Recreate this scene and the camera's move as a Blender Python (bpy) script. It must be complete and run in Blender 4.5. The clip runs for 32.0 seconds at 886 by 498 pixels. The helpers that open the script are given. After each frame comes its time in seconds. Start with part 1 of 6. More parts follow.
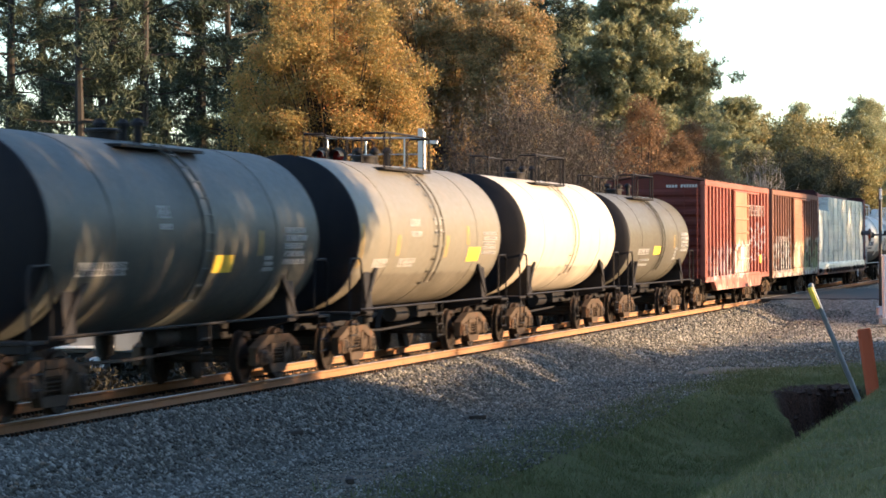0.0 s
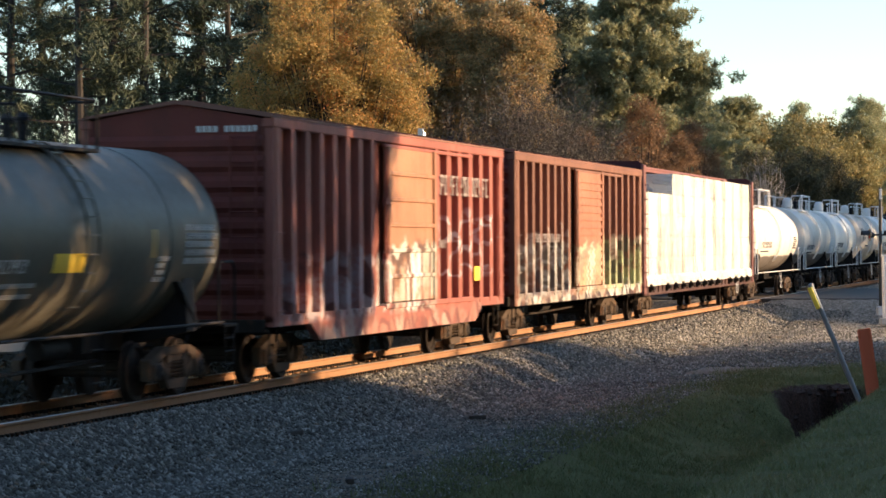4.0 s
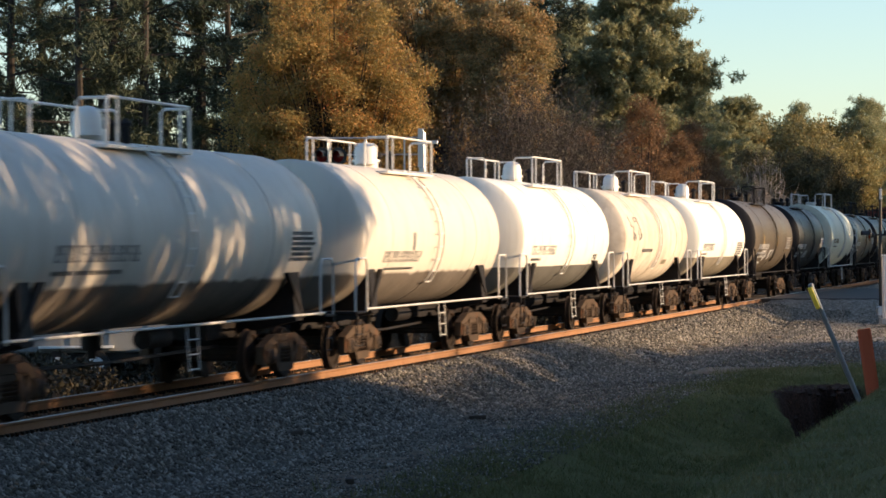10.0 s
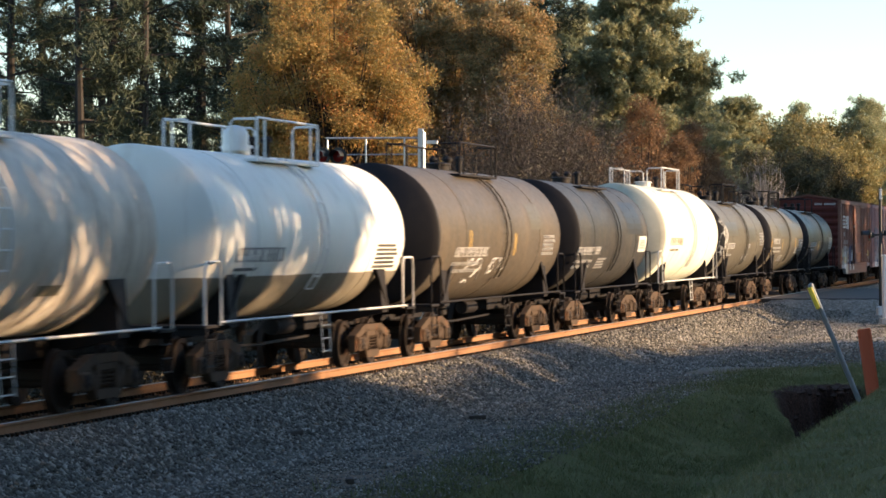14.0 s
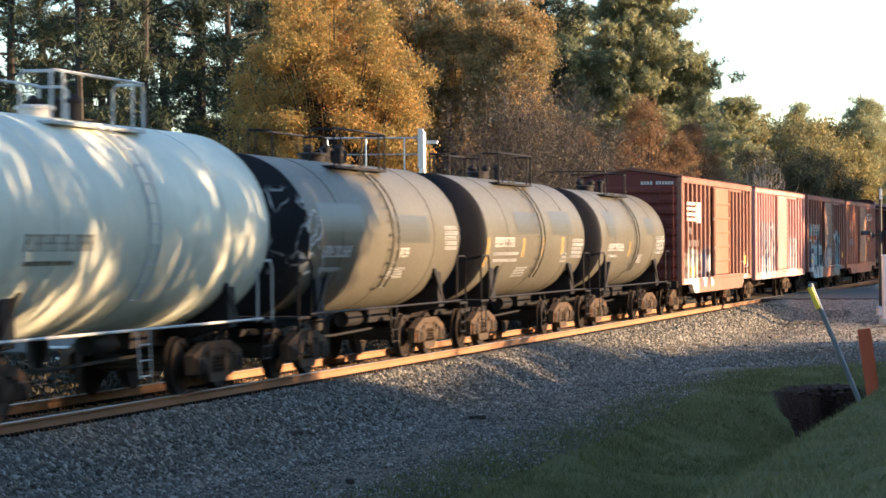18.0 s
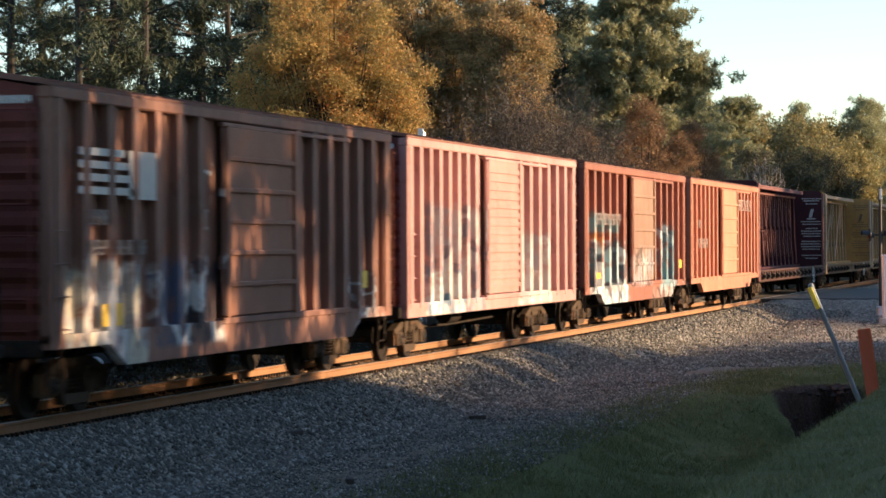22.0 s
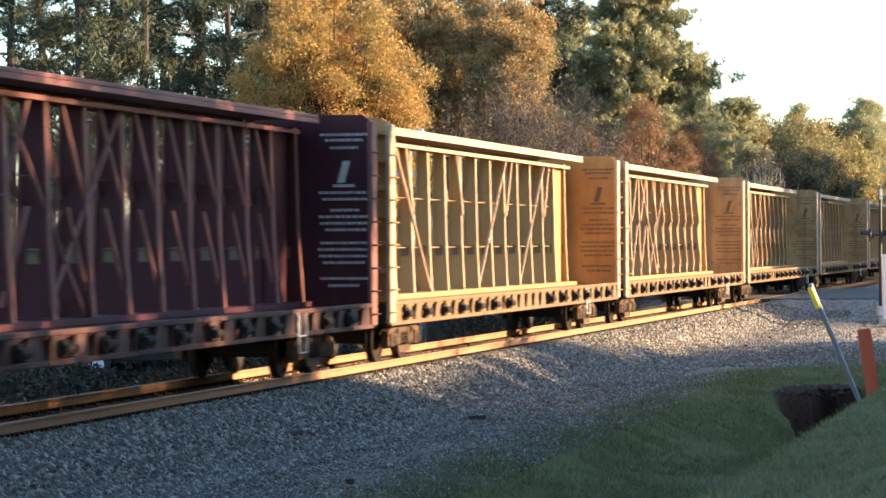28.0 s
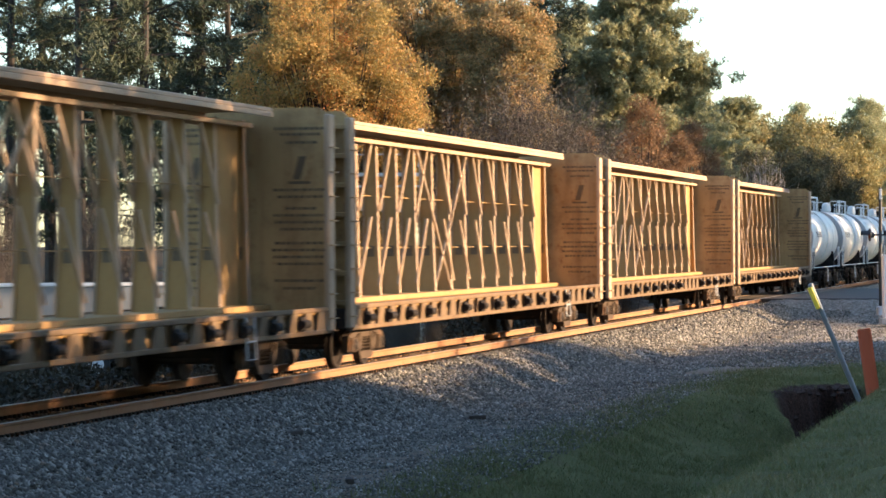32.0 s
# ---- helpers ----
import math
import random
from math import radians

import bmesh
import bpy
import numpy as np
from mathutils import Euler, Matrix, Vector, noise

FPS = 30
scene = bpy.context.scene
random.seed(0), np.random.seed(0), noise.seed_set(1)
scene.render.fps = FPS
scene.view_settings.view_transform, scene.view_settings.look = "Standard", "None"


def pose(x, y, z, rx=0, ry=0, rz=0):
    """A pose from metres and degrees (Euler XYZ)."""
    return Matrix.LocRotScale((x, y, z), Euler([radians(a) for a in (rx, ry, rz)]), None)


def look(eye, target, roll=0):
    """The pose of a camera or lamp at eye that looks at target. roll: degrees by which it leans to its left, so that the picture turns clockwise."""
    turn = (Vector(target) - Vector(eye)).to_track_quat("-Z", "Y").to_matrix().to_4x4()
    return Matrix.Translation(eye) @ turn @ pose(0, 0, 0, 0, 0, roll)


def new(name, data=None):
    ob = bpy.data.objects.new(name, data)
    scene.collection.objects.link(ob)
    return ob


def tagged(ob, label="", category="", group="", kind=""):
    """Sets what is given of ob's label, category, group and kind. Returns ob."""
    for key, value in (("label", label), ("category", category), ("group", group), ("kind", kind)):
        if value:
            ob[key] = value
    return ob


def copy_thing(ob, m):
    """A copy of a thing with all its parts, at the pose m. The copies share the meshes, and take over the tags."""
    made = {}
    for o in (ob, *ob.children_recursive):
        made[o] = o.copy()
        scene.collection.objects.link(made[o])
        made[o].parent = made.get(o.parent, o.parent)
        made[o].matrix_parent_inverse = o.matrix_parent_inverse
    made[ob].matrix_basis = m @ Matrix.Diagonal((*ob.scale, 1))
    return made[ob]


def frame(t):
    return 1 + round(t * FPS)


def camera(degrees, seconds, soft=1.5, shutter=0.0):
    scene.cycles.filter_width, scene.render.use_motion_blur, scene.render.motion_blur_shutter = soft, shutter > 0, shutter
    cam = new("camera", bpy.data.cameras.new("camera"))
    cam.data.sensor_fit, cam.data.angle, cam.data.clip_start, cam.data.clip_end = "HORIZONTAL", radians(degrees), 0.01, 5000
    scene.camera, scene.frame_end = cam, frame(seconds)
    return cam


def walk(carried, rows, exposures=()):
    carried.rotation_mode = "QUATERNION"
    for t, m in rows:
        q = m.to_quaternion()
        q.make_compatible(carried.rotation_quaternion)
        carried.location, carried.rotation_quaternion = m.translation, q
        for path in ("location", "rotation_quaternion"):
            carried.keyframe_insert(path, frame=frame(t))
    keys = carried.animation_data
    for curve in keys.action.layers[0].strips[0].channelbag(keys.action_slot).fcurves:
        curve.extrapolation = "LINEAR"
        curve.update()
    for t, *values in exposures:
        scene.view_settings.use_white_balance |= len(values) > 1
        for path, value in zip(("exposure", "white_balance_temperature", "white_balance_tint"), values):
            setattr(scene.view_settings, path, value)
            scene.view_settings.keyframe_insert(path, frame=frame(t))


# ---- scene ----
# World: x across the track (camera side positive), y along the track away from the camera, z up from the rail heads.
YAW, TILT, LEAN = radians(14.312), radians(-0.119), -0.271
EYE = Vector((14.59, 0.0, 2.28))
cam = camera(19.12, 32.0, soft=1.6, shutter=0.5)
AIM = look(EYE, EYE + Vector((-math.sin(YAW), math.cos(YAW), math.tan(TILT))), LEAN)
STOPS = ((0, 1.9), (3, 1.8), (5.5, 0.75), (6.1, 0.7), (7, 0.45), (8, 0.75), (8.6, 1.05), (9, 1.15), (10, 0.97), (12, 0.95), (13.2, 1.25), (14.5, 1.5), (17, 1.42), (18, 1.98), (19, 2.18), (20, 1.92), (22, 1.42), (23, 1.3), (24, 1.55), (25, 1.82), (27, 2.3), (28.2, 2.45), (30, 1.95), (32, 2.05))
EXPOSE = [(t, e, 6300, 12) for t, e in STOPS]
walk(cam, [(0, AIM), (32, AIM)], EXPOSE)

# ---- light ----
SUN_EL, SUN_AZ = radians(11.5), radians(12.0)
sun_way = Vector((math.cos(SUN_AZ) * math.cos(SUN_EL), math.sin(SUN_AZ) * math.cos(SUN_EL), math.sin(SUN_EL)))
sun = new("sun", bpy.data.lights.new("sun", "SUN"))
sun.data.energy, sun.data.angle, sun.data.color = 4.7, radians(0.55), (1.0, 0.69, 0.40)
sun.matrix_world = look(sun_way * 100, (0, 0, 0))
world = bpy.data.worlds.new("sky")
world.use_nodes = True
scene.world = world
wn = world.node_tree
sky = wn.nodes.new("ShaderNodeTexSky")
sky.sky_type, sky.sun_disc = "NISHITA", False
sky.sun_elevation, sky.sun_rotation = SUN_EL, radians(90) - SUN_AZ
sky.air_density, sky.dust_density, sky.ozone_density = 1.0, 0.4, 2.2
wn.links.new(sky.outputs[0], wn.nodes["Background"].inputs[0])
wn.nodes["Background"].inputs[1].default_value = 0.126


# ---- materials ----
class Mat:
    """A node material, written tersely."""

    def __init__(self, name, rough=0.7, metal=0.0, spec=0.4):
        self.m = bpy.data.materials.new(name)
        self.m.use_nodes = True
        self.t = self.m.node_tree
        self.b = self.t.nodes["Principled BSDF"]
        self.b.inputs["Roughness"].default_value = rough
        self.b.inputs["Metallic"].default_value = metal
        self.b.inputs["Specular IOR Level"].default_value = spec
        self.co = self.t.nodes.new("ShaderNodeTexCoord").outputs["Object"]

    def node(self, kind, **sets):
        n = self.t.nodes.new(kind)
        for k, v in sets.items():
            n.inputs[k].default_value = v
        return n

    def link(self, a, b):
        self.t.links.new(a, b)

    def coords(self, scale=(1, 1, 1), source=None):
        mp = self.t.nodes.new("ShaderNodeMapping")
        mp.inputs["Scale"].default_value = scale
        self.link(source or self.co, mp.inputs["Vector"])
        return mp.outputs[0]

    def noise(self, scale, detail=4, stretch=(1, 1, 1), rough=0.55):
        n = self.node("ShaderNodeTexNoise", Scale=scale, Detail=detail, Roughness=rough)
        self.link(self.coords(stretch), n.inputs["Vector"])
        return n.outputs["Fac"]

    def ramp(self, fac, stops):
        n = self.t.nodes.new("ShaderNodeValToRGB")
        e = n.color_ramp.elements
        while len(e) < len(stops):
            e.new(0.5)
        for el, (p, c) in zip(e, stops):
            el.position = p
            el.color = (*c, 1) if len(c) == 3 else c
        self.link(fac, n.inputs[0])
        return n.outputs[0]

    def step(self, fac, lo, hi):
        n = self.node("ShaderNodeMapRange")
        n.inputs["From Min"].default_value, n.inputs["From Max"].default_value = lo, hi
        self.link(fac, n.inputs["Value"])
        return n.outputs[0]

    def mix(self, fac, a, b, mode="MIX"):
        n = self.t.nodes.new("ShaderNodeMix")
        n.data_type, n.blend_type = "RGBA", mode
        for sock, v in ((n.inputs[0], fac), (n.inputs[6], a), (n.inputs[7], b)):
            if isinstance(v, (int, float)):
                sock.default_value = v
            elif isinstance(v, tuple):
                sock.default_value = (*v, 1)
            else:
                self.link(v, sock)
        return n.outputs[2]

    def math(self, op, a, b=0.0):
        n = self.t.nodes.new("ShaderNodeMath")
        n.operation = op
        for sock, v in zip(n.inputs, (a, b)):
            if isinstance(v, (int, float)):
                sock.default_value = v
            else:
                self.link(v, sock)
        return n.outputs[0]

    def axis(self, i):
        n = self.t.nodes.new("ShaderNodeSeparateXYZ")
        self.link(self.co, n.inputs[0])
        return n.outputs[i]

    def rnd(self):
        return self.t.nodes.new("ShaderNodeObjectInfo").outputs["Random"]

    def island(self):
        return self.t.nodes.new("ShaderNodeNewGeometry").outputs["Random Per Island"]

    def color(self, c):
        if isinstance(c, tuple):
            self.b.inputs["Base Color"].default_value = (*c, 1)
        else:
            self.link(c, self.b.inputs["Base Color"])
        return self

    def roughness(self, fac, lo, hi):
        n = self.node("ShaderNodeMapRange")
        n.inputs["To Min"].default_value, n.inputs["To Max"].default_value = lo, hi
        self.link(fac, n.inputs["Value"])
        self.link(n.outputs[0], self.b.inputs["Roughness"])
        return self

    def bump(self, height, strength, distance=0.01):
        n = self.node("ShaderNodeBump", Strength=strength, Distance=distance)
        self.link(height, n.inputs["Height"])
        self.link(n.outputs[0], self.b.inputs["Normal"])
        return self


def tone(c, k):
    return tuple(min(1.0, a * k) for a in c)


def weathered(name, base, rough=0.5, dirt=(0.10, 0.07, 0.045), amount=0.5, streak=0.5, rust=0.0, metal=0.0):
    """Rolling-stock paint: fading in patches, run-down streaks, road grime and rust specks."""
    k = Mat(name, rough, metal, 0.14)
    big, fine = k.noise(0.55, 5), k.noise(9, 6)
    c = k.mix(k.step(big, 0.3, 0.75), tone(base, 0.82), tone(base, 1.12))
    run = k.noise(1.0, 5, (3.5, 3.5, 0.22))
    c = k.mix(k.math("MULTIPLY", k.step(run, 0.5, 0.8), streak), c, dirt)
    c = k.mix(k.math("MULTIPLY", k.step(k.noise(1.7, 8, (1, 1, 1), 0.7), 0.48, 0.8), amount), c, dirt)
    if rust:
        c = k.mix(k.math("MULTIPLY", k.step(k.noise(4, 8, (1, 1, 0.6), 0.75), 0.56, 0.66), rust), c, (0.19, 0.075, 0.03))
    k.color(c).roughness(fine, rough - 0.1, rough + 0.2)
    return k.bump(k.noise(2.2, 3), 0.12, 0.02).m


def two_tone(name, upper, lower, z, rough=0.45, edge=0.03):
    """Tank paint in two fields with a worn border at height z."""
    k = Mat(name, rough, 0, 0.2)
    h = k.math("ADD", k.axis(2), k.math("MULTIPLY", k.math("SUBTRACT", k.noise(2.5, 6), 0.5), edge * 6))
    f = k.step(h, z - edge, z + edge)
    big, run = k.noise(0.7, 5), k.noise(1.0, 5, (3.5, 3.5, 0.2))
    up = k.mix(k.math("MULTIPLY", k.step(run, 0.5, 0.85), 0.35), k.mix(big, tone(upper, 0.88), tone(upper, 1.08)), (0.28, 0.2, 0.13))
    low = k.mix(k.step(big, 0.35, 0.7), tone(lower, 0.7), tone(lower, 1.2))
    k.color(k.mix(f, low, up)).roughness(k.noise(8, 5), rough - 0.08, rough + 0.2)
    return k.bump(k.noise(2.0, 3), 0.1, 0.02).m


def tagged_paint(name, base, tags, rough=0.6, streak=0.5, rust=0.4):
    """Boxcar paint with worn spray paint. tags: (y0, y1, z0, z1, fill, second fill, outline, strength); no fill gives bare strokes."""
    k = Mat(name, rough, 0, 0.2)
    big = k.noise(0.6, 5)
    c = k.mix(k.step(big, 0.3, 0.75), tone(base, 0.78), tone(base, 1.15))
    run = k.noise(1.0, 5, (3.5, 3.5, 0.22))
    c = k.mix(k.math("MULTIPLY", k.step(run, 0.5, 0.8), streak), c, (0.06, 0.035, 0.025))
    c = k.mix(k.math("MULTIPLY", k.step(k.noise(4, 8, (1, 1, 0.6), 0.75), 0.55, 0.66), rust), c, (0.12, 0.05, 0.03))
    y, z = k.axis(1), k.axis(2)
    wob = k.math("MULTIPLY", k.math("SUBTRACT", k.noise(2.2, 4), 0.5), 1.1)
    yy, zz = k.math("ADD", y, wob), k.math("ADD", z, wob)
    worn = k.step(k.noise(2.6, 7, rough=0.7), 0.34, 0.52)
    wn_ = k.node("ShaderNodeTexNoise", Scale=1.7, Detail=3.0)
    k.link(k.co, wn_.inputs["Vector"])
    vec = k.mix(0.5, k.coords((0.0, 1.15, 0.75)), wn_.outputs["Color"], "ADD")
    cell = k.node("ShaderNodeTexVoronoi", Scale=1.0)
    k.link(vec, cell.inputs["Vector"])
    rim = k.node("ShaderNodeTexVoronoi", Scale=1.0)
    rim.feature = "DISTANCE_TO_EDGE"
    k.link(vec, rim.inputs["Vector"])
    fine_rim = k.node("ShaderNodeTexVoronoi", Scale=2.6)
    fine_rim.feature = "DISTANCE_TO_EDGE"
    k.link(vec, fine_rim.inputs["Vector"])
    pick = k.step(cell.outputs["Color"], 0.42, 0.58)
    edge = k.step(rim.outputs["Distance"], 0.10, 0.06)
    stroke = k.step(fine_rim.outputs["Distance"], 0.085, 0.04)
    for y0, y1, z0, z1, a, b, o, op in tags:
        m = k.math("MULTIPLY", k.step(yy, y0, y0 + 0.15), k.step(yy, y1, y1 - 0.15))
        m = k.math("MULTIPLY", m, k.math("MULTIPLY", k.step(zz, z1, z1 - 0.15), k.step(z, z0 - 0.05, z0 + 0.05)))
        m = k.math("MULTIPLY", m, k.math("MULTIPLY", worn, op))
        if a is None:
            c = k.mix(k.math("MULTIPLY", m, stroke), c, o)
        else:
            c = k.mix(m, c, k.mix(edge, k.mix(pick, a, b), o))
    k.color(c).roughness(k.noise(9, 6), rough - 0.1, rough + 0.2)
    return k.bump(k.noise(2.2, 3), 0.12, 0.02).m


def scrawled(name, base, ink, z0, z1):
    """Dark paint with loose pale spray-can strokes between two heights."""
    k = Mat(name, 0.55, 0, 0.15)
    big = k.noise(0.8, 5)
    c = k.mix(big, tone(base, 0.7), tone(base, 1.4))
    wn_ = k.node("ShaderNodeTexNoise", Scale=2.0, Detail=3.0)
    k.link(k.co, wn_.inputs["Vector"])
    v = k.node("ShaderNodeTexVoronoi", Scale=2.4)
    v.feature = "DISTANCE_TO_EDGE"
    k.link(k.mix(0.6, k.coords((1.0, 0.0, 0.8)), wn_.outputs["Color"], "ADD"), v.inputs["Vector"])
    z = k.axis(2)
    m = k.math("MULTIPLY", k.step(z, z0, z0 + 0.15), k.step(z, z1, z1 - 0.15))
    m = k.math("MULTIPLY", m, k.step(v.outputs["Distance"], 0.07, 0.03))
    k.color(k.mix(k.math("MULTIPLY", m, k.step(k.noise(1.6, 4), 0.42, 0.55)), c, ink))
    return k.bump(k.noise(2.0, 3), 0.1, 0.02).m


def plain(name, base, rough=0.6, metal=0.0, vary=0.25, scale=6.0):
    k = Mat(name, rough, metal)
    k.color(k.mix(k.noise(scale, 6), tone(base, 1 - vary), tone(base, 1 + vary)))
    return k.bump(k.noise(scale * 3, 4), 0.15, 0.005).m


def leaf(name, stops, through_=0.35, rough=0.6):
    """Foliage: each leaf takes its tone from the stops; some light passes through it."""
    k = Mat(name, rough, 0, 0.25)
    c = k.ramp(k.math("ADD", k.math("MULTIPLY", k.island(), 0.55), k.math("MULTIPLY", k.step(k.noise(0.9, 3), 0.3, 0.7), 0.45)), stops)
    k.color(c)
    tr = k.node("ShaderNodeBsdfTranslucent")
    k.link(c, tr.inputs[0])
    mx = k.node("ShaderNodeMixShader")
    mx.inputs[0].default_value = through_
    k.link(k.b.outputs[0], mx.inputs[1])
    k.link(tr.outputs[0], mx.inputs[2])
    k.link(mx.outputs[0], k.t.nodes["Material Output"].inputs[0])
    return k.m


BLACK_HEAD = weathered("black_head_paint", (0.012, 0.012, 0.015), 0.5, (0.035, 0.028, 0.022), 0.3, 0.3)
BLACK = weathered("black_steel", (0.016, 0.015, 0.016), 0.6, (0.05, 0.036, 0.025), 0.4, 0.3)
GRIME = weathered("grimy_steel", (0.020, 0.016, 0.013), 0.75, (0.05, 0.033, 0.02), 0.5, 0.3, 0.4)
TRUCK = weathered("rusty_cast_steel", (0.085, 0.06, 0.042), 0.85, (0.03, 0.022, 0.018), 0.5, 0.3, 0.6)
WHEEL = weathered("wheel_steel", (0.024, 0.018, 0.015), 0.65, (0.03, 0.022, 0.018), 0.6, 0.0, 0.3)
RAILSIDE = weathered("rusted_rail_steel", (0.30, 0.165, 0.088), 0.8, (0.20, 0.105, 0.055), 0.5, 0.0, 0.4)
RAILHEAD = plain("polished_rail_head", (0.42, 0.38, 0.35), 0.35, 0.8, 0.15, 12)
GREYPIPE = weathered("galvanised_pipe", (0.55, 0.55, 0.53), 0.45, (0.2, 0.13, 0.08), 0.3, 0.3, 0.2)
WHITE_INK = plain("white_lettering", (0.50, 0.49, 0.46), 0.6, 0, 0.12)
DARK_INK = plain("dark_lettering", (0.15, 0.15, 0.15), 0.6, 0, 0.15)
FADED_INK = plain("faded_lettering", (0.31, 0.26, 0.23), 0.6, 0, 0.15)
PALE_INK = plain("worn_white_stencil", (0.42, 0.39, 0.37), 0.6, 0, 0.15)
BROWN_INK = plain("brown_stencil", (0.11, 0.075, 0.04), 0.6, 0, 0.2)
YELLOW_INK = plain("yellow_decal", (0.75, 0.50, 0.05), 0.5, 0, 0.12)
# bark is kept extra dark; shade on the left trunks is put into it
BARK = plain("bark", (0.034, 0.028, 0.023), 0.9, 0, 0.5, 5)
WOODTIE = plain("creosoted_tie", (0.075, 0.055, 0.042), 0.9, 0, 0.4, 7)


# ---- mesh building ----
class Shape:
    """Vertices and faces of one mesh, gathered piece by piece."""

    def __init__(self):
        self.v, self.f = [], []

    def add(self, verts, faces):
        n = len(self.v)
        self.v += [tuple(p) for p in verts]
        self.f += [tuple(n + i for i in f) for f in faces]
        return self

    def box(self, x0, x1, y0, y1, z0, z1, c=0.0):
        if c <= 0:
            vs = [(x, y, z) for x in (x0, x1) for y in (y0, y1) for z in (z0, z1)]
            return self.add(vs, [(0, 1, 3, 2), (4, 6, 7, 5), (0, 4, 5, 1), (2, 3, 7, 6), (0, 2, 6, 4), (1, 5, 7, 3)])
        lo, hi = (x0, y0, z0), (x1, y1, z1)
        vs, ix = [], {}
        for sx in (0, 1):
            for sy in (0, 1):
                for sz in (0, 1):
                    s = (sx, sy, sz)
                    for a in range(3):
                        p = [(hi if s[i] else lo)[i] + (0 if i == a else (-c if s[i] else c)) for i in range(3)]
                        ix[s, a] = len(vs)
                        vs.append(p)
        fs = []
        for a in range(3):
            b, d = (a + 1) % 3, (a + 2) % 3
            for sa in (0, 1):
                q = []
                for sb, sd in ((0, 0), (1, 0), (1, 1), (0, 1)):
                    s = [0, 0, 0]
                    s[a], s[b], s[d] = sa, sb, sd
                    q.append(ix[tuple(s), a])
                fs.append(q if sa else q[::-1])
            for sb in (0, 1):
                for sd in (0, 1):
                    s0, s1 = [0, 0, 0], [0, 0, 0]
                    s0[b] = s1[b] = sb
                    s0[d] = s1[d] = sd
                    s1[a] = 1
                    q = [ix[tuple(s0), b], ix[tuple(s1), b], ix[tuple(s1), d], ix[tuple(s0), d]]
                    fs.append(q if (sb + sd) % 2 == 0 else q[::-1])
        for s in {k[0] for k in ix}:
            t = [ix[s, 0], ix[s, 1], ix[s, 2]]
            fs.append(t if sum(s) % 2 else t[::-1])
        return self.add(vs, fs)

    def tube(self, pts, r, n=6, r1=None, close=True):
        pts = [Vector(p) for p in pts]
        rings = []
        for i, p in enumerate(pts):
            d = (pts[min(i + 1, len(pts) - 1)] - pts[max(i - 1, 0)]).normalized()
            u = d.orthogonal().normalized() if i == 0 else (u - d * u.dot(d)).normalized()
            w = d.cross(u)
            rr = r if r1 is None else r + (r1 - r) * i / (len(pts) - 1)
            rings.append([p + (u * math.cos(k) + w * math.sin(k)) * rr for k in (2 * math.pi * j / n for j in range(n))])
        fs = [(i * n + j, i * n + (j + 1) % n, (i + 1) * n + (j + 1) % n, (i + 1) * n + j) for i in range(len(pts) - 1) for j in range(n)]
        if close:
            fs += [tuple(range(n))[::-1], tuple((len(pts) - 1) * n + j for j in range(n))]
        return self.add([p for ring in rings for p in ring], fs)

    def lathe(self, prof, at=(0, 0, 0), axis="y", n=32, ends=True):
        """prof: (position along the axis, radius)."""
        vs = []
        for a, r in prof:
            for j in range(n):
                k = 2 * math.pi * j / n
                c, s = r * math.cos(k), r * math.sin(k)
                p = {"y": (c, a, s), "x": (a, c, s), "z": (c, s, a)}[axis]
                vs.append((p[0] + at[0], p[1] + at[1], p[2] + at[2]))
        fs = [(i * n + j, (i + 1) * n + j, (i + 1) * n + (j + 1) % n, i * n + (j + 1) % n) for i in range(len(prof) - 1) for j in range(n)]
        if ends:
            fs += [tuple(range(n)), tuple((len(prof) - 1) * n + j for j in range(n))[::-1]]
        if axis != "y":
            fs = [f[::-1] for f in fs]
        return self.add(vs, fs)

    def prism(self, outline, a0, a1, axis="x"):
        """A flat outline pushed along an axis. outline: (y, z) for x, (x, z) for y, (x, y) for z."""
        n = len(outline)
        put = {"x": lambda a, p: (a, p[0], p[1]), "y": lambda a, p: (p[0], a, p[1]), "z": lambda a, p: (p[0], p[1], a)}[axis]
        vs = [put(a, p) for a in (a0, a1) for p in outline]
        fs = [(j, (j + 1) % n, n + (j + 1) % n, n + j) for j in range(n)] + [tuple(range(n))[::-1], tuple(n + j for j in range(n))]
        return self.add(vs, fs)

    def mesh(self, name, mat, smooth=0.0):
        me = bpy.data.meshes.new(name)
        me.from_pydata(self.v, [], self.f)
        me.materials.append(mat)
        bm = bmesh.new()
        bm.from_mesh(me)
        bmesh.ops.recalc_face_normals(bm, faces=bm.faces)
        bm.to_mesh(me)
        bm.free()
        if smooth:
            me.shade_smooth()
            me.set_sharp_from_angle(angle=radians(smooth))
        return me


def part(name, shape, mat, parent, label="", smooth=0.0):
    """One mesh under a thing or under a part."""
    me = shape if isinstance(shape, bpy.types.Mesh) else shape.mesh(name, mat, smooth)
    ob = new(name, me)
    ob.parent = parent
    if label:
        ob["label"] = label
    return ob


def thing(name, label, category, m=None, group="", kind=""):
    ob = new(name)
    ob.empty_display_size = 0.3
    if m is not None:
        ob.matrix_world = m
    return tagged(ob, label, category, group, kind)


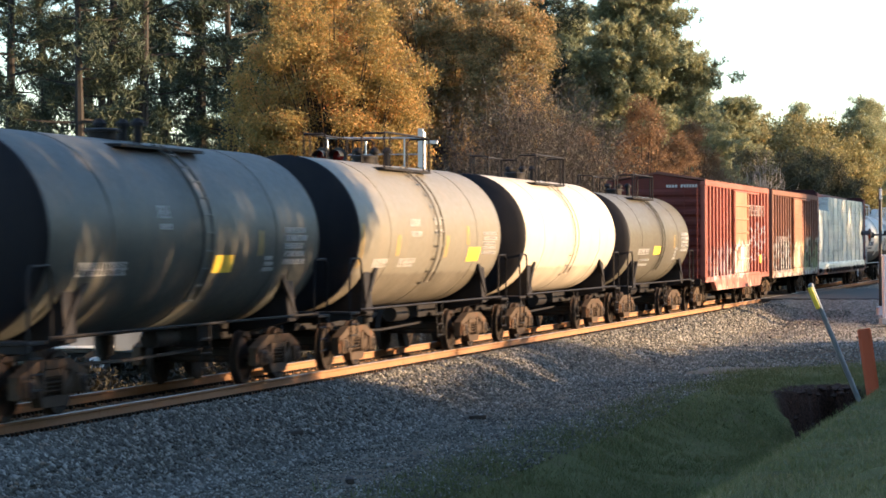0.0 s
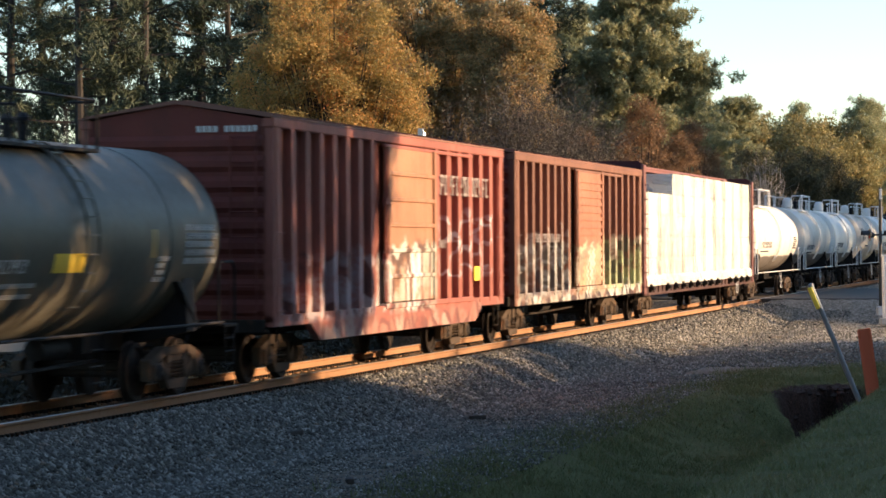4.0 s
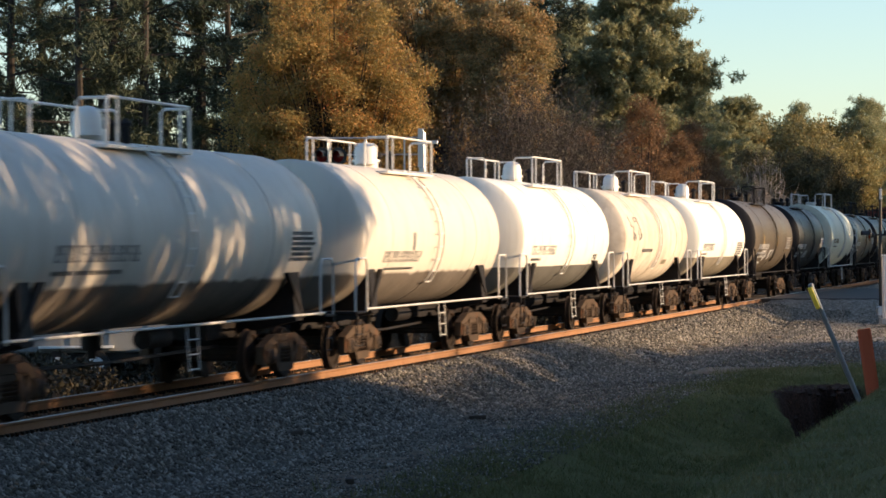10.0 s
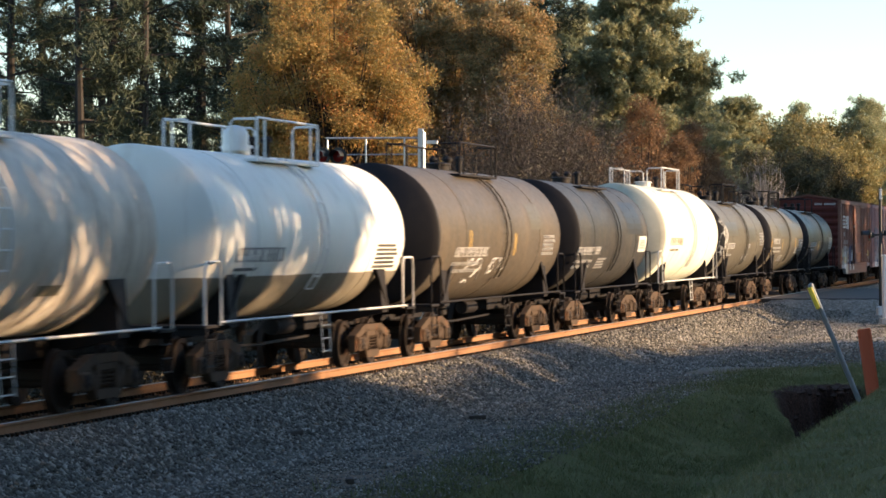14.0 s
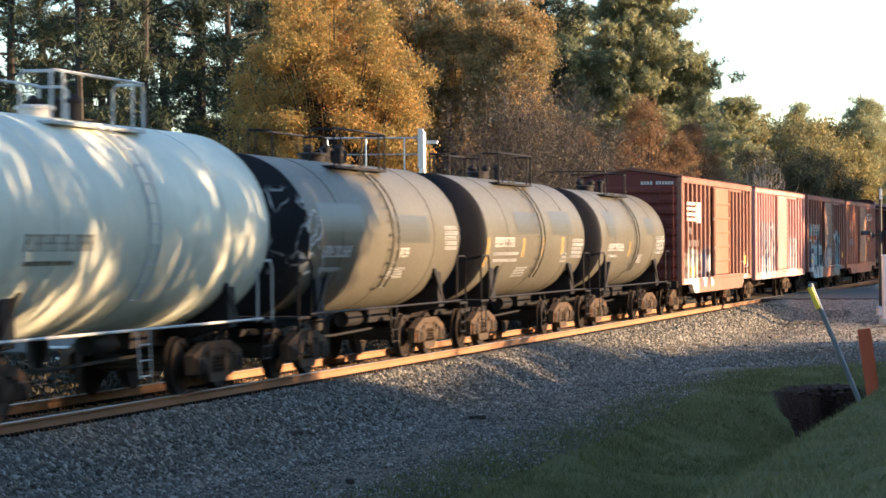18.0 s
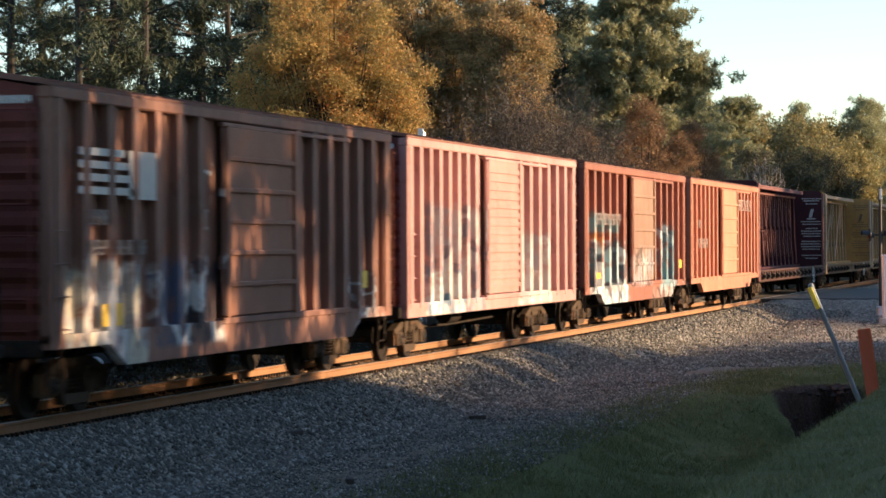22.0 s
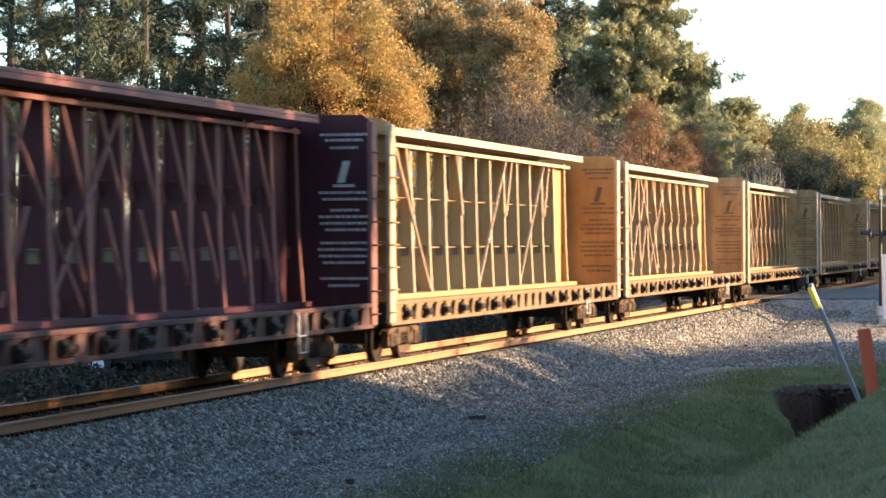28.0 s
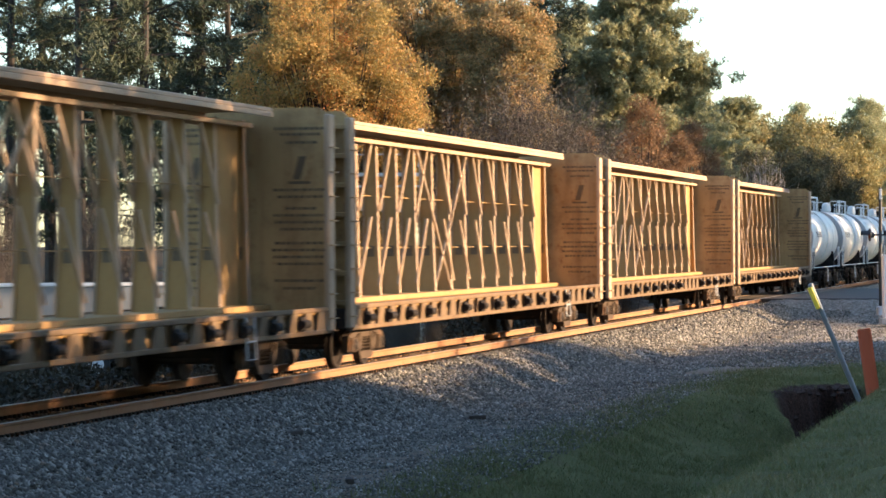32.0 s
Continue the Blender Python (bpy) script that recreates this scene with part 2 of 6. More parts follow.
def raw_mesh(name, verts, faces, mat, smooth=False):
    """A large mesh from arrays; all faces have the same number of corners."""
    me = bpy.data.meshes.new(name)
    nf, k = faces.shape
    me.vertices.add(len(verts))
    me.vertices.foreach_set("co", np.ascontiguousarray(verts, dtype=np.float32).ravel())
    me.loops.add(nf * k)
    me.loops.foreach_set("vertex_index", np.ascontiguousarray(faces, dtype=np.int32).ravel())
    me.polygons.add(nf)
    me.polygons.foreach_set("loop_start", np.arange(0, nf * k, k, dtype=np.int32))
    me.update(calc_edges=True)
    me.materials.append(mat)
    if smooth:
        me.shade_smooth()
    return me


# ---- the train: how it runs ----
def run(t):
    """Metres that the train has come by t seconds; it gathers speed slowly."""
    return 12.239 * (t - 16) + 0.0294 * (t - 16) ** 2


MOVERS = []    # (thing, place along the train)
SPINNERS = []  # (wheelset, place along the train, its pose in the car)
WHEEL_R = 0.43


# ---- running gear ----
def wheelset_mesh():
    s = Shape()
    for sgn in (1, -1):
        x = 0.715 * sgn
        s.lathe([(x - 0.0 * sgn, 0.10), (x - 0.01 * sgn, 0.20), (x - 0.05 * sgn, 0.34), (x - 0.06 * sgn, 0.36), (x - 0.06 * sgn, 0.455), (x - 0.03 * sgn, 0.458),
                 (x - 0.025 * sgn, 0.432), (x + 0.07 * sgn, 0.428), (x + 0.07 * sgn, 0.36), (x + 0.03 * sgn, 0.335), (x + 0.045 * sgn, 0.19), (x + 0.07 * sgn, 0.14), (x + 0.07 * sgn, 0.09)], (0, 0, 0), "x", 28, False)
        s.lathe([(x + 0.07 * sgn, 0.085), (x + 0.26 * sgn, 0.085), (x + 0.26 * sgn, 0.115), (x + 0.42 * sgn, 0.115), (x + 0.44 * sgn, 0.09), (x + 0.44 * sgn, 0.01)], (0, 0, 0), "x", 16, False)
        for a in range(3):
            k = a * 2.094
            s.box(x + 0.435 * sgn - 0.015, x + 0.435 * sgn + 0.015, 0.06 * math.cos(k) - 0.018, 0.06 * math.cos(k) + 0.018, 0.06 * math.sin(k) - 0.018, 0.06 * math.sin(k) + 0.018)
    s.lathe([(-0.72, 0.085), (0.72, 0.085)], (0, 0, 0), "x", 12, False)
    return s.mesh("wheelset", WHEEL, 40)


def side_frame_mesh():
    """Cast truck side: arched top member, diagonal lower members, open windows, axle boxes."""
    s = Shape()
    t0, t1 = 0.93, 1.08
    s.prism([(-1.15, 0.50), (-1.15, 0.60), (-0.55, 0.78), (0.55, 0.78), (1.15, 0.60), (1.15, 0.50), (0.62, 0.60), (0.45, 0.66), (-0.45, 0.66), (-0.62, 0.60)], t0, t1)
    s.prism([(-0.72, 0.60), (-0.60, 0.62), (-0.30, 0.30), (0.30, 0.30), (0.60, 0.62), (0.72, 0.60), (0.38, 0.16), (-0.38, 0.16)], t0, t1)
    for y in (-0.36, 0.36):
        s.box(t0, t1, y - 0.07, y + 0.07, 0.28, 0.70, 0.01)
    for y in (-0.89, 0.89):
        s.box(t0 - 0.02, t1 + 0.05, y - 0.17, y + 0.17, 0.30, 0.56, 0.03)
        s.box(t0, t1, y - 0.27, y - 0.20, 0.30, 0.60, 0.01)
        s.box(t0, t1, y + 0.20, y + 0.27, 0.30, 0.60, 0.01)
    return s.mesh("side_frame", TRUCK)


def springs_mesh():
    s = Shape()
    for y in (-0.2, 0.0, 0.2):
        pts = [(1.0 + 0.06 * math.cos(k * 0.9), y + 0.06 * math.sin(k * 0.9), 0.31 + k * 0.008) for k in range(32)]
        s.tube(pts, 0.016, 4)
    s.box(0.86, 1.06, -0.33, 0.33, 0.55, 0.66, 0.015)
    return s.mesh("spring_nest", TRUCK)


GEAR = {}


def running_gear(car, place, half, spread):
    """Two trucks, couplers and the wheels, under a car of that half length with its truck centres at +-spread."""
    if not GEAR:
        GEAR["wheelset"], GEAR["side"], GEAR["spring"] = wheelset_mesh(), side_frame_mesh(), springs_mesh()
        s = Shape().box(-1.0, 1.0, -0.22, 0.22, 0.42, 0.70, 0.03).box(-0.7, 0.7, -1.05, -0.95, 0.45, 0.6, 0.02).box(-0.7, 0.7, 0.95, 1.05, 0.45, 0.6, 0.02)
        s.box(-0.72, -0.60, -1.2, 1.2, 0.35, 0.5).box(0.60, 0.72, -1.2, 1.2, 0.35, 0.5)
        GEAR["bolster"] = s.mesh("truck_bolster", GRIME)
        s = Shape().box(-0.1, 0.1, -0.42, 0.55, 0.78, 0.98, 0.03).prism([(-0.14, 0.72), (0.14, 0.72), (0.17, 1.02), (-0.17, 1.02)], -0.62, -0.40, "y").box(0.02, 0.16, -0.78, -0.5, 0.74, 1.0, 0.04)
        GEAR["coupler"] = s.mesh("coupler", GRIME)
        GEAR["hose"] = Shape().tube([(0.35, 0, 0.85), (0.36, -0.12, 0.6), (0.3, -0.3, 0.38), (0.22, -0.45, 0.42)], 0.025, 6).mesh("air_hose", BLACK, 60)
    for e in (-1, 1):
        b = part("truck_bolster", GEAR["bolster"], None, car)
        b.location = (0, e * spread, 0)
        for r in (0, 180):
            f = part("side_frame", GEAR["side"], None, b)
            f.rotation_euler = (0, 0, radians(r))
            g = part("spring_nest", GEAR["spring"], None, b)
            g.rotation_euler = (0, 0, radians(r))
        for d in (-0.89, 0.89):
            w = part("wheelset", GEAR["wheelset"], None, car)
            SPINNERS.append((w, place + e * spread + d, (0, e * spread + d, WHEEL_R)))
            w.location = (0, e * spread + d, WHEEL_R)
        c = part("coupler", GEAR["coupler"], None, car)
        c.location = (0, e * (half - 0.38), 0)
        h = part("air_hose", GEAR["hose"], None, car)
        h.location = (0, e * (half - 0.1), 0)
        if e > 0:
            c.rotation_euler = h.rotation_euler = (0, 0, math.pi)


def letters(car, x, y0, y1, z0, z1, ink, gaps=(), name="lettering", tank=None, seed=1):
    """A line of unreadable lettering as plain bars of its size, on a flat side at x or on a tank (radius, centre height)."""
    rng = random.Random(seed * 7 + int(y0 * 10) + int(z0 * 100))
    s = Shape()
    h = z1 - z0
    n = max(1, int((y1 - y0) / (h * 0.78)))
    step = (y1 - y0) / n
    g, k = step * 0.66, h * 0.13
    for i in range(n):
        if i in gaps:
            continue
        a = y0 + i * step
        q = min(g * 0.3, k)
        bits = [(a, a + q, z0, z1)]
        if rng.random() < 0.7:
            bits.append((a + g - q, a + g, z0 + (0 if rng.random() < 0.6 else h * 0.5), z1))
        for c in rng.sample((z0, z0 + h * 0.42, z1 - k), 2):
            bits.append((a + q, a + g - q, c, c + k))
        for b0, b1, c0, c1 in bits:
            if tank:
                r, zc = tank
                xa, xb = (math.sqrt(max(0.01, r * r - (c - zc) ** 2)) + 0.008 for c in (c0, c1))
                s.add([(xa, b0, c0), (xa, b1, c0), (xb, b1, c1), (xb, b0, c1), (xa - 0.02, b0, c0), (xa - 0.02, b1, c0), (xb - 0.02, b1, c1), (xb - 0.02, b0, c1)],
                      [(0, 1, 2, 3), (7, 6, 5, 4), (0, 4, 5, 1), (1, 5, 6, 2), (2, 6, 7, 3), (3, 7, 4, 0)])
            else:
                s.box(x - 0.01, x + 0.006, b0, b1, c0, c1)
    return tagged(part(name, s, ink, car), kind="stuff")


def patch(car, y0, y1, z0, z1, ink, name, tank=None, x=0.0, label=""):
    """A decal or paint field, on a flat side or wrapped on a tank."""
    s = Shape()
    if tank:
        r, zc = tank
        n = 6
        zs = [z0 + (z1 - z0) * i / n for i in range(n + 1)]
        for i in range(n):
            q = [(math.sqrt(max(0.01, r * r - (c - zc) ** 2)) + 0.007, c) for c in (zs[i], zs[i + 1])]
            s.add([(q[0][0], y0, q[0][1]), (q[0][0], y1, q[0][1]), (q[1][0], y1, q[1][1]), (q[1][0], y0, q[1][1])], [(0, 1, 2, 3)])
    else:
        s.box(x - 0.01, x + 0.005, y0, y1, z0, z1)
    return part(name, s, ink, car, label)


# ---- tank cars ----
def tank_car(c0, c1, label, shell, head, r=1.40, zc=2.43, top="rail", rail=None, ink=WHITE_INK, marks=(), decals=(), frame=BLACK, band=None, tall=True, seed=1):
    """A tank car between couplings c0 and c1. marks: lettering (y0, y1, z0, z1); decals: (y0, y1, z0, z1, material)."""
    place, half = (c0 + c1) / 2, (c1 - c0) / 2
    car = thing("tank_car", label, "tank car", group="tank cars of the train")
    MOVERS.append((car, place))
    running_gear(car, place, half, half - 2.35)
    te = half - 0.76           # tank end
    ts = te - 0.52             # start of the head's dish
    prof = [(-ts, r), (-ts * 0.62, r), (-ts * 0.62, r + 0.007), (-ts * 0.605, r + 0.007), (-ts * 0.605, r), (-0.02, r), (-0.02, r + 0.007), (0.02, r + 0.007), (0.02, r), (ts * 0.605, r), (ts * 0.605, r + 0.007), (ts * 0.62, r + 0.007), (ts * 0.62, r), (ts, r)]
    part("tank_shell", Shape().lathe(prof, (0, 0, zc), "y", 64, False), shell, car, smooth=35)
    for e in (-1, 1):
        # dished end with a tight knuckle at the rim
        hp = [(e * (ts - 0.03), r + 0.006), (e * ts, r + 0.006), (e * (ts + 0.025), r - 0.012)]
        hp += [(e * (ts + 0.03 + 0.36 * (1 - q * q)), (r - 0.02) * q + 0.004) for q in (1, 0.9, 0.78, 0.62, 0.45, 0.28, 0.12, 0)]
        part("tank_head", Shape().lathe(hp, (0, 0, zc), "y", 64, False), head or shell, car, smooth=30)
        # end platform, its rails and brackets under the tank
        y = e * (half - 1.25)
        part("end_platform", Shape().box(-1.45, 1.45, min(y, y + e * 0.62), max(y, y + e * 0.62), 1.02, 1.07, 0.01).box(-1.45, 1.45, y + e * 0.55 - 0.03, y + e * 0.55 + 0.03, 0.92, 1.02), frame, car)
        part("bolster_saddle", Shape().prism([(-1.25, zc - 0.55), (-1.32, 1.0), (-0.5, 0.82), (0.5, 0.82), (1.32, 1.0), (1.25, zc - 0.55), (0.9, zc - r * 0.74), (0, zc - r * 1.0), (-0.9, zc - r * 0.74)], e * (half - 2.55), e * (half - 2.15), "y"), frame, car)
        for sx in (1, -1):
            x = sx * 1.42
            part("grab_rail", Shape().tube([(x, y + e * 0.55, 1.05), (x, y + e * 0.55, 1.9), (x, y + e * 0.45, 2.02), (x, y - e * 0.1, 2.02), (x, y - e * 0.2, 1.9), (x, y - e * 0.2, 1.05)], 0.022, 6), rail or frame, car, smooth=60)
            part("corner_brace", Shape().prism([(e * (half - 2.1), 1.04), (e * (half - 2.0), 1.04), (e * (half - 2.75), zc - 0.62), (e * (half - 2.95), zc - 0.62)], sx * 1.28 - 0.04, sx * 1.28 + 0.04), frame, car)
            sl = Shape()
            for i in range(3):
                sl.tube([(x, y + e * 0.5, 0.45 + i * 0.2), (x, y + e * 0.1, 0.45 + i * 0.2)], 0.015, 5)
            for q in (0.5, 0.1):
                sl.tube([(x, y + e * q, 0.45), (x, y + e * q, 1.02)], 0.015, 5)
            part("sill_step", sl, frame, car)
        part("stub_sill", Shape().box(-0.32, 0.32, min(e * (half - 0.9), e * (half - 4.2)), max(e * (half - 0.9), e * (half - 4.2)), 0.72, 1.02, 0.02), frame, car)
    for sx in (1, -1):
        part("running_rail", Shape().tube([(sx * 1.45, -(half - 1.3), 1.10), (sx * 1.45, half - 1.3, 1.10)], 0.022, 6), GREYPIPE if rail else frame, car, smooth=60)
        # side ladder following the shell up to the top platform
        lad = Shape()
        ang = [radians(a) for a in range(-38, 72, 10)]
        for dy in (-0.2, 0.2):
            lad.tube([(sx * (r + 0.09) * math.cos(a), dy, zc + (r + 0.09) * math.sin(a)) for a in ang], 0.02, 5)
        for a in ang:
            p = (sx * (r + 0.09) * math.cos(a), zc + (r + 0.09) * math.sin(a))
            lad.tube([(p[0], -0.2, p[1]), (p[0], 0.2, p[1])], 0.014, 5)
        part("side_ladder", lad, rail or shell, car, smooth=60)
        st = Shape()
        for dy in (-0.22, 0.22):
            st.tube([(sx * 1.46, dy * 1.1, 1.1), (sx * 1.50, dy, 0.42)], 0.012, 5)
        for i in range(3):
            st.tube([(sx * 1.49, -0.22, 0.45 + 0.22 * i), (sx * 1.49, 0.22, 0.45 + 0.22 * i)], 0.012, 5)
        part("ladder_step", st, GREYPIPE if rail else frame, car)
    zt = zc + r
    # dome and valves
    part("manway", Shape().lathe([(zt - 0.1, 0.24), (zt + 0.10, 0.24), (zt + 0.10, 0.28), (zt + 0.14, 0.28), (zt + 0.16, 0.22)], (0, -0.35, 0), "z", 20), rail or frame, car, smooth=40)
    if tall:
        part("valve_housing", Shape().lathe([(zt + 0.05, 0.23), (zt + 0.30, 0.23), (zt + 0.40, 0.20), (zt + 0.47, 0.12), (zt + 0.49, 0.02)], (0.05, -0.55, 0), "z", 20), rail or shell, car, smooth=45)
    for q in ((0.3, 0.35), (0.0, 0.5), (-0.3, 0.3)):
        vs = Shape().lathe([(zt - 0.08, 0.07), (zt + 0.22, 0.07), (zt + 0.22, 0.11), (zt + 0.27, 0.11), (zt + 0.34, 0.04)], (q[0], q[1], 0), "z", 10)
        part("valve", vs, frame, car, smooth=40)
    for sx in (1, -1):
        part("top_platform", Shape().box(min(sx * 0.42, sx * 0.85), max(sx * 0.42, sx * 0.85), -1.75, 1.75, zt - 0.17, zt - 0.12, 0.008), rail or frame, car)
    if top == "rail":
        hgt = zt + 0.56
        for sx in (1, -1):
            g = Shape().tube([(sx * 0.82, -1.72, zt - 0.14), (sx * 0.82, -1.72, hgt - 0.06), (sx * 0.82, -1.66, hgt), (sx * 0.82, 1.66, hgt), (sx * 0.82, 1.72, hgt - 0.06), (sx * 0.82, 1.72, zt - 0.14)], 0.024, 6)
            g.tube([(sx * 0.82, -1.3, zt - 0.14), (sx * 0.82, -1.3, hgt)], 0.02, 5).tube([(sx * 0.82, 1.3, zt - 0.14), (sx * 0.82, 1.3, hgt)], 0.02, 5)
            part("safety_railing", g, rail or frame, car, smooth=60)
        for e in (-1, 1):
            for sx in (1, -1):
                part("end_railing", Shape().tube([(sx * 0.82, e * 1.70, hgt - 0.02), (sx * 0.42, e * 1.70, hgt - 0.02), (sx * 0.36, e * 1.70, hgt - 0.08), (sx * 0.36, e * 1.70, zt - 0.05)], 0.022, 6), rail or frame, car, smooth=60)
    elif top == "hoop":
        for e in (-1, 1):
            part("safety_railing", Shape().tube([(0.8, e * 1.6, zt - 0.14), (0.8, e * 1.6, zt + 0.52), (-0.8, e * 1.6, zt + 0.52), (-0.8, e * 1.6, zt - 0.14)], 0.022, 6).tube([(0.8, e * 1.25, zt - 0.14), (0.8, e * 1.25, zt + 0.48), (0.8, e * 1.6, zt + 0.48)], 0.02, 5), rail or frame, car, smooth=60)
    if band:
        for y in (-ts * 0.55, ts * 0.55):
            part("tank_band", Shape().lathe([(y - 0.09, r + 0.016), (y + 0.09, r + 0.016)], (0, 0, zc), "y", 64, False), band, car, smooth=60)
    # brake rigging below
    part("brake_reservoir", Shape().lathe([(-0.52, 0.05), (-0.5, 0.15), (0.5, 0.15), (0.52, 0.05)], (0.1, half * 0.25, 0.82), "y", 16), frame, car, smooth=45)
    part("brake_rod", Shape().tube([(0.2, -(half - 3.4), 0.6), (0.25, 0, 0.55), (0.2, half - 3.4, 0.6)], 0.03, 5), frame, car)
    part("outlet_valve", Shape().lathe([(zc - r - 0.42, 0.08), (zc - r - 0.3, 0.08), (zc - r - 0.3, 0.16), (zc - r + 0.05, 0.16)], (0, -0.3, 0), "z", 12), frame, car, smooth=40)
    for i, m in enumerate(marks):
        letters(car, 0, *m[:4], m[4] if len(m) > 4 else ink, tank=(r, zc), seed=seed + i)
    for y0, y1, z0, z1, mat_ in decals:
        patch(car, y0, y1, z0, z1, mat_, "decal", (r, zc))
    return car


# ---- boxcars ----
def boxcar(c0, c1, label, side, door, ends, roofmat, posts=(8, 8), door_w=3.1, door_y=0.0, door_kind="panel", eave=4.30, sill="belly", marks=(), decals=(), ladder=True):
    """A boxcar between couplings c0 and c1: posted sides, one sliding door each side, ribbed ends, low gabled roof."""
    place, half = (c0 + c1) / 2, (c1 - c0) / 2
    car = thing("boxcar", label, "boxcar", group="boxcars of the train")
    MOVERS.append((car, place))
    running_gear(car, place, half, half - 2.75)
    hb = half - 0.60
    x, z0 = 1.50, 1.02
    part("floor_frame", Shape().box(-1.45, 1.45, -hb + 0.05, hb - 0.05, z0 - 0.06, z0 + 0.1).box(-0.35, 0.35, -half + 0.9, half - 0.9, 0.72, 0.98, 0.02), GRIME, car)
    for sx in (1, -1):
        rot = 0 if sx > 0 else math.pi
        wall = part("side_wall", Shape().box(x - 0.06, x, -hb, hb, z0, eave - 0.1), side, car)
        wall.rotation_euler = (0, 0, rot)
        d0, d1 = door_y - door_w / 2, door_y + door_w / 2
        # posts of hat section
        ys = [-hb + 0.28 + (d0 - 0.15 + hb - 0.28) * i / posts[0] for i in range(posts[0])] + [d1 + 0.30 + (hb - 0.28 - d1 - 0.30) * i / (posts[1] - 1) for i in range(posts[1])]
        for y in ys:
            part("side_post", Shape().prism([(x - 0.01, y - 0.125), (x - 0.01, y + 0.13), (x + 0.14, y + 0.12), (x + 0.14, y - 0.12)], z0 + 0.02, eave - 0.12, "z"), side, wall)
        part("corner_post", Shape().box(x - 0.02, x + 0.135, -hb, -hb + 0.12, z0, eave - 0.05, 0.015), side, wall)
        part("corner_post", Shape().box(x - 0.02, x + 0.135, hb - 0.12, hb, z0, eave - 0.05, 0.015), side, wall)
        part("eave_rail", Shape().box(x - 0.04, x + 0.15, -hb - 0.02, hb + 0.02, eave - 0.16, eave, 0.02), side, wall)
        if sill == "belly":
            part("side_sill", Shape().prism([(-hb, z0 + 0.12), (-hb, z0 - 0.06), (-hb + 2.0, z0 - 0.06), (-hb + 2.6, z0 - 0.36), (hb - 2.6, z0 - 0.36), (hb - 2.0, z0 - 0.06), (hb, z0 - 0.06), (hb, z0 + 0.12)], x - 0.01, x + 0.13), side, wall)
        else:
            part("side_sill", Shape().box(x - 0.01, x + 0.13, -hb, hb, z0 - 0.16, z0 + 0.12, 0.015), side, wall)
        # the door, its tracks and locking bars
        dr = Shape().box(x + 0.07, x + 0.15, d0, d1, z0 + 0.18, eave - 0.24, 0.012)
        do = part("sliding_door", dr, door, wall)
        if door_kind == "panel":
            rows = 6
            for i in range(1, rows):
                zz = z0 + 0.18 + (eave - 0.42 - z0) * i / rows
                part("door_rib", Shape().box(x + 0.14, x + 0.19, d0 + 0.08, d1 - 0.08, zz - 0.04, zz + 0.04, 0.012), door, do)
        else:
            rows = 15
            for i in range(1, rows):
                zz = z0 + 0.18 + (eave - 0.42 - z0) * i / rows
                part("door_corrugation", Shape().prism([(d0 + 0.1, zz - 0.07), (d1 - 0.1, zz - 0.07), (d1 - 0.1, zz + 0.03), (d0 + 0.1, zz + 0.03)], x + 0.14, x + 0.18), door, do)
        for dy in (d0 + 0.03, d1 - 0.03):
            part("door_edge", Shape().box(x + 0.12, x + 0.20, dy - 0.06, dy + 0.06, z0 + 0.16, eave - 0.22, 0.012), door, do)
        part("door_track", Shape().box(x + 0.02, x + 0.16, d0 - 0.1, d1 + min(door_w, hb - d1) - 0.1, z0 + 0.06, z0 + 0.16, 0.01), side, wall)
        part("upper_track", Shape().box(x + 0.06, x + 0.15, d0 - 0.1, d1 + min(door_w, hb - d1) - 0.1, eave - 0.25, eave - 0.18, 0.01), side, wall)
        for dy in (0.16, 0.30):
            part("locking_bar", Shape().tube([(x + 0.17, d0 + dy - 0.35, z0 + 0.2), (x + 0.17, d0 + dy - 0.35, eave - 0.28)], 0.022, 6).box(x + 0.12, x + 0.2, d0 + dy - 0.40, d0 + dy - 0.30, 1.75 + dy, 1.95 + dy).box(x + 0.12, x + 0.2, d0 + dy - 0.40, d0 + dy - 0.30, 3.0, 3.12), side, do)
        # ladder at one corner, grab irons at the other
        lad = Shape()
        for k in range(7 if ladder else 4):
            zz = 1.15 + k * 0.42
            lad.tube([(x + 0.09, hb - 0.52, zz), (x + 0.16, hb - 0.52, zz), (x + 0.16, hb - 0.1, zz), (x + 0.09, hb - 0.1, zz)], 0.014, 5)
        for y in (hb - 0.52, hb - 0.08):
            lad.tube([(x + 0.13, y, 1.1), (x + 0.13, y, eave - 0.3 if ladder else 2.7)], 0.02, 5)
        part("ladder", lad, side, wall)
        for k in range(4):
            zz = 1.2 + k * 0.42
            gi = Shape().tube([(x + 0.06, -hb + 0.1, zz), (x + 0.15, -hb + 0.1, zz), (x + 0.15, -hb + 0.52, zz), (x + 0.06, -hb + 0.52, zz)], 0.014, 5)
            part("grab_iron", gi, side, wall)
        for e in (-1, 1):
            part("sill_step", Shape().tube([(x + 0.02, e * (hb - 0.1), z0), (x + 0.02, e * (hb - 0.1), 0.5), (x + 0.02, e * (hb - 0.5), 0.5), (x + 0.02, e * (hb - 0.5), z0)], 0.018, 5), GRIME, wall)
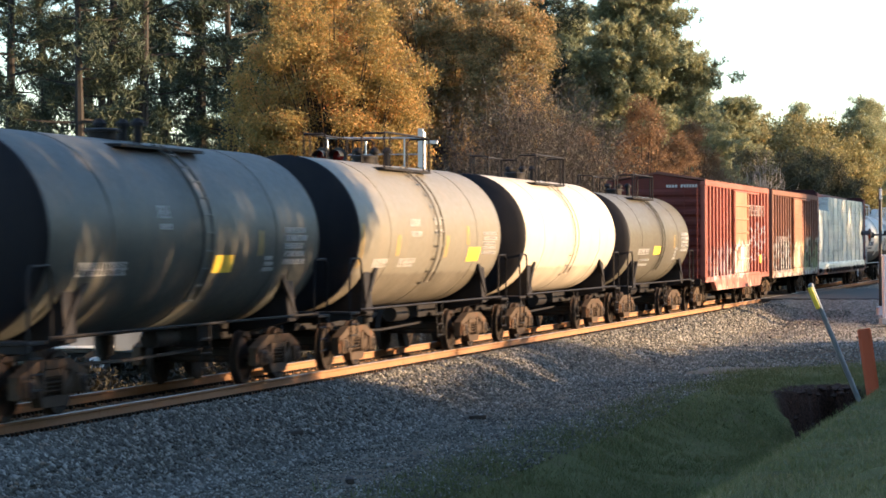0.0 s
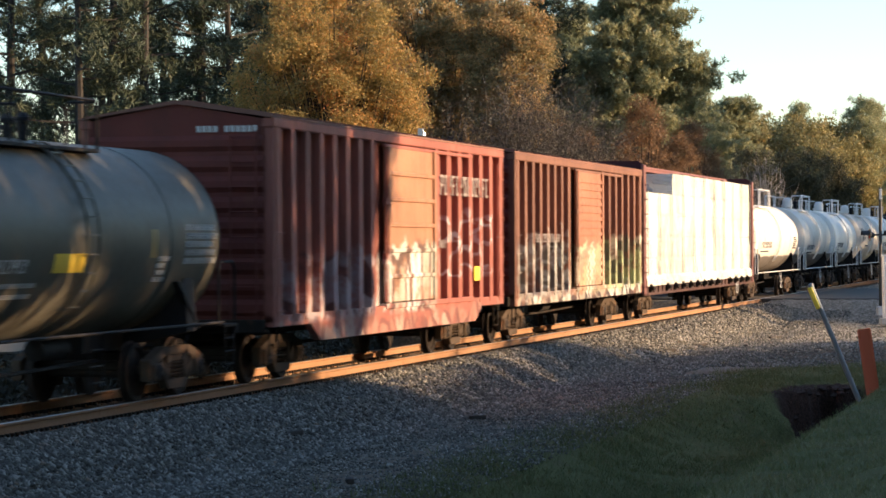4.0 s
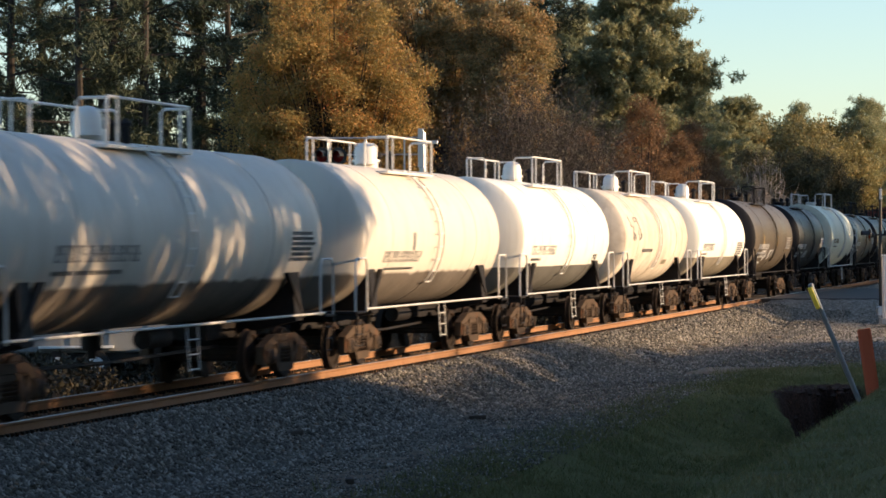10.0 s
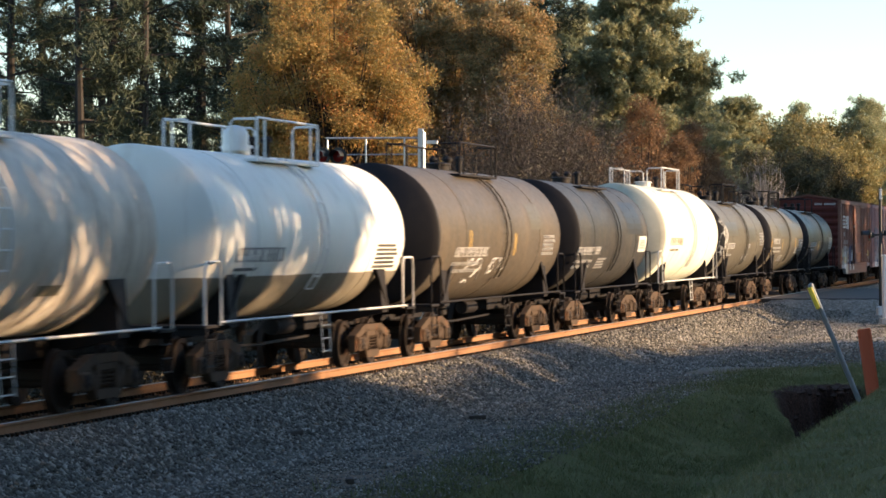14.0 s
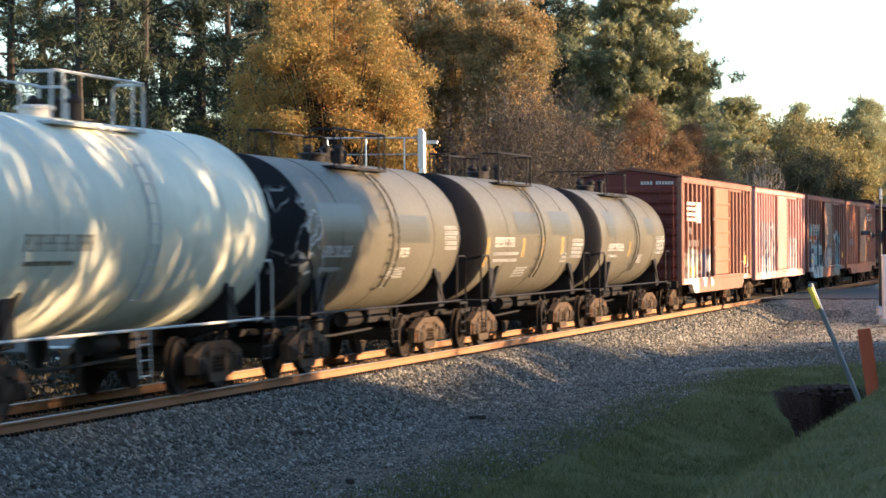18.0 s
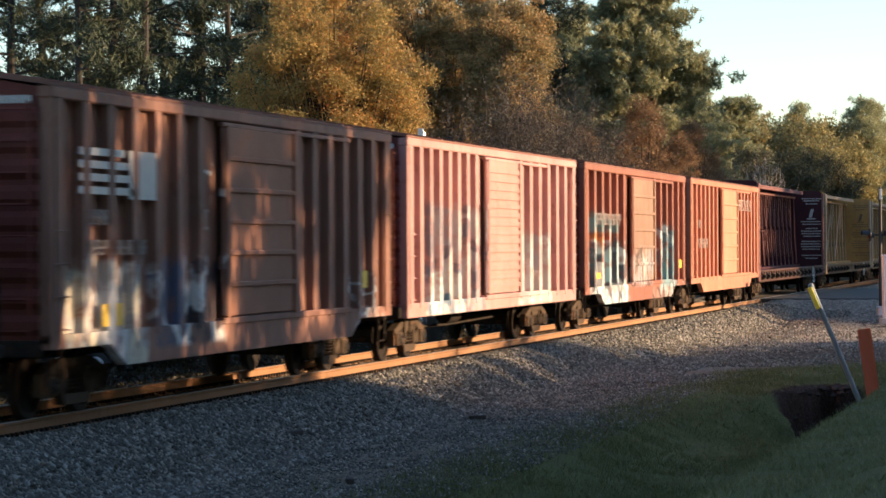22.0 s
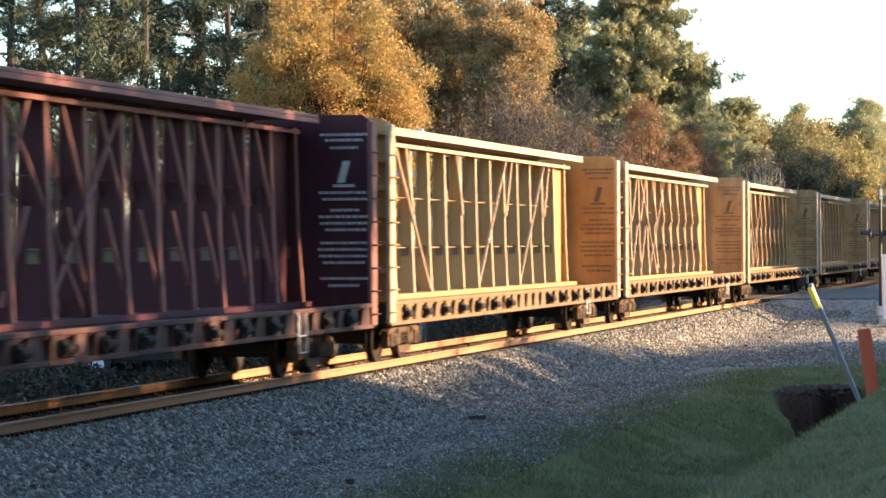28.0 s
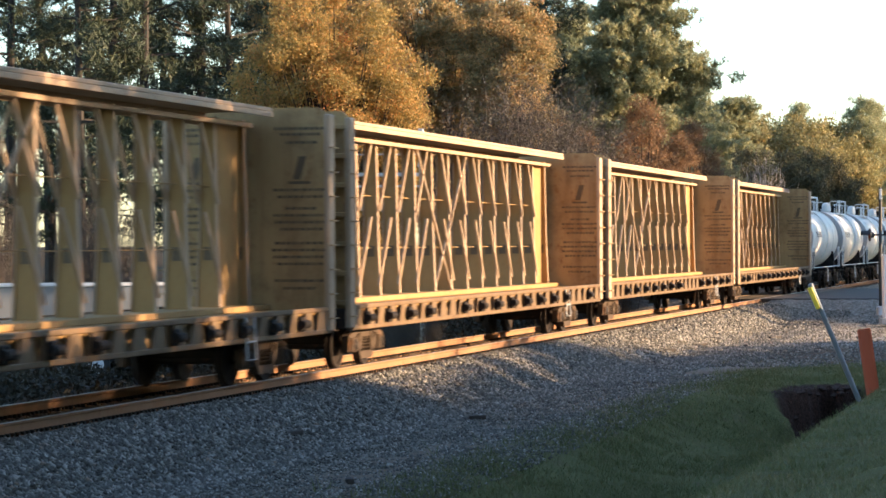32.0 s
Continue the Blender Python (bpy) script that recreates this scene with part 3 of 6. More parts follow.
    for e in (-1, 1):
        # pressed end with level ridges
        n = 9
        pts = [(e * hb, z0)]
        for i in range(n):
            a = z0 + 0.25 + (eave - z0 - 0.65) * i / (n - 1)
            pts += [(e * hb, a - 0.13), (e * (hb + 0.06), a - 0.05), (e * (hb + 0.06), a + 0.05), (e * hb, a + 0.13)]
        pts += [(e * hb, eave - 0.02)]
        s = Shape()
        ln = [(-x + 0.02, p[0], p[1]) for p in pts] + [(x - 0.02, p[0], p[1]) for p in pts]
        m = len(pts)
        s.add(ln, [(i, i + 1, m + i + 1, m + i) for i in range(m - 1)])
        s.prism([(-x + 0.0, z0), (x - 0.0, z0), (x, eave - 0.02), (0, eave + 0.24), (-x, eave - 0.02)], e * (hb - 0.06), e * (hb - 0.005), "y")
        part("end_wall", s, ends, car)
        part("end_sill", Shape().box(-1.5, 1.5, min(e * (hb - 0.05), e * (hb + 0.12)), max(e * (hb - 0.05), e * (hb + 0.12)), 0.86, 1.08, 0.02), GRIME, car)
        for q in (0.95, 1.38):
            part("ladder_stile", Shape().tube([(e * -q, e * (hb + 0.12), 1.1), (e * -q, e * (hb + 0.12), 4.1)], 0.016, 5), ends, car)
        rung = Shape().tube([(e * -0.95, e * (hb + 0.02), 0), (e * -0.95, e * (hb + 0.12), 0), (e * -1.38, e * (hb + 0.12), 0), (e * -1.38, e * (hb + 0.02), 0)], 0.014, 5).mesh("ladder_rung", ends)
        for k in range(8):
            part("ladder_rung", rung, None, car).location = (0, 0, 1.2 + k * 0.40)
        q = Shape()
        for i in range(11):
            if i != 4:
                a = 0.35 + i * 0.095
                q.box(a, a + 0.065, min(e * (hb + 0.004), e * (hb + 0.012)), max(e * (hb + 0.004), e * (hb + 0.012)), eave - 0.22, eave - 0.12)
        tagged(part("lettering", q, WHITE_INK, car), kind="stuff")
    part("brake_wheel", Shape().lathe([(-hb - 0.18, 0.26), (-hb - 0.22, 0.28), (-hb - 0.18, 0.30), (-hb - 0.14, 0.28)], (-0.45, 0, 2.9), "y", 20, False).box(-0.7, -0.2, -hb - 0.19, -hb - 0.16, 2.88, 2.92).box(-0.47, -0.43, -hb - 0.19, -hb - 0.16, 2.65, 3.15).box(-0.49, -0.41, -hb - 0.18, -hb, 2.86, 2.94), GRIME, car, smooth=40)
    # roof in panels with standing seams
    rf = Shape().prism([(-x - 0.14, eave - 0.0), (-x - 0.14, eave + 0.04), (0, eave + 0.30), (x + 0.14, eave + 0.04), (x + 0.14, eave - 0.0), (0, eave + 0.24)], -hb - 0.05, hb + 0.05, "y")
    roof = part("roof", rf, roofmat, car)
    seam = Shape()
    for i in range(14):
        y = -hb + 2 * hb * (i + 0.5) / 14
        seam.prism([(-x - 0.08, eave + 0.03), (0, eave + 0.295), (x + 0.08, eave + 0.03), (x + 0.08, eave + 0.07), (0, eave + 0.335), (-x - 0.08, eave + 0.07)], y - 0.04, y + 0.04, "y")
    part("roof_seams", seam, roofmat, roof)
    part("brake_cylinder", Shape().lathe([(-0.5, 0.05), (-0.48, 0.18), (0.4, 0.18), (0.42, 0.05)], (0.7, -1.2, 0.75), "y", 14), GRIME, car, smooth=45)
    part("brake_rod", Shape().tube([(0.3, -half + 3.6, 0.55), (0.35, 0, 0.5), (0.3, half - 3.6, 0.55)], 0.03, 5), GRIME, car)
    for i, m in enumerate(marks):
        letters(car, x + (0.134 if len(m) < 6 else m[5]), *m[:4], m[4] if len(m) > 4 else FADED_INK, seed=i + int(c0))
    for y0, y1, za, zb, mat_ in decals:
        patch(car, y0, y1, za, zb, mat_, "decal", x=x + 0.134)
    return car


# ---- centrebeam flat cars ----
def centerbeam(c0, c1, label, paint, panel, ink, knees=True, bright=None, sillmat=None, inward=False, wide=1.0):
    """A centrebeam bulkhead flat car: deck, end bulkheads, a central row of posts with diagonals under a broad top chord."""
    place, half = (c0 + c1) / 2, (c1 - c0) / 2
    car = thing("centerbeam_flat_car", label, "flat car", group="centerbeam cars of the train")
    MOVERS.append((car, place))
    running_gear(car, place, half, half - 3.0)
    hb, top, dk = half - 0.62, 4.62, 1.14
    part("deck", Shape().box(-1.42, 1.42, -hb, hb, dk - 0.06, dk, 0.01).box(-0.3, 0.3, -half + 0.9, half - 0.9, 0.62, dk - 0.06, 0.02), paint, car)
    n = 15
    pitch = (2 * hb - 1.2) / n
    for sx in (1, -1):
        x = 1.44
        sd = Shape().box(sx * x - 0.05, sx * x + 0.05, -hb, hb, dk - 0.02, dk + 0.06, 0.012).box(sx * x - 0.05, sx * x + 0.05, -hb, hb, dk - 0.40, dk - 0.32, 0.012)
        sill = part("side_sill", sd, sillmat or paint, car)
        cell = Shape().prism([(-0.34, dk - 0.32), (-0.20, dk - 0.02), (0.20, dk - 0.02), (0.34, dk - 0.32)], -0.025, 0.035).mesh("sill_gusset", sillmat or paint)
        for i in range(2 * n):
            y = -hb + 0.5 + i * (2 * hb - 1.0) / (2 * n - 1)
            o = part("sill_gusset", cell, None, sill)
            o.location = (sx * (x + 0.005), y, 0)
            o.scale = (1, 0.86, 1)
    # central truss
    ytop = hb - 0.55
    chord = part("top_chord", Shape().box(-0.62, 0.62, -ytop, ytop, top - 0.07, top, 0.012), bright or paint, car)
    for sx in (1, -1):
        part("chord_lip", Shape().box(sx * 0.60 - 0.03, sx * 0.60 + 0.03, -ytop, ytop, top - 0.16, top - 0.073, 0.008), bright or paint, chord)
        part("chord_rail", Shape().box(sx * 0.24 - 0.03, sx * 0.24 + 0.03, -ytop, ytop, top - 0.34, top - 0.26, 0.008), bright or paint, chord)
    part("bottom_chord", Shape().box(-0.42, 0.42, -hb + 0.1, hb - 0.1, dk, dk + 0.10, 0.012), paint, car)
    # tapered web with two doubler plates
    post = Shape().prism([(wide * a, b) for a, b in ((-0.19, dk + 0.08), (0.19, dk + 0.08), (0.14, 2.3), (0.10, top - 0.22), (-0.10, top - 0.22), (-0.14, 2.3))], -0.02, 0.02, "y")
    post.box(-0.12, 0.12, -0.030, 0.030, 3.05, 3.2)
    # no opening is cut: a dark plate paints the hole's shade on the web
    hole = Shape().box(-0.085, 0.085, -0.026, 0.026, 2.02, 2.24).mesh("lightening_hole", BROWN_INK)
    pm = post.mesh("center_post", paint)
    fm = Shape().prism([(wide * a + 0.002, b) for a, b in ((0.19, dk + 0.08), (0.213, dk + 0.08), (0.163, 2.3), (0.123, top - 0.2), (0.10, top - 0.2), (0.14, 2.3))], -0.05, 0.05, "y").mesh("post_flange", bright or paint)
    # long braces over two bays, short knee braces under the chord
    long_m = Shape().prism([(-0.032, dk + 0.12), (0.032, dk + 0.12), (2 * pitch + 0.032, top - 0.32), (2 * pitch - 0.032, top - 0.32)], 0.15, 0.20).mesh("long_brace", bright or paint)
    knee_m = Shape().prism([(-0.04, 2.95), (0.04, 2.95), (pitch * (0.6 if inward else 0.42) + 0.04, top - 0.3), (pitch * (0.6 if inward else 0.42) - 0.04, top - 0.3)], 0.15, 0.20).mesh("knee_brace", bright or paint)
    back_l = Shape().prism([(0.032, dk + 0.12), (-0.032, dk + 0.12), (-2 * pitch - 0.032, top - 0.32), (-2 * pitch + 0.032, top - 0.32)], 0.15, 0.20).mesh("long_brace", bright or paint)
    back_k = Shape().prism([(0.04, 2.95), (-0.04, 2.95), (-pitch * (0.6 if inward else 0.42) - 0.04, top - 0.3), (-pitch * (0.6 if inward else 0.42) + 0.04, top - 0.3)], 0.15, 0.20).mesh("knee_brace", bright or paint)
    for i in range(n + 1):
        y = -hb + 0.6 + i * pitch
        o = part("center_post", pm, None, car)
        o.location = (0, y, 0)
        part("lightening_hole", hole, None, o, "dark plate standing for a lightening hole")
        part("post_flange", fm, None, o)
        part("post_flange", fm, None, o).rotation_euler = (0, 0, math.pi)
        fore = (i < n / 2) != inward
        if (knees or i % 3 == 1) and 0 < i < n and not (inward and i == n // 2):
            part("knee_brace", (back_k if fore else knee_m), None, car).location = (0, y, 0)
            if inward:
                part("knee_brace", (back_k if fore else knee_m), None, car).location = (0.03, y + (0.12 if fore else -0.12), -1.5)
            part("knee_brace", (knee_m if fore else back_k), None, car).matrix_local = pose(0, y, 0, 0, 0, 180)
        if (not inward and i % 3 == 2 and 2 < i < n - 2) or (inward and i in (n // 2, n // 2 + 1)):
            part("long_brace", (back_l if fore else long_m), None, car).location = (0, y, 0)
            part("long_brace", (long_m if fore else back_l), None, car).matrix_local = pose(0, y, 0, 0, 0, 180)
    lace = Shape()
    for z in (2.2, 3.25):
        lace.box(-0.015, 0.015, -hb + 0.6, hb - 0.6, z - 0.008, z + 0.008)
    part("lacing", lace, paint, car)
    # solid web panels near both ends
    for e in (-1, 1):
        part("web_panel", Shape().box(-0.03, 0.03, min(e * (hb - 0.1), e * (hb - 2.1)), max(e * (hb - 0.1), e * (hb - 2.1)), dk + 0.1, top - 0.25), paint, car)
        bh = part("bulkhead", Shape().prism([(-1.48, dk - 0.3), (1.48, dk - 0.3), (1.48, top - 0.12), (1.3, top + 0.02), (-1.3, top + 0.02), (-1.48, top - 0.12)], e * (hb - 0.08), e * (hb - 0.02), "y"), panel, car)
        for k in range(7):
            z = dk + 0.1 + k * 0.52
            part("bulkhead_stiffener", Shape().box(-1.44, 1.44, min(e * hb - e * 0.02, e * (hb + 0.14)), max(e * hb - e * 0.02, e * (hb + 0.14)), z - 0.045, z + 0.045, 0.012), panel, bh)
        for sx in (1, -1):
            part("bulkhead_post", Shape().box(sx * 1.47 - 0.05, sx * 1.47 + 0.05, min(e * (hb - 0.18), e * (hb + 0.15)), max(e * (hb - 0.18), e * (hb + 0.15)), dk - 0.35, top - 0.1, 0.02), bright or panel, bh)
            for k in range(8):
                la = Shape().tube([(sx * 1.53, e * (hb + 0.14), 1.0 + 0.42 * k), (sx * 1.58, e * (hb + 0.14), 1.0 + 0.42 * k), (sx * 1.58, e * (hb - 0.2), 1.0 + 0.42 * k), (sx * 1.53, e * (hb - 0.2), 1.0 + 0.42 * k)], 0.013, 5)
                part("bulkhead_rung", la, panel, bh)
        # stencils on the inner face
        s = Shape()
        rng = random.Random(int(c0) + e)
        yy = e * (hb - 0.084)
        for sx in (1, -1):
            for z, w in ((4.28, 0.9), (4.18, 0.7), (4.04, 0.5), (3.22, 0.95), (3.10, 0.8), (2.90, 0.5), (2.78, 0.95), (2.66, 0.9), (2.54, 0.7), (2.30, 0.9), (2.18, 1.0), (2.06, 0.95), (1.94, 0.8), (1.65, 0.9), (1.52, 0.6)):
                a = -w / 2
                while a < w / 2:
                    q = rng.uniform(0.03, 0.10)
                    xx = sx * 0.95 + a
                    s.box(xx, xx + q, min(yy, yy - e * 0.005), max(yy, yy - e * 0.005), z - 0.024, z + 0.024)
                    a += q + 0.025
            xx = sx * 0.95
            s.add([(xx - 0.12, yy - e * 0.006, 3.40), (xx + 0.02, yy - e * 0.006, 3.40), (xx + 0.13, yy - e * 0.006, 3.80), (xx - 0.01, yy - e * 0.006, 3.80)], [(0, 1, 2, 3)])
            s.box(xx - 0.2, xx + 0.2, min(yy, yy - e * 0.005), max(yy, yy - e * 0.005), 3.32, 3.37)
        tagged(part("lettering", s, ink, bh), kind="stuff")
        part("end_sill", Shape().box(-1.45, 1.45, min(e * (hb - 0.02), e * (hb + 0.12)), max(e * (hb - 0.02), e * (hb + 0.12)), 0.76, dk, 0.02), GRIME, car)
    rng = random.Random(int(c0))
    wm = Shape().box(1.49, 1.56, -0.13, 0.13, dk - 0.31, dk - 0.07, 0.02).lathe([(-0.17, 0.07), (0.17, 0.07)], (1.58, 0, dk - 0.19), "y", 10).mesh("strap_winch", GRIME)
    for i in range(n):
        if rng.random() < 0.92:
            y = -hb + 0.9 + i * pitch
            part("strap_winch", wm, None, car).location = (0, y, 0)
    q = hb - 4.5
    st = Shape().tube([(1.52, q - 0.22, dk), (1.55, q - 0.22, 0.48), (1.55, q + 0.22, 0.48), (1.52, q + 0.22, dk)], 0.018, 5)
    part("side_step", st.tube([(1.54, q - 0.22, 0.76), (1.54, q + 0.22, 0.76)], 0.015, 5), GREYPIPE, car, smooth=60)
    return car


def lumber_load(c0, c1, wrap, strap):
    """Plastic-wrapped lumber packs stacked on both sides of a centrebeam car."""
    place, half = (c0 + c1) / 2, (c1 - c0) / 2
    ob = thing("lumber_load", "white plastic-wrapped lumber packs strapped on a centerbeam car", "lumber")
    MOVERS.append((ob, place))
    hb, dk = half - 0.95, 1.15
    rng = random.Random(5)
    cols, rows = 5, 5
    z1 = 4.40
    for sx in (1, -1):
        for i in range(cols):
            y0, y1 = (-hb if i == 0 else -hb + 5.1 + (2 * hb - 5.1) * (i - 1) / (cols - 1)), -hb + 5.1 + (2 * hb - 5.1) * i / (cols - 1)
            for j in range(rows):
                a, b = dk + (z1 - dk) * j / rows, dk + (z1 - dk) * (j + 1) / rows
                if i == 0 and j == rows - 1 and sx > 0:
                    continue
                g = rng.uniform(0.0, 0.02)
                # a pack with slightly slack faces
                s = Shape()
                nx, ny, nz = 2, 14, 5
                xi, xo = sx * 0.46, sx * (1.42 + g)
                ya, yb, za, zb = y0 + 0.004, y1 - 0.004, a + 0.003, b - 0.003
                vs = []
                for p in range(ny + 1):
                    for q in range(nz + 1):
                        y, z = ya + (yb - ya) * p / ny, za + (zb - za) * q / nz
                        bul = 0.03 * noise.noise(Vector((y * 1.1, z * 1.6, sx * 3 + 7))) + 0.014 * noise.noise(Vector((y * 3.2, z * 2.4, 2)))
                        rim = 0.010 if q in (0, nz) else 0.008 if p in (0, ny) else 0.0
                        vs.append((xo + sx * (bul - rim), y, z))
                k = len(vs)
                fs = [(p * (nz + 1) + q, p * (nz + 1) + q + 1, (p + 1) * (nz + 1) + q + 1, (p + 1) * (nz + 1) + q) for p in range(ny) for q in range(nz)]
                vs += [(xi, v[1], v[2]) for v in vs]
                edge = [p * (nz + 1) for p in range(ny + 1)] + [ny * (nz + 1) + q for q in range(1, nz + 1)] + [p * (nz + 1) + nz for p in range(ny - 1, -1, -1)] + [q for q in range(nz - 1, 0, -1)]
                fs += [(edge[t], edge[(t + 1) % len(edge)], edge[(t + 1) % len(edge)] + k, edge[t] + k) for t in range(len(edge))]
                s.add(vs, fs)
                part("lumber_pack", s, wrap, ob, smooth=50)
        # the loose hem of the wrap, hanging over the side sill
        for i in range(cols):
            y0, y1 = (-hb if i == 0 else -hb + 5.1 + (2 * hb - 5.1) * (i - 1) / (cols - 1)), -hb + 5.1 + (2 * hb - 5.1) * i / (cols - 1)
            vs, n = [], 16
            for p in range(n + 1):
                y = y0 + 0.004 + (y1 - y0 - 0.008) * p / n
                w = 0.5 * noise.noise(Vector((y * 0.9, sx, 4))) + 0.3 * noise.noise(Vector((y * 3.1, sx, 9)))
                for dx in (0.0, 0.008):
                    vs += [(sx * (1.462 - dx), y, dk + 0.17), (sx * (1.512 - dx), y, dk + 0.08), (sx * (1.518 - dx + 0.012 * w), y, dk - 0.14 + 0.06 * w)]
            fs = []
            for p in range(n):
                u, v = p * 6, p * 6 + 6
                fs += [(u + c, u + d, v + d, v + c) for c, d in ((0, 1), (1, 2), (2, 5), (5, 4), (4, 3), (3, 0))]
            part("wrap_hem", Shape().add(vs, fs), wrap, ob, smooth=50)
        for i in range(cols * 2 + 1):
            y = -hb + 0.25 + (2 * hb - 0.5) * i / (cols * 2)
            zt = z1 + 0.01 if y > -hb + 5.1 or sx < 0 else dk + (z1 - dk) * 0.8 + 0.01
            for d in (-0.17, 0.17):
                part("strap", Shape().box(sx * 1.468 - 0.005, sx * 1.468 + 0.005, y + d - 0.022, y + d + 0.022, dk - 0.1, zt).box(min(sx * 0.5, sx * 1.473), max(sx * 0.5, sx * 1.473), y + d - 0.012, y + d + 0.012, zt - 0.01, zt + 0.004), strap, ob)
    return ob


# ---- ground ----
def smooth(a, b, v):
    u = np.clip((v - a) / (b - a), 0, 1)
    return u * u * (3 - 2 * u)


def ground_height(x, y):
    x, y = np.asarray(x, float), np.asarray(y, float)
    left = -0.22 - 0.55 * smooth(1.6, 3.2, -x) + 0.5 * smooth(12, 60, -x)
    edge = 5.4 + 4.0 * smooth(50, 58, y)
    deep = 0.75 * (1 - smooth(60, 72, y))
    right = -0.22 + 0.035 * smooth(0.98, 1.1, x) - 0.105 * smooth(1.2, 1.55, x) - 0.57 * smooth(1.5, 3.0, x) - deep * smooth(edge, edge + 2.4, x) * (1 - smooth(10.0, 11.0, x)) + (0.98 - 0.003 * np.clip(y - 20, 0, 60)) * smooth(10.25, 11.3, x) * (1 - smooth(60, 78, y)) + 0.75 * smooth(11.6, 16, x)
    cut = np.exp(-((x - 8.85) / (0.66 + 0.14 * np.sin(y * 2.1) + 0.09 * np.sin(y * 5.3))) ** 4)
    head = 57.3 - 1.7 * ((x - 8.95) / 0.75) ** 2 + 0.5 * np.sin(x * 9.0)
    pit = cut * 1.15 * smooth(49.5, 53.5, y) * (1 - smooth(head - 0.3, head, y))
    h = np.where(x < 0, left, right - pit)
    h = h + 0.22 * np.exp(-(((x - 3.6) / 2.2) ** 2 + ((y - 99.0) / 4.0) ** 2))
    road = smooth(102.5, 105.5, y) * (1 - smooth(129, 134, y)) * smooth(0.9, 1.6, np.abs(x)) * (1 - smooth(14, 30, np.abs(x)) * 0.7)
    return h * (1 - road) + (-0.03) * road


def ground_mesh():
    xs = np.concatenate([[-2500, -1000, -400, -200, -120], np.arange(-80, -8, 2.0), np.arange(-8, 7.5, 0.25), np.arange(7.5, 10.0, 0.1), np.arange(10.0, 16, 0.25), np.arange(16, 80, 2.0), [80, 120, 200, 400, 1000, 2500]])
    ys = np.concatenate([[-2500, -1000, -400, -150, -60], np.arange(-30, 24, 2.0), np.arange(24, 48, 0.5), np.arange(48, 59, 0.15), np.arange(59, 125, 0.5), np.arange(125, 300, 5.0), [300, 400, 700, 1500, 4000]])
    gx, gy = np.meshgrid(xs, ys, indexing="ij")
    gz = ground_height(gx, gy)
    rng = np.random.default_rng(3)
    near = (np.abs(gx) < 20) & (gy > 20) & (gy < 130)
    gz = gz + near * rng.normal(0, 0.012, gz.shape) * np.where(gx > 6, 1.8, 1.0)
    n, m = gx.shape
    i, j = np.meshgrid(np.arange(n - 1), np.arange(m - 1), indexing="ij")
    a = (i * m + j).ravel()
    faces = np.stack([a, a + m, a + m + 1, a + 1], 1)
    return np.stack([gx.ravel(), gy.ravel(), gz.ravel()], 1), faces


g = Mat("gravel_and_grass", 0.95, 0, 0.05)
fine, mid, big = g.noise(18, 8, rough=0.7), g.noise(2.2, 6), g.noise(0.35, 4)
vor = g.node("ShaderNodeTexVoronoi", Scale=15.0)
g.link(g.co, vor.inputs["Vector"])
stone_c = g.mix(g.step(mid, 0.35, 0.7), (0.115, 0.105, 0.088), (0.18, 0.165, 0.14))
stone_c = g.mix(0.55, stone_c, g.ramp(vor.outputs["Color"], [(0.0, (0.06, 0.058, 0.052)), (0.5, (0.22, 0.205, 0.175)), (1.0, (0.50, 0.46, 0.39))]))
dirt_c = g.mix(g.step(mid, 0.3, 0.7), (0.13, 0.095, 0.07), (0.23, 0.18, 0.14))
grass_c = g.mix(g.step(g.noise(7, 8, rough=0.75), 0.3, 0.7), (0.07, 0.078, 0.03), (0.15, 0.145, 0.06))
grass_c = g.mix(g.math("MULTIPLY", g.step(mid, 0.55, 0.75), 0.7), grass_c, (0.13, 0.095, 0.062))
# the train's shade behind the track is put into this near-black litter
shaded_litter_c = g.mix(g.step(fine, 0.35, 0.65), (0.022, 0.016, 0.011), (0.07, 0.048, 0.026))
gx_, gy_ = g.axis(0), g.axis(1)
wob = g.math("MULTIPLY", g.math("SUBTRACT", mid, 0.5), 1.6)
rise = g.math("MULTIPLY", g.step(gy_, 62, 71), 4.2)
off = g.math("SUBTRACT", g.math("ADD", gx_, wob), rise)
c = g.mix(g.math("MULTIPLY", g.step(off, 3.2, 4.6), g.step(big, 0.2, 0.45)), stone_c, dirt_c)
c = g.mix(g.math("MULTIPLY", g.step(off, 5.0, 6.2), g.step(gy_, 84, 74)), c, grass_c)
c = g.mix(g.math("MULTIPLY", g.step(gx_, 10.6, 11.6), g.step(mid, 0.25, 0.65)), c, (0.12, 0.11, 0.05))
c = g.mix(g.step(g.math("ADD", gx_, wob), -3.2, -4.4), c, shaded_litter_c)
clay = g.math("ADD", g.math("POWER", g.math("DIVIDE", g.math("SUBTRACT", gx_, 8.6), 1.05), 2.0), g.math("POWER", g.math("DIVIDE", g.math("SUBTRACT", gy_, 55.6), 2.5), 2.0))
# the hole's darkness is put into the near-black half of the clay colour
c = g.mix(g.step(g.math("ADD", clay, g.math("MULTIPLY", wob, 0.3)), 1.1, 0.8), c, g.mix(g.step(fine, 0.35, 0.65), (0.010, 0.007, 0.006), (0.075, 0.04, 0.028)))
pale = g.math("MULTIPLY", g.step(g.math("ADD", gy_, g.math("MULTIPLY", wob, 2.0)), 79, 83), g.step(gy_, 97, 93))
c = g.mix(g.math("MULTIPLY", g.math("MULTIPLY", pale, g.step(gx_, 3.4, 4.6)), 0.75), c, (0.34, 0.31, 0.275))
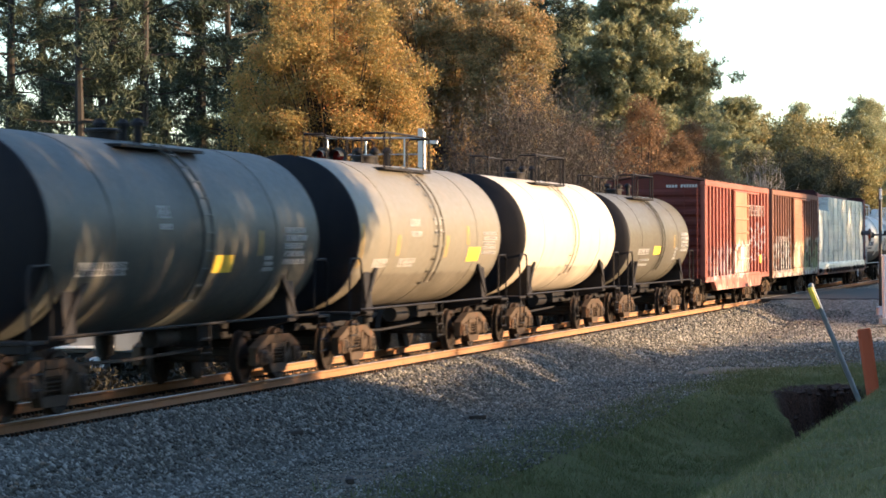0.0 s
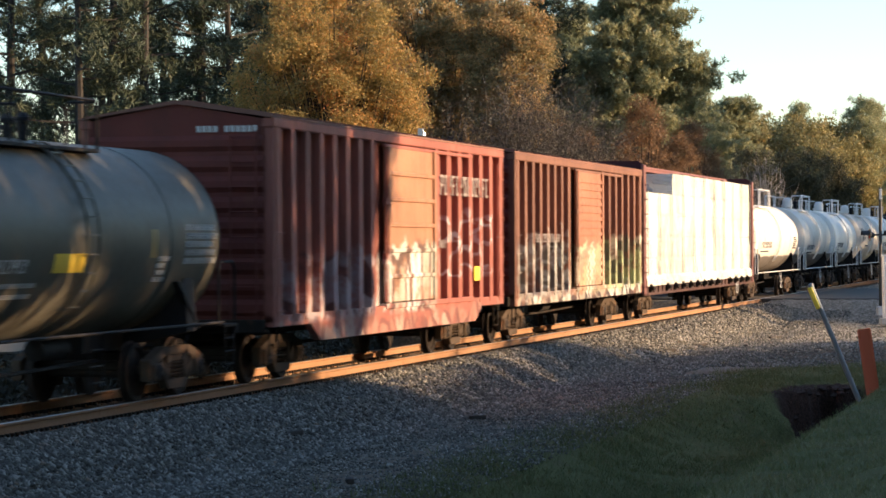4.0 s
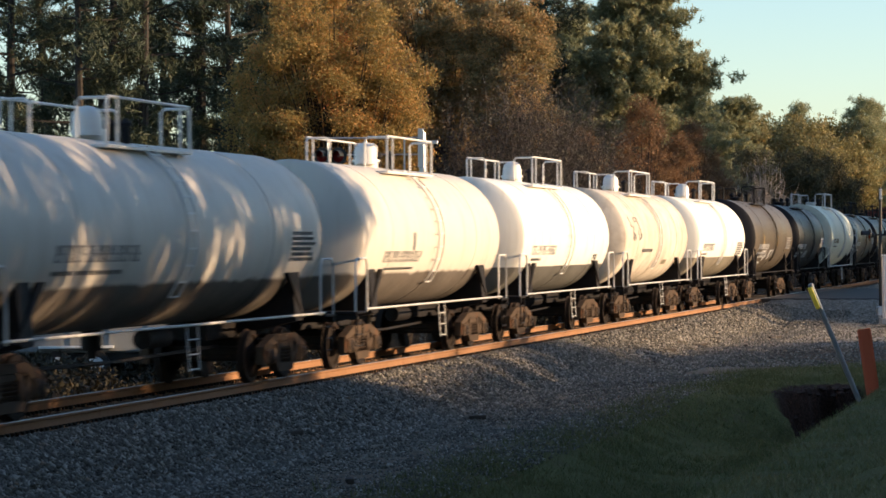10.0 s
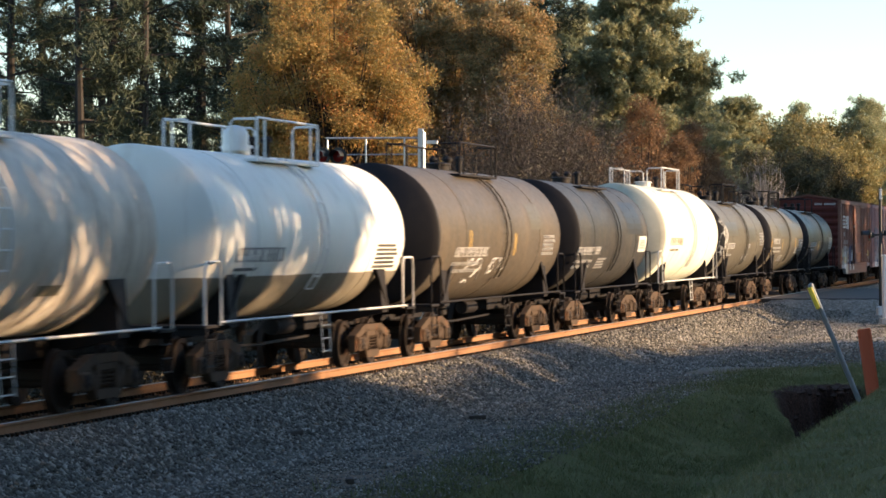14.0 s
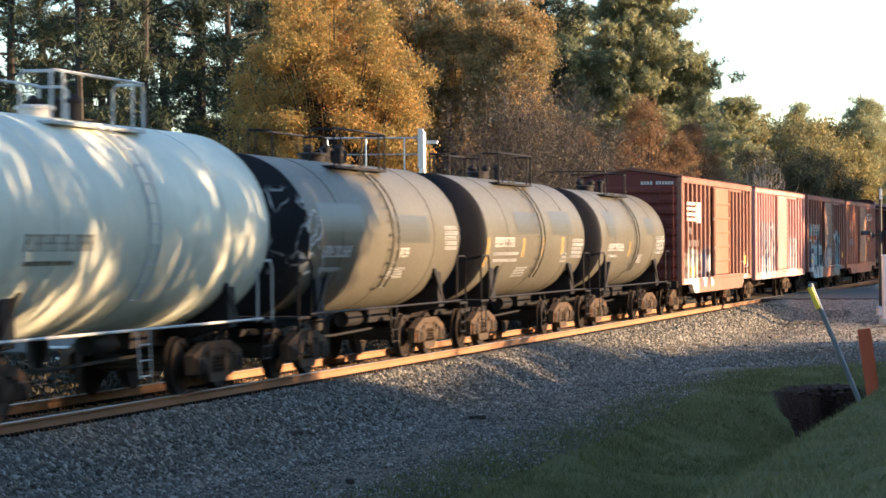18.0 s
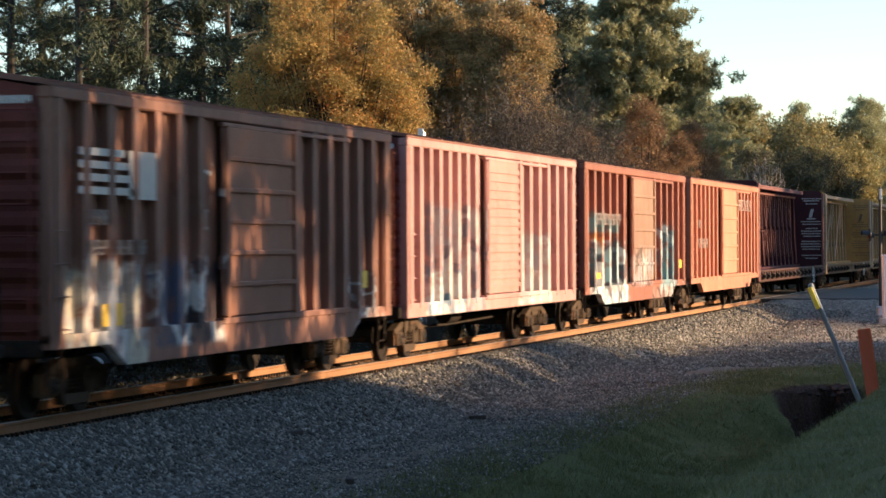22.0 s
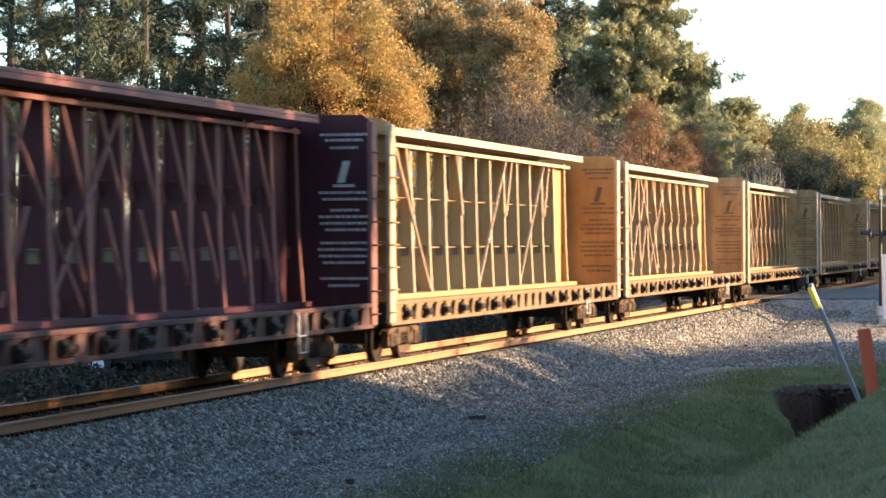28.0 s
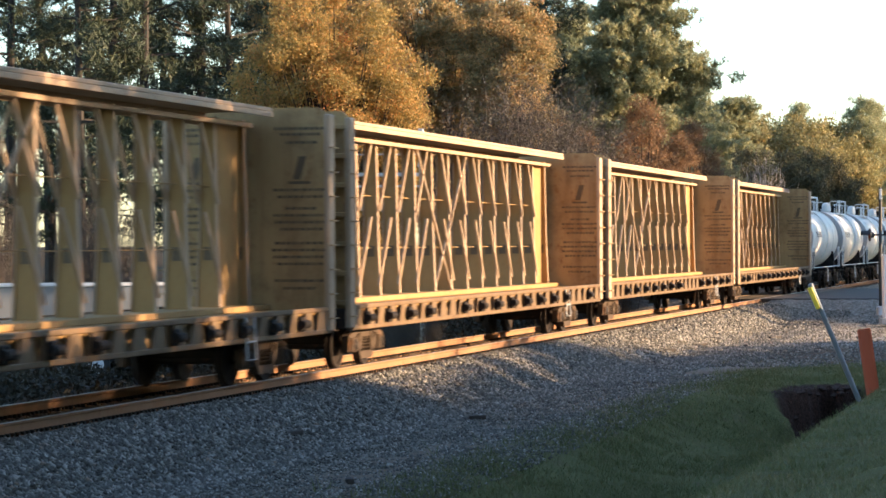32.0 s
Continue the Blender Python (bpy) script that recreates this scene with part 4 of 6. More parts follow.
mud = g.math("MULTIPLY", g.step(g.math("ADD", gy_, g.math("MULTIPLY", wob, 2.0)), 66, 69), g.step(gy_, 80, 77))
c = g.mix(g.math("MULTIPLY", g.math("MULTIPLY", mud, g.step(gx_, 4.4, 5.6)), 0.8), c, (0.11, 0.07, 0.045))
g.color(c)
g.bump(g.math("ADD", fine, g.math("MULTIPLY", vor.outputs["Distance"], 0.8)), 0.8, 0.03)
gv, gf = ground_mesh()
ground = tagged(new("ground", raw_mesh("ground", gv, gf, g.m, True)), "grey gravel, ditch grass and leaf litter beside the track", "ground", kind="structure")


def stones(name, n, x0, x1, y0, y1, lo, hi, mat, seed, dense=None):
    """Loose crushed stones as uneven eight-sided bits."""
    rng = np.random.default_rng(seed)
    x = rng.uniform(x0, x1, n)
    y = y0 + (y1 - y0) * rng.random(n) ** 1.25
    z = ground_height(x, y)
    r = rng.uniform(lo, hi, n)
    base = np.array([(1, 0, 0), (-1, 0, 0), (0, 1, 0), (0, -1, 0), (0, 0, 1), (0, 0, -1)], float)
    p = base[None] * rng.uniform(0.55, 1.15, (n, 6, 1)) + rng.normal(0, 0.22, (n, 6, 3))
    a = rng.uniform(0, 6.28, n)
    ca, sa = np.cos(a)[:, None], np.sin(a)[:, None]
    q = np.stack([p[:, :, 0] * ca - p[:, :, 1] * sa, p[:, :, 0] * sa + p[:, :, 1] * ca, p[:, :, 2] * 0.75], 2) * r[:, None, None]
    q += np.stack([x, y, z + r * 0.35], 1)[:, None]
    tri = np.array([(0, 2, 4), (2, 1, 4), (1, 3, 4), (3, 0, 4), (2, 0, 5), (1, 2, 5), (3, 1, 5), (0, 3, 5)])
    faces = (np.arange(n)[:, None, None] * 6 + tri[None]).reshape(-1, 3)
    return raw_mesh(name, q.reshape(-1, 3), faces, mat)


sm = Mat("crushed_granite", 0.9, 0, 0.25)
sc = sm.ramp(sm.island(), [(0.0, (0.03, 0.029, 0.026)), (0.35, (0.072, 0.068, 0.059)), (0.68, (0.155, 0.144, 0.125)), (0.88, (0.34, 0.315, 0.272)), (0.97, (0.44, 0.41, 0.355)), (1.0, (0.27, 0.18, 0.12))])
sm.color(sm.mix(0.25, sc, sm.mix(sm.noise(30, 4), (0.08, 0.075, 0.062), (0.42, 0.385, 0.32))))
tagged(new("ballast", stones("ballast", 60000, 0.97, 3.4, 27, 66, 0.024, 0.058, sm.m, 1)), "grey crushed-stone ballast on the track shoulder", "gravel", kind="stuff")
tagged(new("ballast", stones("ballast", 26000, 0.85, 4.6, 58, 104, 0.03, 0.055, sm.m, 2)), "grey crushed-stone ballast on the track shoulder", "gravel", kind="stuff")
dk_ = Mat("rust_dusted_granite", 0.9, 0, 0.25)
dk_.color(dk_.ramp(dk_.island(), [(0.0, (0.06, 0.045, 0.035)), (0.5, (0.15, 0.115, 0.085)), (0.95, (0.28, 0.22, 0.165)), (1.0, (0.3, 0.18, 0.11))]))
tagged(new("ballast", stones("ballast", 22000, -0.72, 0.72, 27, 100, 0.025, 0.05, dk_.m, 3)), "rust-dusted crushed-stone ballast between the rails", "gravel", kind="stuff")
tagged(new("ballast", stones("ballast", 26000, -4.4, -0.8, 30, 100, 0.025, 0.05, sm.m, 13)), "grey crushed-stone ballast on the far track shoulder", "gravel", kind="stuff")
tagged(new("gravel", stones("gravel", 30000, 3.2, 6.2, 25, 62, 0.010, 0.036, sm.m, 4)), "loose gravel on the service track", "gravel", kind="stuff")


tagged(new("gravel", stones("gravel", 26000, 3.5, 13.0, 66, 104, 0.012, 0.045, sm.m, 7)), "loose gravel on the approach to the crossing", "gravel", kind="stuff")


def grass_mesh(n, x0, x1, y0, y1, keep, h0, h1, mat, seed):
    rng = np.random.default_rng(seed)
    x, y = rng.uniform(x0, x1, n), y0 + (y1 - y0) * rng.random(n) ** 1.3
    k = keep(x, y, rng)
    x, y = x[k], y[k]
    n = len(x)
    z = ground_height(x, y) - 0.01
    h, a, w = rng.uniform(h0, h1, n), rng.uniform(0, 6.28, n), rng.uniform(0.004, 0.010, n)
    lean = rng.normal(0, 0.5, (n, 2)) * h[:, None]
    b = np.stack([x, y, z], 1)
    s = np.stack([np.cos(a) * w, np.sin(a) * w, 0 * w], 1)
    t = b + np.stack([lean[:, 0], lean[:, 1], h], 1)
    v = np.stack([b - s, b + s, t], 1).reshape(-1, 3)
    return raw_mesh("grass", v, np.arange(len(v)).reshape(-1, 3), mat)


GRASS = leaf("grass_blades", [(0.0, (0.065, 0.08, 0.028)), (0.45, (0.125, 0.138, 0.05)), (0.75, (0.185, 0.17, 0.07)), (0.9, (0.27, 0.215, 0.12)), (1.0, (0.34, 0.28, 0.17))], 0.25)
DRY_GRASS = leaf("dry_bank_grass", [(0.0, (0.11, 0.126, 0.044)), (0.5, (0.20, 0.188, 0.08)), (0.85, (0.26, 0.21, 0.11)), (1.0, (0.36, 0.29, 0.18))], 0.2)
tagged(new("grass", grass_mesh(90000, 10.6, 15.5, 12, 60, lambda x, y, r: x > 10.9 + r.normal(0, 0.15, len(x)), 0.03, 0.09, DRY_GRASS, 8)), "short yellowing grass on top of the bank", "grass", kind="stuff")
tagged(new("grass", grass_mesh(170000, 5.2, 11.1, 22, 70, lambda x, y, r: (x > 5.6 + 4.0 * smooth(62, 71, y) + r.normal(0, 0.4, len(x))) & (np.sin(x * 2.3 + y * 0.4) + np.sin(y * 0.9 - x * 1.1 + 1) + r.normal(0, 0.8, len(x)) > -0.9) & ((np.abs(x - 8.6) > 0.9 + r.normal(0, 0.12, len(x))) | (np.abs(y - 55.4) > 2.4)), 0.04, 0.14, GRASS, 5)), "short green grass with dry blades in the ditch and on the bank", "grass", kind="stuff")
tagged(new("weeds", grass_mesh(9000, 4.6, 9.0, 26, 70, lambda x, y, r: (np.sin(x * 7.1 + 2) * np.sin(y * 2.3) > 0.72), 0.08, 0.32, GRASS, 6)), "dry weeds along the gravel edge", "weeds", kind="stuff")

# leaf tones hold the shade that lies beyond the far rail
SHADED_BRUSH = leaf("shaded_undergrowth", [(0.0, (0.012, 0.012, 0.007)), (0.6, (0.028, 0.024, 0.013)), (1.0, (0.06, 0.04, 0.02))], 0.1)


def undergrowth_mesh(n, seed):
    """Low tangled leaves and stalks on the far side of the track, added to darken it."""
    rng = np.random.default_rng(seed)
    x, y = rng.uniform(-12.0, -5.2, n), rng.uniform(34, 100, n)
    top = 0.35 + 0.25 * np.sin(x * 1.3 + y * 0.7) + 0.2 * np.sin(y * 1.9)
    z = ground_height(x, y) + np.clip(top, 0.08, 0.7) * rng.random(n) ** 0.7
    d = rng.normal(0, 1, (n, 3))
    s = rng.normal(0, 1, (n, 3))
    d *= 0.13 / np.linalg.norm(d, axis=1, keepdims=True)
    s *= 0.045 / np.linalg.norm(s, axis=1, keepdims=True)
    p = np.stack([x, y, z], 1)
    v = np.stack([p - s, p + s, p + d], 1).reshape(-1, 3)
    return raw_mesh("undergrowth", v, np.arange(len(v)).reshape(-1, 3), SHADED_BRUSH)


tagged(new("undergrowth", undergrowth_mesh(70000, 15)), "tangled undergrowth added behind the track, shade in its dark leaves", "undergrowth", kind="stuff")

# ---- track ----
track = thing("track", "single railway track with rusty rails on wooden ties", "railway track", kind="structure")
for x in (0.7525, -0.7525):
    rl = part("rail", Shape().prism([(x - 0.07, -0.178), (x + 0.07, -0.178), (x + 0.07, -0.166), (x + 0.012, -0.145), (x + 0.010, -0.05), (x + 0.034, -0.038), (x + 0.036, -0.008), (x - 0.036, -0.008), (x - 0.034, -0.038), (x - 0.010, -0.05), (x - 0.012, -0.145), (x - 0.07, -0.166)], -160, 420, "y"), RAILSIDE, track, "rust-brown rail")
    part("rail_head", Shape().prism([(x - 0.035, -0.008), (x + 0.035, -0.008), (x + 0.030, -0.001), (x - 0.030, -0.001)], -160, 420, "y"), RAILHEAD, rl, "polished running surface")
    plates = Shape()
    for i in range(300):
        y = 15.2 + i * 0.5
        plates.box(x - 0.17, x + 0.17, y - 0.09, y + 0.09, -0.195, -0.178)
        plates.box(x + 0.07, x + 0.10, y - 0.07, y - 0.04, -0.178, -0.15).box(x - 0.10, x - 0.07, y + 0.04, y + 0.07, -0.178, -0.15)
    tagged(part("tie_plates", plates, RAILSIDE, track), kind="stuff")
    # dark blocks added along the rail foot as a row of dark notches
    notches = Shape()
    for i in range(600):
        y = 30 + i * 0.16
        notches.box(x + 0.055, x + 0.115, y - 0.03, y + 0.03, -0.19, -0.135)
    tagged(part("rail_foot_notches", notches, GRIME, track), kind="stuff")
tie = Shape().box(-1.3, 1.3, -0.11, 0.11, -0.37, -0.196, 0.012).mesh("tie", WOODTIE)
rngt = random.Random(4)
for i in range(300):
    o = part("tie", tie, None, track)
    o.location = (rngt.uniform(-0.05, 0.05), 15.2 + i * 0.5 + rngt.uniform(-0.03, 0.03), rngt.uniform(-0.008, 0.0))
    o.rotation_euler = (0, 0, rngt.uniform(-0.02, 0.02))

# ---- crossing road ----
ASPHALT = plain("worn_asphalt", (0.05, 0.048, 0.046), 0.9, 0, 0.3, 3)
road = thing("road", "worn asphalt road over the grade crossing", "road", kind="structure")
for x0, x1 in ((1.75, 34.0), (-30.0, -1.75)):
    part("road_surface", Shape().box(x0, x1, 105.6, 128.5, -0.16, 0.012, 0.02), ASPHALT, road)
PANEL = plain("crossing_timber", (0.10, 0.08, 0.065), 0.85, 0, 0.3, 4)
for x0, x1 in ((0.85, 1.74), (-0.64, -0.02), (0.02, 0.64), (-1.74, -0.85)):
    for i in range(9):
        part("crossing_panel", Shape().box(x0, x1, 105.6 + i * 2.54, 105.6 + i * 2.54 + 2.51, -0.19, 0.004 if x1 > 1 else -0.004, 0.012), PANEL, road)


# ---- trees ----
def put_together(tris):
    v = np.concatenate(tris).reshape(-1, 3)
    return v, np.arange(len(v)).reshape(-1, 3)


def needles(rng, centres, n, length, width, up=0.25):
    """Bunches of needle blades round each centre."""
    k = len(centres)
    d = rng.normal(0, 1, (k, n, 3))
    d[:, :, 2] += up
    d /= np.linalg.norm(d, axis=2, keepdims=True)
    s = np.cross(d, rng.normal(0, 1, (k, n, 3)))
    s /= np.linalg.norm(s, axis=2, keepdims=True)
    ln = length * rng.uniform(0.55, 1.15, (k, n, 1))
    c = centres[:, None, :] + rng.normal(0, length * 0.25, (k, n, 3))
    return np.stack([c - s * width, c + s * width, c + d * ln], 2).reshape(-1, 3, 3)


def blades(rng, pts, lo, hi, droop=0.3):
    """Leaves as kite-shaped faces."""
    n = len(pts)
    d = rng.normal(0, 1, (n, 3))
    d[:, 2] -= droop
    d /= np.linalg.norm(d, axis=1, keepdims=True)
    s = np.cross(d, rng.normal(0, 1, (n, 3)))
    s /= np.linalg.norm(s, axis=1, keepdims=True)
    ln = rng.uniform(lo, hi, (n, 1))
    v = np.stack([pts, pts + d * ln * 0.45 + s * ln * 0.33, pts + d * ln, pts + d * ln * 0.45 - s * ln * 0.33], 1)
    return v.reshape(-1, 3), np.arange(4 * n).reshape(-1, 4)


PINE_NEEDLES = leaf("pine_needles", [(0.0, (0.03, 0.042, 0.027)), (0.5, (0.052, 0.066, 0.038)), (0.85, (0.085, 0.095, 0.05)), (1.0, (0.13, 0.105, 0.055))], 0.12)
GOLD_LEAVES = leaf("golden_autumn_leaves", [(0.0, (0.125, 0.115, 0.045)), (0.3, (0.245, 0.19, 0.065)), (0.62, (0.39, 0.255, 0.08)), (0.85, (0.50, 0.235, 0.08)), (1.0, (0.50, 0.155, 0.06))], 0.4)
OLIVE_LEAVES = leaf("olive_autumn_leaves", [(0.0, (0.07, 0.07, 0.028)), (0.45, (0.125, 0.108, 0.042)), (0.8, (0.19, 0.14, 0.05)), (1.0, (0.27, 0.15, 0.055))], 0.35)
# darker olive copy: shade beyond the crossing is put into the leaf colour
SHADED_LEAVES = leaf("shaded_olive_brown_leaves", [(0.0, (0.045, 0.047, 0.025)), (0.45, (0.085, 0.08, 0.04)), (0.8, (0.13, 0.105, 0.05)), (1.0, (0.20, 0.125, 0.06))], 0.3)
RUST_LEAVES = leaf("rust_brown_leaves", [(0.0, (0.12, 0.085, 0.05)), (0.5, (0.23, 0.14, 0.075)), (1.0, (0.36, 0.19, 0.09))], 0.4)
BRONZE_LEAVES = leaf("bronze_autumn_leaves", [(0.0, (0.11, 0.11, 0.055)), (0.35, (0.235, 0.195, 0.09)), (0.65, (0.38, 0.25, 0.11)), (1.0, (0.52, 0.27, 0.115))], 0.35)
# paler copy of the pine needles with sunlight put into the colour
SUNLIT_NEEDLES = leaf("sunlit_olive_pine_needles", [(0.0, (0.15, 0.17, 0.095)), (0.5, (0.285, 0.29, 0.155)), (0.85, (0.40, 0.365, 0.20)), (1.0, (0.50, 0.375, 0.195))], 0.35)
FAR_LEAVES = leaf("yellowing_far_foliage", [(0.0, (0.13, 0.13, 0.055)), (0.45, (0.23, 0.205, 0.085)), (0.8, (0.34, 0.26, 0.11)), (1.0, (0.42, 0.26, 0.11))], 0.35)
SHRUB_LEAVES = leaf("dark_shrub_leaves", [(0.0, (0.045, 0.043, 0.032)), (0.6, (0.075, 0.066, 0.047)), (1.0, (0.12, 0.095, 0.06))], 0.2)
TWIGS = plain("grey_twigs", (0.08, 0.066, 0.058), 0.9, 0, 0.3, 4)


def pine(h, spread, bare, seed, label="tall loblolly-like pine with dark green needles", dense=1.0, n_branch=52, needle=None, clump=1.0, blunt=0.0, long=0.42, bunch=13):
    rng = np.random.default_rng(seed)
    tree = thing("pine_tree", label, "tree", group="pines behind the track")
    lean = rng.normal(0, 0.02, 2)
    tr = Shape().tube([(lean[0] * z * z / h * 2, lean[1] * z * z / h * 2, z) for z in np.linspace(-0.3, h * 0.97, 9)], 0.012 * h + 0.05, 8, 0.02)
    cen = []
    for i in range(n_branch):
        u = (i + rng.random()) / n_branch
        z = h * (bare + (1 - bare) * u)
        ln = spread * (0.35 + 0.9 * max(blunt, math.sin(math.pi * min(1, 0.25 + 0.78 * u)))) * rng.uniform(0.5, 1.1) * (1 - (0.55 - 0.3 * blunt) * u)
        a = rng.uniform(0, 6.28)
        x0, y0 = lean * z * z / h * 2
        pts = [(x0 + math.cos(a) * ln * s, y0 + math.sin(a) * ln * s, z + ln * (0.22 * s * s + 0.05 * math.sin(3 * s + i))) for s in (0, 0.35, 0.7, 1.0)]
        tr.tube(pts, 0.03 + 0.012 * ln, 4, 0.008, False)
        m = max(2, int((1.6 + 2.0 * ln) * dense))
        s = rng.uniform(0.35, 1.05, m) ** 0.75
        p = np.stack([x0 + math.cos(a) * ln * s, y0 + math.sin(a) * ln * s, z + ln * 0.24 * s * s], 1)
        p = p + rng.normal(0, 1, (m, 3)) * np.array([0.34, 0.34, 0.12]) * (0.5 + 0.35 * ln)
        k = 10
        cl = rng.normal(0, 1, (m, k, 3)) * np.array([0.30, 0.30, 0.17]) * clump
        cen.append((p[:, None, :] + cl).reshape(-1, 3))
    part("trunk", tr, BARK, tree)
    v, f = put_together([needles(rng, np.concatenate(cen), bunch, long, 0.032)])
    part("crown", raw_mesh("crown", v, f, needle or PINE_NEEDLES), None, tree)
    return tree


def broadleaf(h, spread, bare, seed, leaves, mat, label, name="tree", clusters=170, lo=0.10, hi=0.19, flat=1.0, tuft=1.0):
    rng = np.random.default_rng(seed)
    tree = thing(name, label, "tree", group="autumn trees behind the track")
    zc = h * (bare + (1 - bare) * 0.5)
    rz = h * (1 - bare) * 0.52
    tr = Shape()
    top = h * (bare + 0.35 * (1 - bare))
    tr.tube([(0, 0, -0.3), (0.03 * h, 0, top * 0.5), (0.02 * h, 0.02 * h, top)], 0.02 * h + 0.04, 8, 0.012 * h)
    tips = []
    while len(tips) < clusters:
        p = rng.uniform(-1, 1, 3)
        q = np.linalg.norm(p)
        if q > 1 or q < 0.35 or noise.noise(Vector((p[0] * 2.6 + seed * 3, p[1] * 2.6, p[2] * 2.6))) < -0.12:
            continue
        lump = 0.82 + 0.3 * noise.noise(Vector((p[0] * 1.7 + seed, p[1] * 1.7, p[2] * 1.7)))
        tips.append((p[0] * spread * lump, p[1] * spread * lump, zc + p[2] * rz * lump * flat))
    tips = np.array(tips)
    for i, t in enumerate(tips):
        if i % 2 == 0:
            s = rng.uniform(0.35, 0.95)
            base = Vector((0.02 * h, 0.015 * h, top * s))
            t = Vector(t)
            mid_ = base.lerp(t, 0.5) + Vector((0, 0, -0.06 * h * rng.random()))
            tr.tube([base, mid_, t], 0.012 + 0.004 * h, 4, 0.006, False)
    part("trunk", tr, BARK, tree)
    per = max(1, leaves // clusters)
    pts = (tips[:, None, :] + rng.normal(0, 1, (clusters, per, 3)) * np.array([0.085, 0.085, 0.06]) * tuft * (spread + 0.8)).reshape(-1, 3)
    pts = pts[pts[:, 2] > 0.1]
    v, f = blades(rng, pts, lo, hi)
    part("crown", raw_mesh("crown", v, f, mat), None, tree)
    return tree


def bare_bush(h, spread, seed, label="leafless grey-brown shrub", n=260, mat=None, leaves=0, leafmat=None, thick=1.0, leaf_size=(0.09, 0.19)):
    rng = np.random.default_rng(seed)
    bush = thing("shrub", label, "shrub", group="shrubs behind the track")
    s = Shape()
    ends = []
    for i in range(n):
        a, r = rng.uniform(0, 6.28), spread * rng.random() ** 0.6
        b = (rng.normal(0, spread * 0.22), rng.normal(0, spread * 0.22), -0.1)
        t = (math.cos(a) * r, math.sin(a) * r, h * rng.uniform(0.45, 1.0) * (1 - 0.4 * (r / spread) ** 2))
        mm = (b[0] * 0.6 + t[0] * 0.4, b[1] * 0.6 + t[1] * 0.4, t[2] * 0.6)
        s.tube([b, mm, t], 0.022 * thick, 3, 0.006 * thick, False)
        ends.append((mm, t))
        for k in range(4):
            w = rng.uniform(0.4, 1.0)
            p = [mm[j] + (t[j] - mm[j]) * w for j in range(3)]
            e = (p[0] + rng.normal(0, 0.45), p[1] + rng.normal(0, 0.45), p[2] + rng.uniform(0.1, 0.7))
            s.tube([p, e], 0.010 * thick, 3, 0.004 * thick, False)
            ends.append((p, e))
    part("branchwork", s, mat or TWIGS, bush)
    if leaves:
        e = np.array(ends)
        k = rng.integers(0, len(e), leaves)
        w = rng.random((leaves, 1))
        pts = e[k, 0] * (1 - w) + e[k, 1] * w + rng.normal(0, 0.16, (leaves, 3))
        v, f = blades(rng, pts, *leaf_size)
        part("foliage", raw_mesh("foliage", v, f, leafmat), None, bush)
    return bush


def stand(tree, x, y, turn=0.0):
    tree.matrix_world = pose(x, y, float(ground_height(x, y)) - 0.05, 0, 0, turn)
    return tree


def more(tree, spots):
    for x, y, turn, *k in spots:
        o = copy_thing(tree, pose(x, y, float(ground_height(x, y)) - 0.05, 0, 0, turn))
        if k:
            o.scale = (k[0],) * 3


stand(pine(21, 3.4, 0.22, 11, dense=0.75), -36.0, 150.0)
pb = stand(pine(23, 3.0, 0.30, 12, dense=0.7), -15.2, 118.2)
pc = stand(pine(19, 3.2, 0.18, 13, dense=0.75), -13.3, 126.0)
la = stand(pine(22, 2.9, 0.16, 14, dense=0.42, n_branch=54), -28.1, 97.5)
lb = stand(pine(24, 2.6, 0.24, 15, dense=0.40, n_branch=50), -31.6, 110.0)
lc = stand(pine(20, 3.0, 0.14, 16, dense=0.42, n_branch=54), -23.9, 94.6)
more(la, [(-33.0, 120.0, 310, 1.05), (-20.5, 103.0, 220, 0.95), (-22.6, 97.8, 140), (-29.7, 133.2, 200), (-18.6, 112.0, 75)])
more(lb, [(-19.5, 107.6, 140, 0.9), (-26.8, 105.0, 100), (-22.4, 104.1, 250), (-36.0, 126.0, 40)])
more(lc, [(-27.2, 113.2, 60), (-24.3, 118.6, 300), (-31.0, 101.0, 160)])
# golden tree and the mixed trees round it
stand(broadleaf(12.0, 4.0, 0.10, 21, 210000, GOLD_LEAVES, "broad golden-leaved autumn tree", clusters=560, lo=0.05, hi=0.105, tuft=0.55), -9.7, 80.4)
stand(broadleaf(13.5, 2.3, 0.45, 22, 70000, BRONZE_LEAVES, "bronze and brown autumn tree", clusters=220, lo=0.06, hi=0.12, tuft=0.8), -8.3, 100.5)
md = stand(broadleaf(16.0, 2.9, 0.18, 26, 110000, BRONZE_LEAVES, "tall bronze-leaved autumn tree", clusters=260, lo=0.07, hi=0.14, tuft=0.75), -12.0, 102.6)
more(md, [(-12.2, 111.5, 80), (-16.5, 108.0, 200), (-20.7, 115.0, 30, 1.15)])
big = stand(pine(15.2, 3.1, 0.38, 24, "broad-crowned pine with clumped olive needles", 2.4, 84, SUNLIT_NEEDLES, 0.85, 0.6, 0.26, 18), -7.9, 123.2)
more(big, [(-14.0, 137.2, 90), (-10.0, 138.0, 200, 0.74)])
sap = stand(broadleaf(9.2, 1.4, 0.2, 25, 17000, RUST_LEAVES, "slim sapling with rust-brown leaves", clusters=90, lo=0.05, hi=0.10), -4.4, 106.9)
more(sap, [(-4.6, 114.4, 100, 0.9), (-6.2, 104.6, 200, 0.85), (-3.6, 112.6, 30, 0.85), (-4.2, 118.5, 300, 0.95), (-3.6, 123.5, 160, 0.8), (-11.5, 95.0, 60, 1.2)])
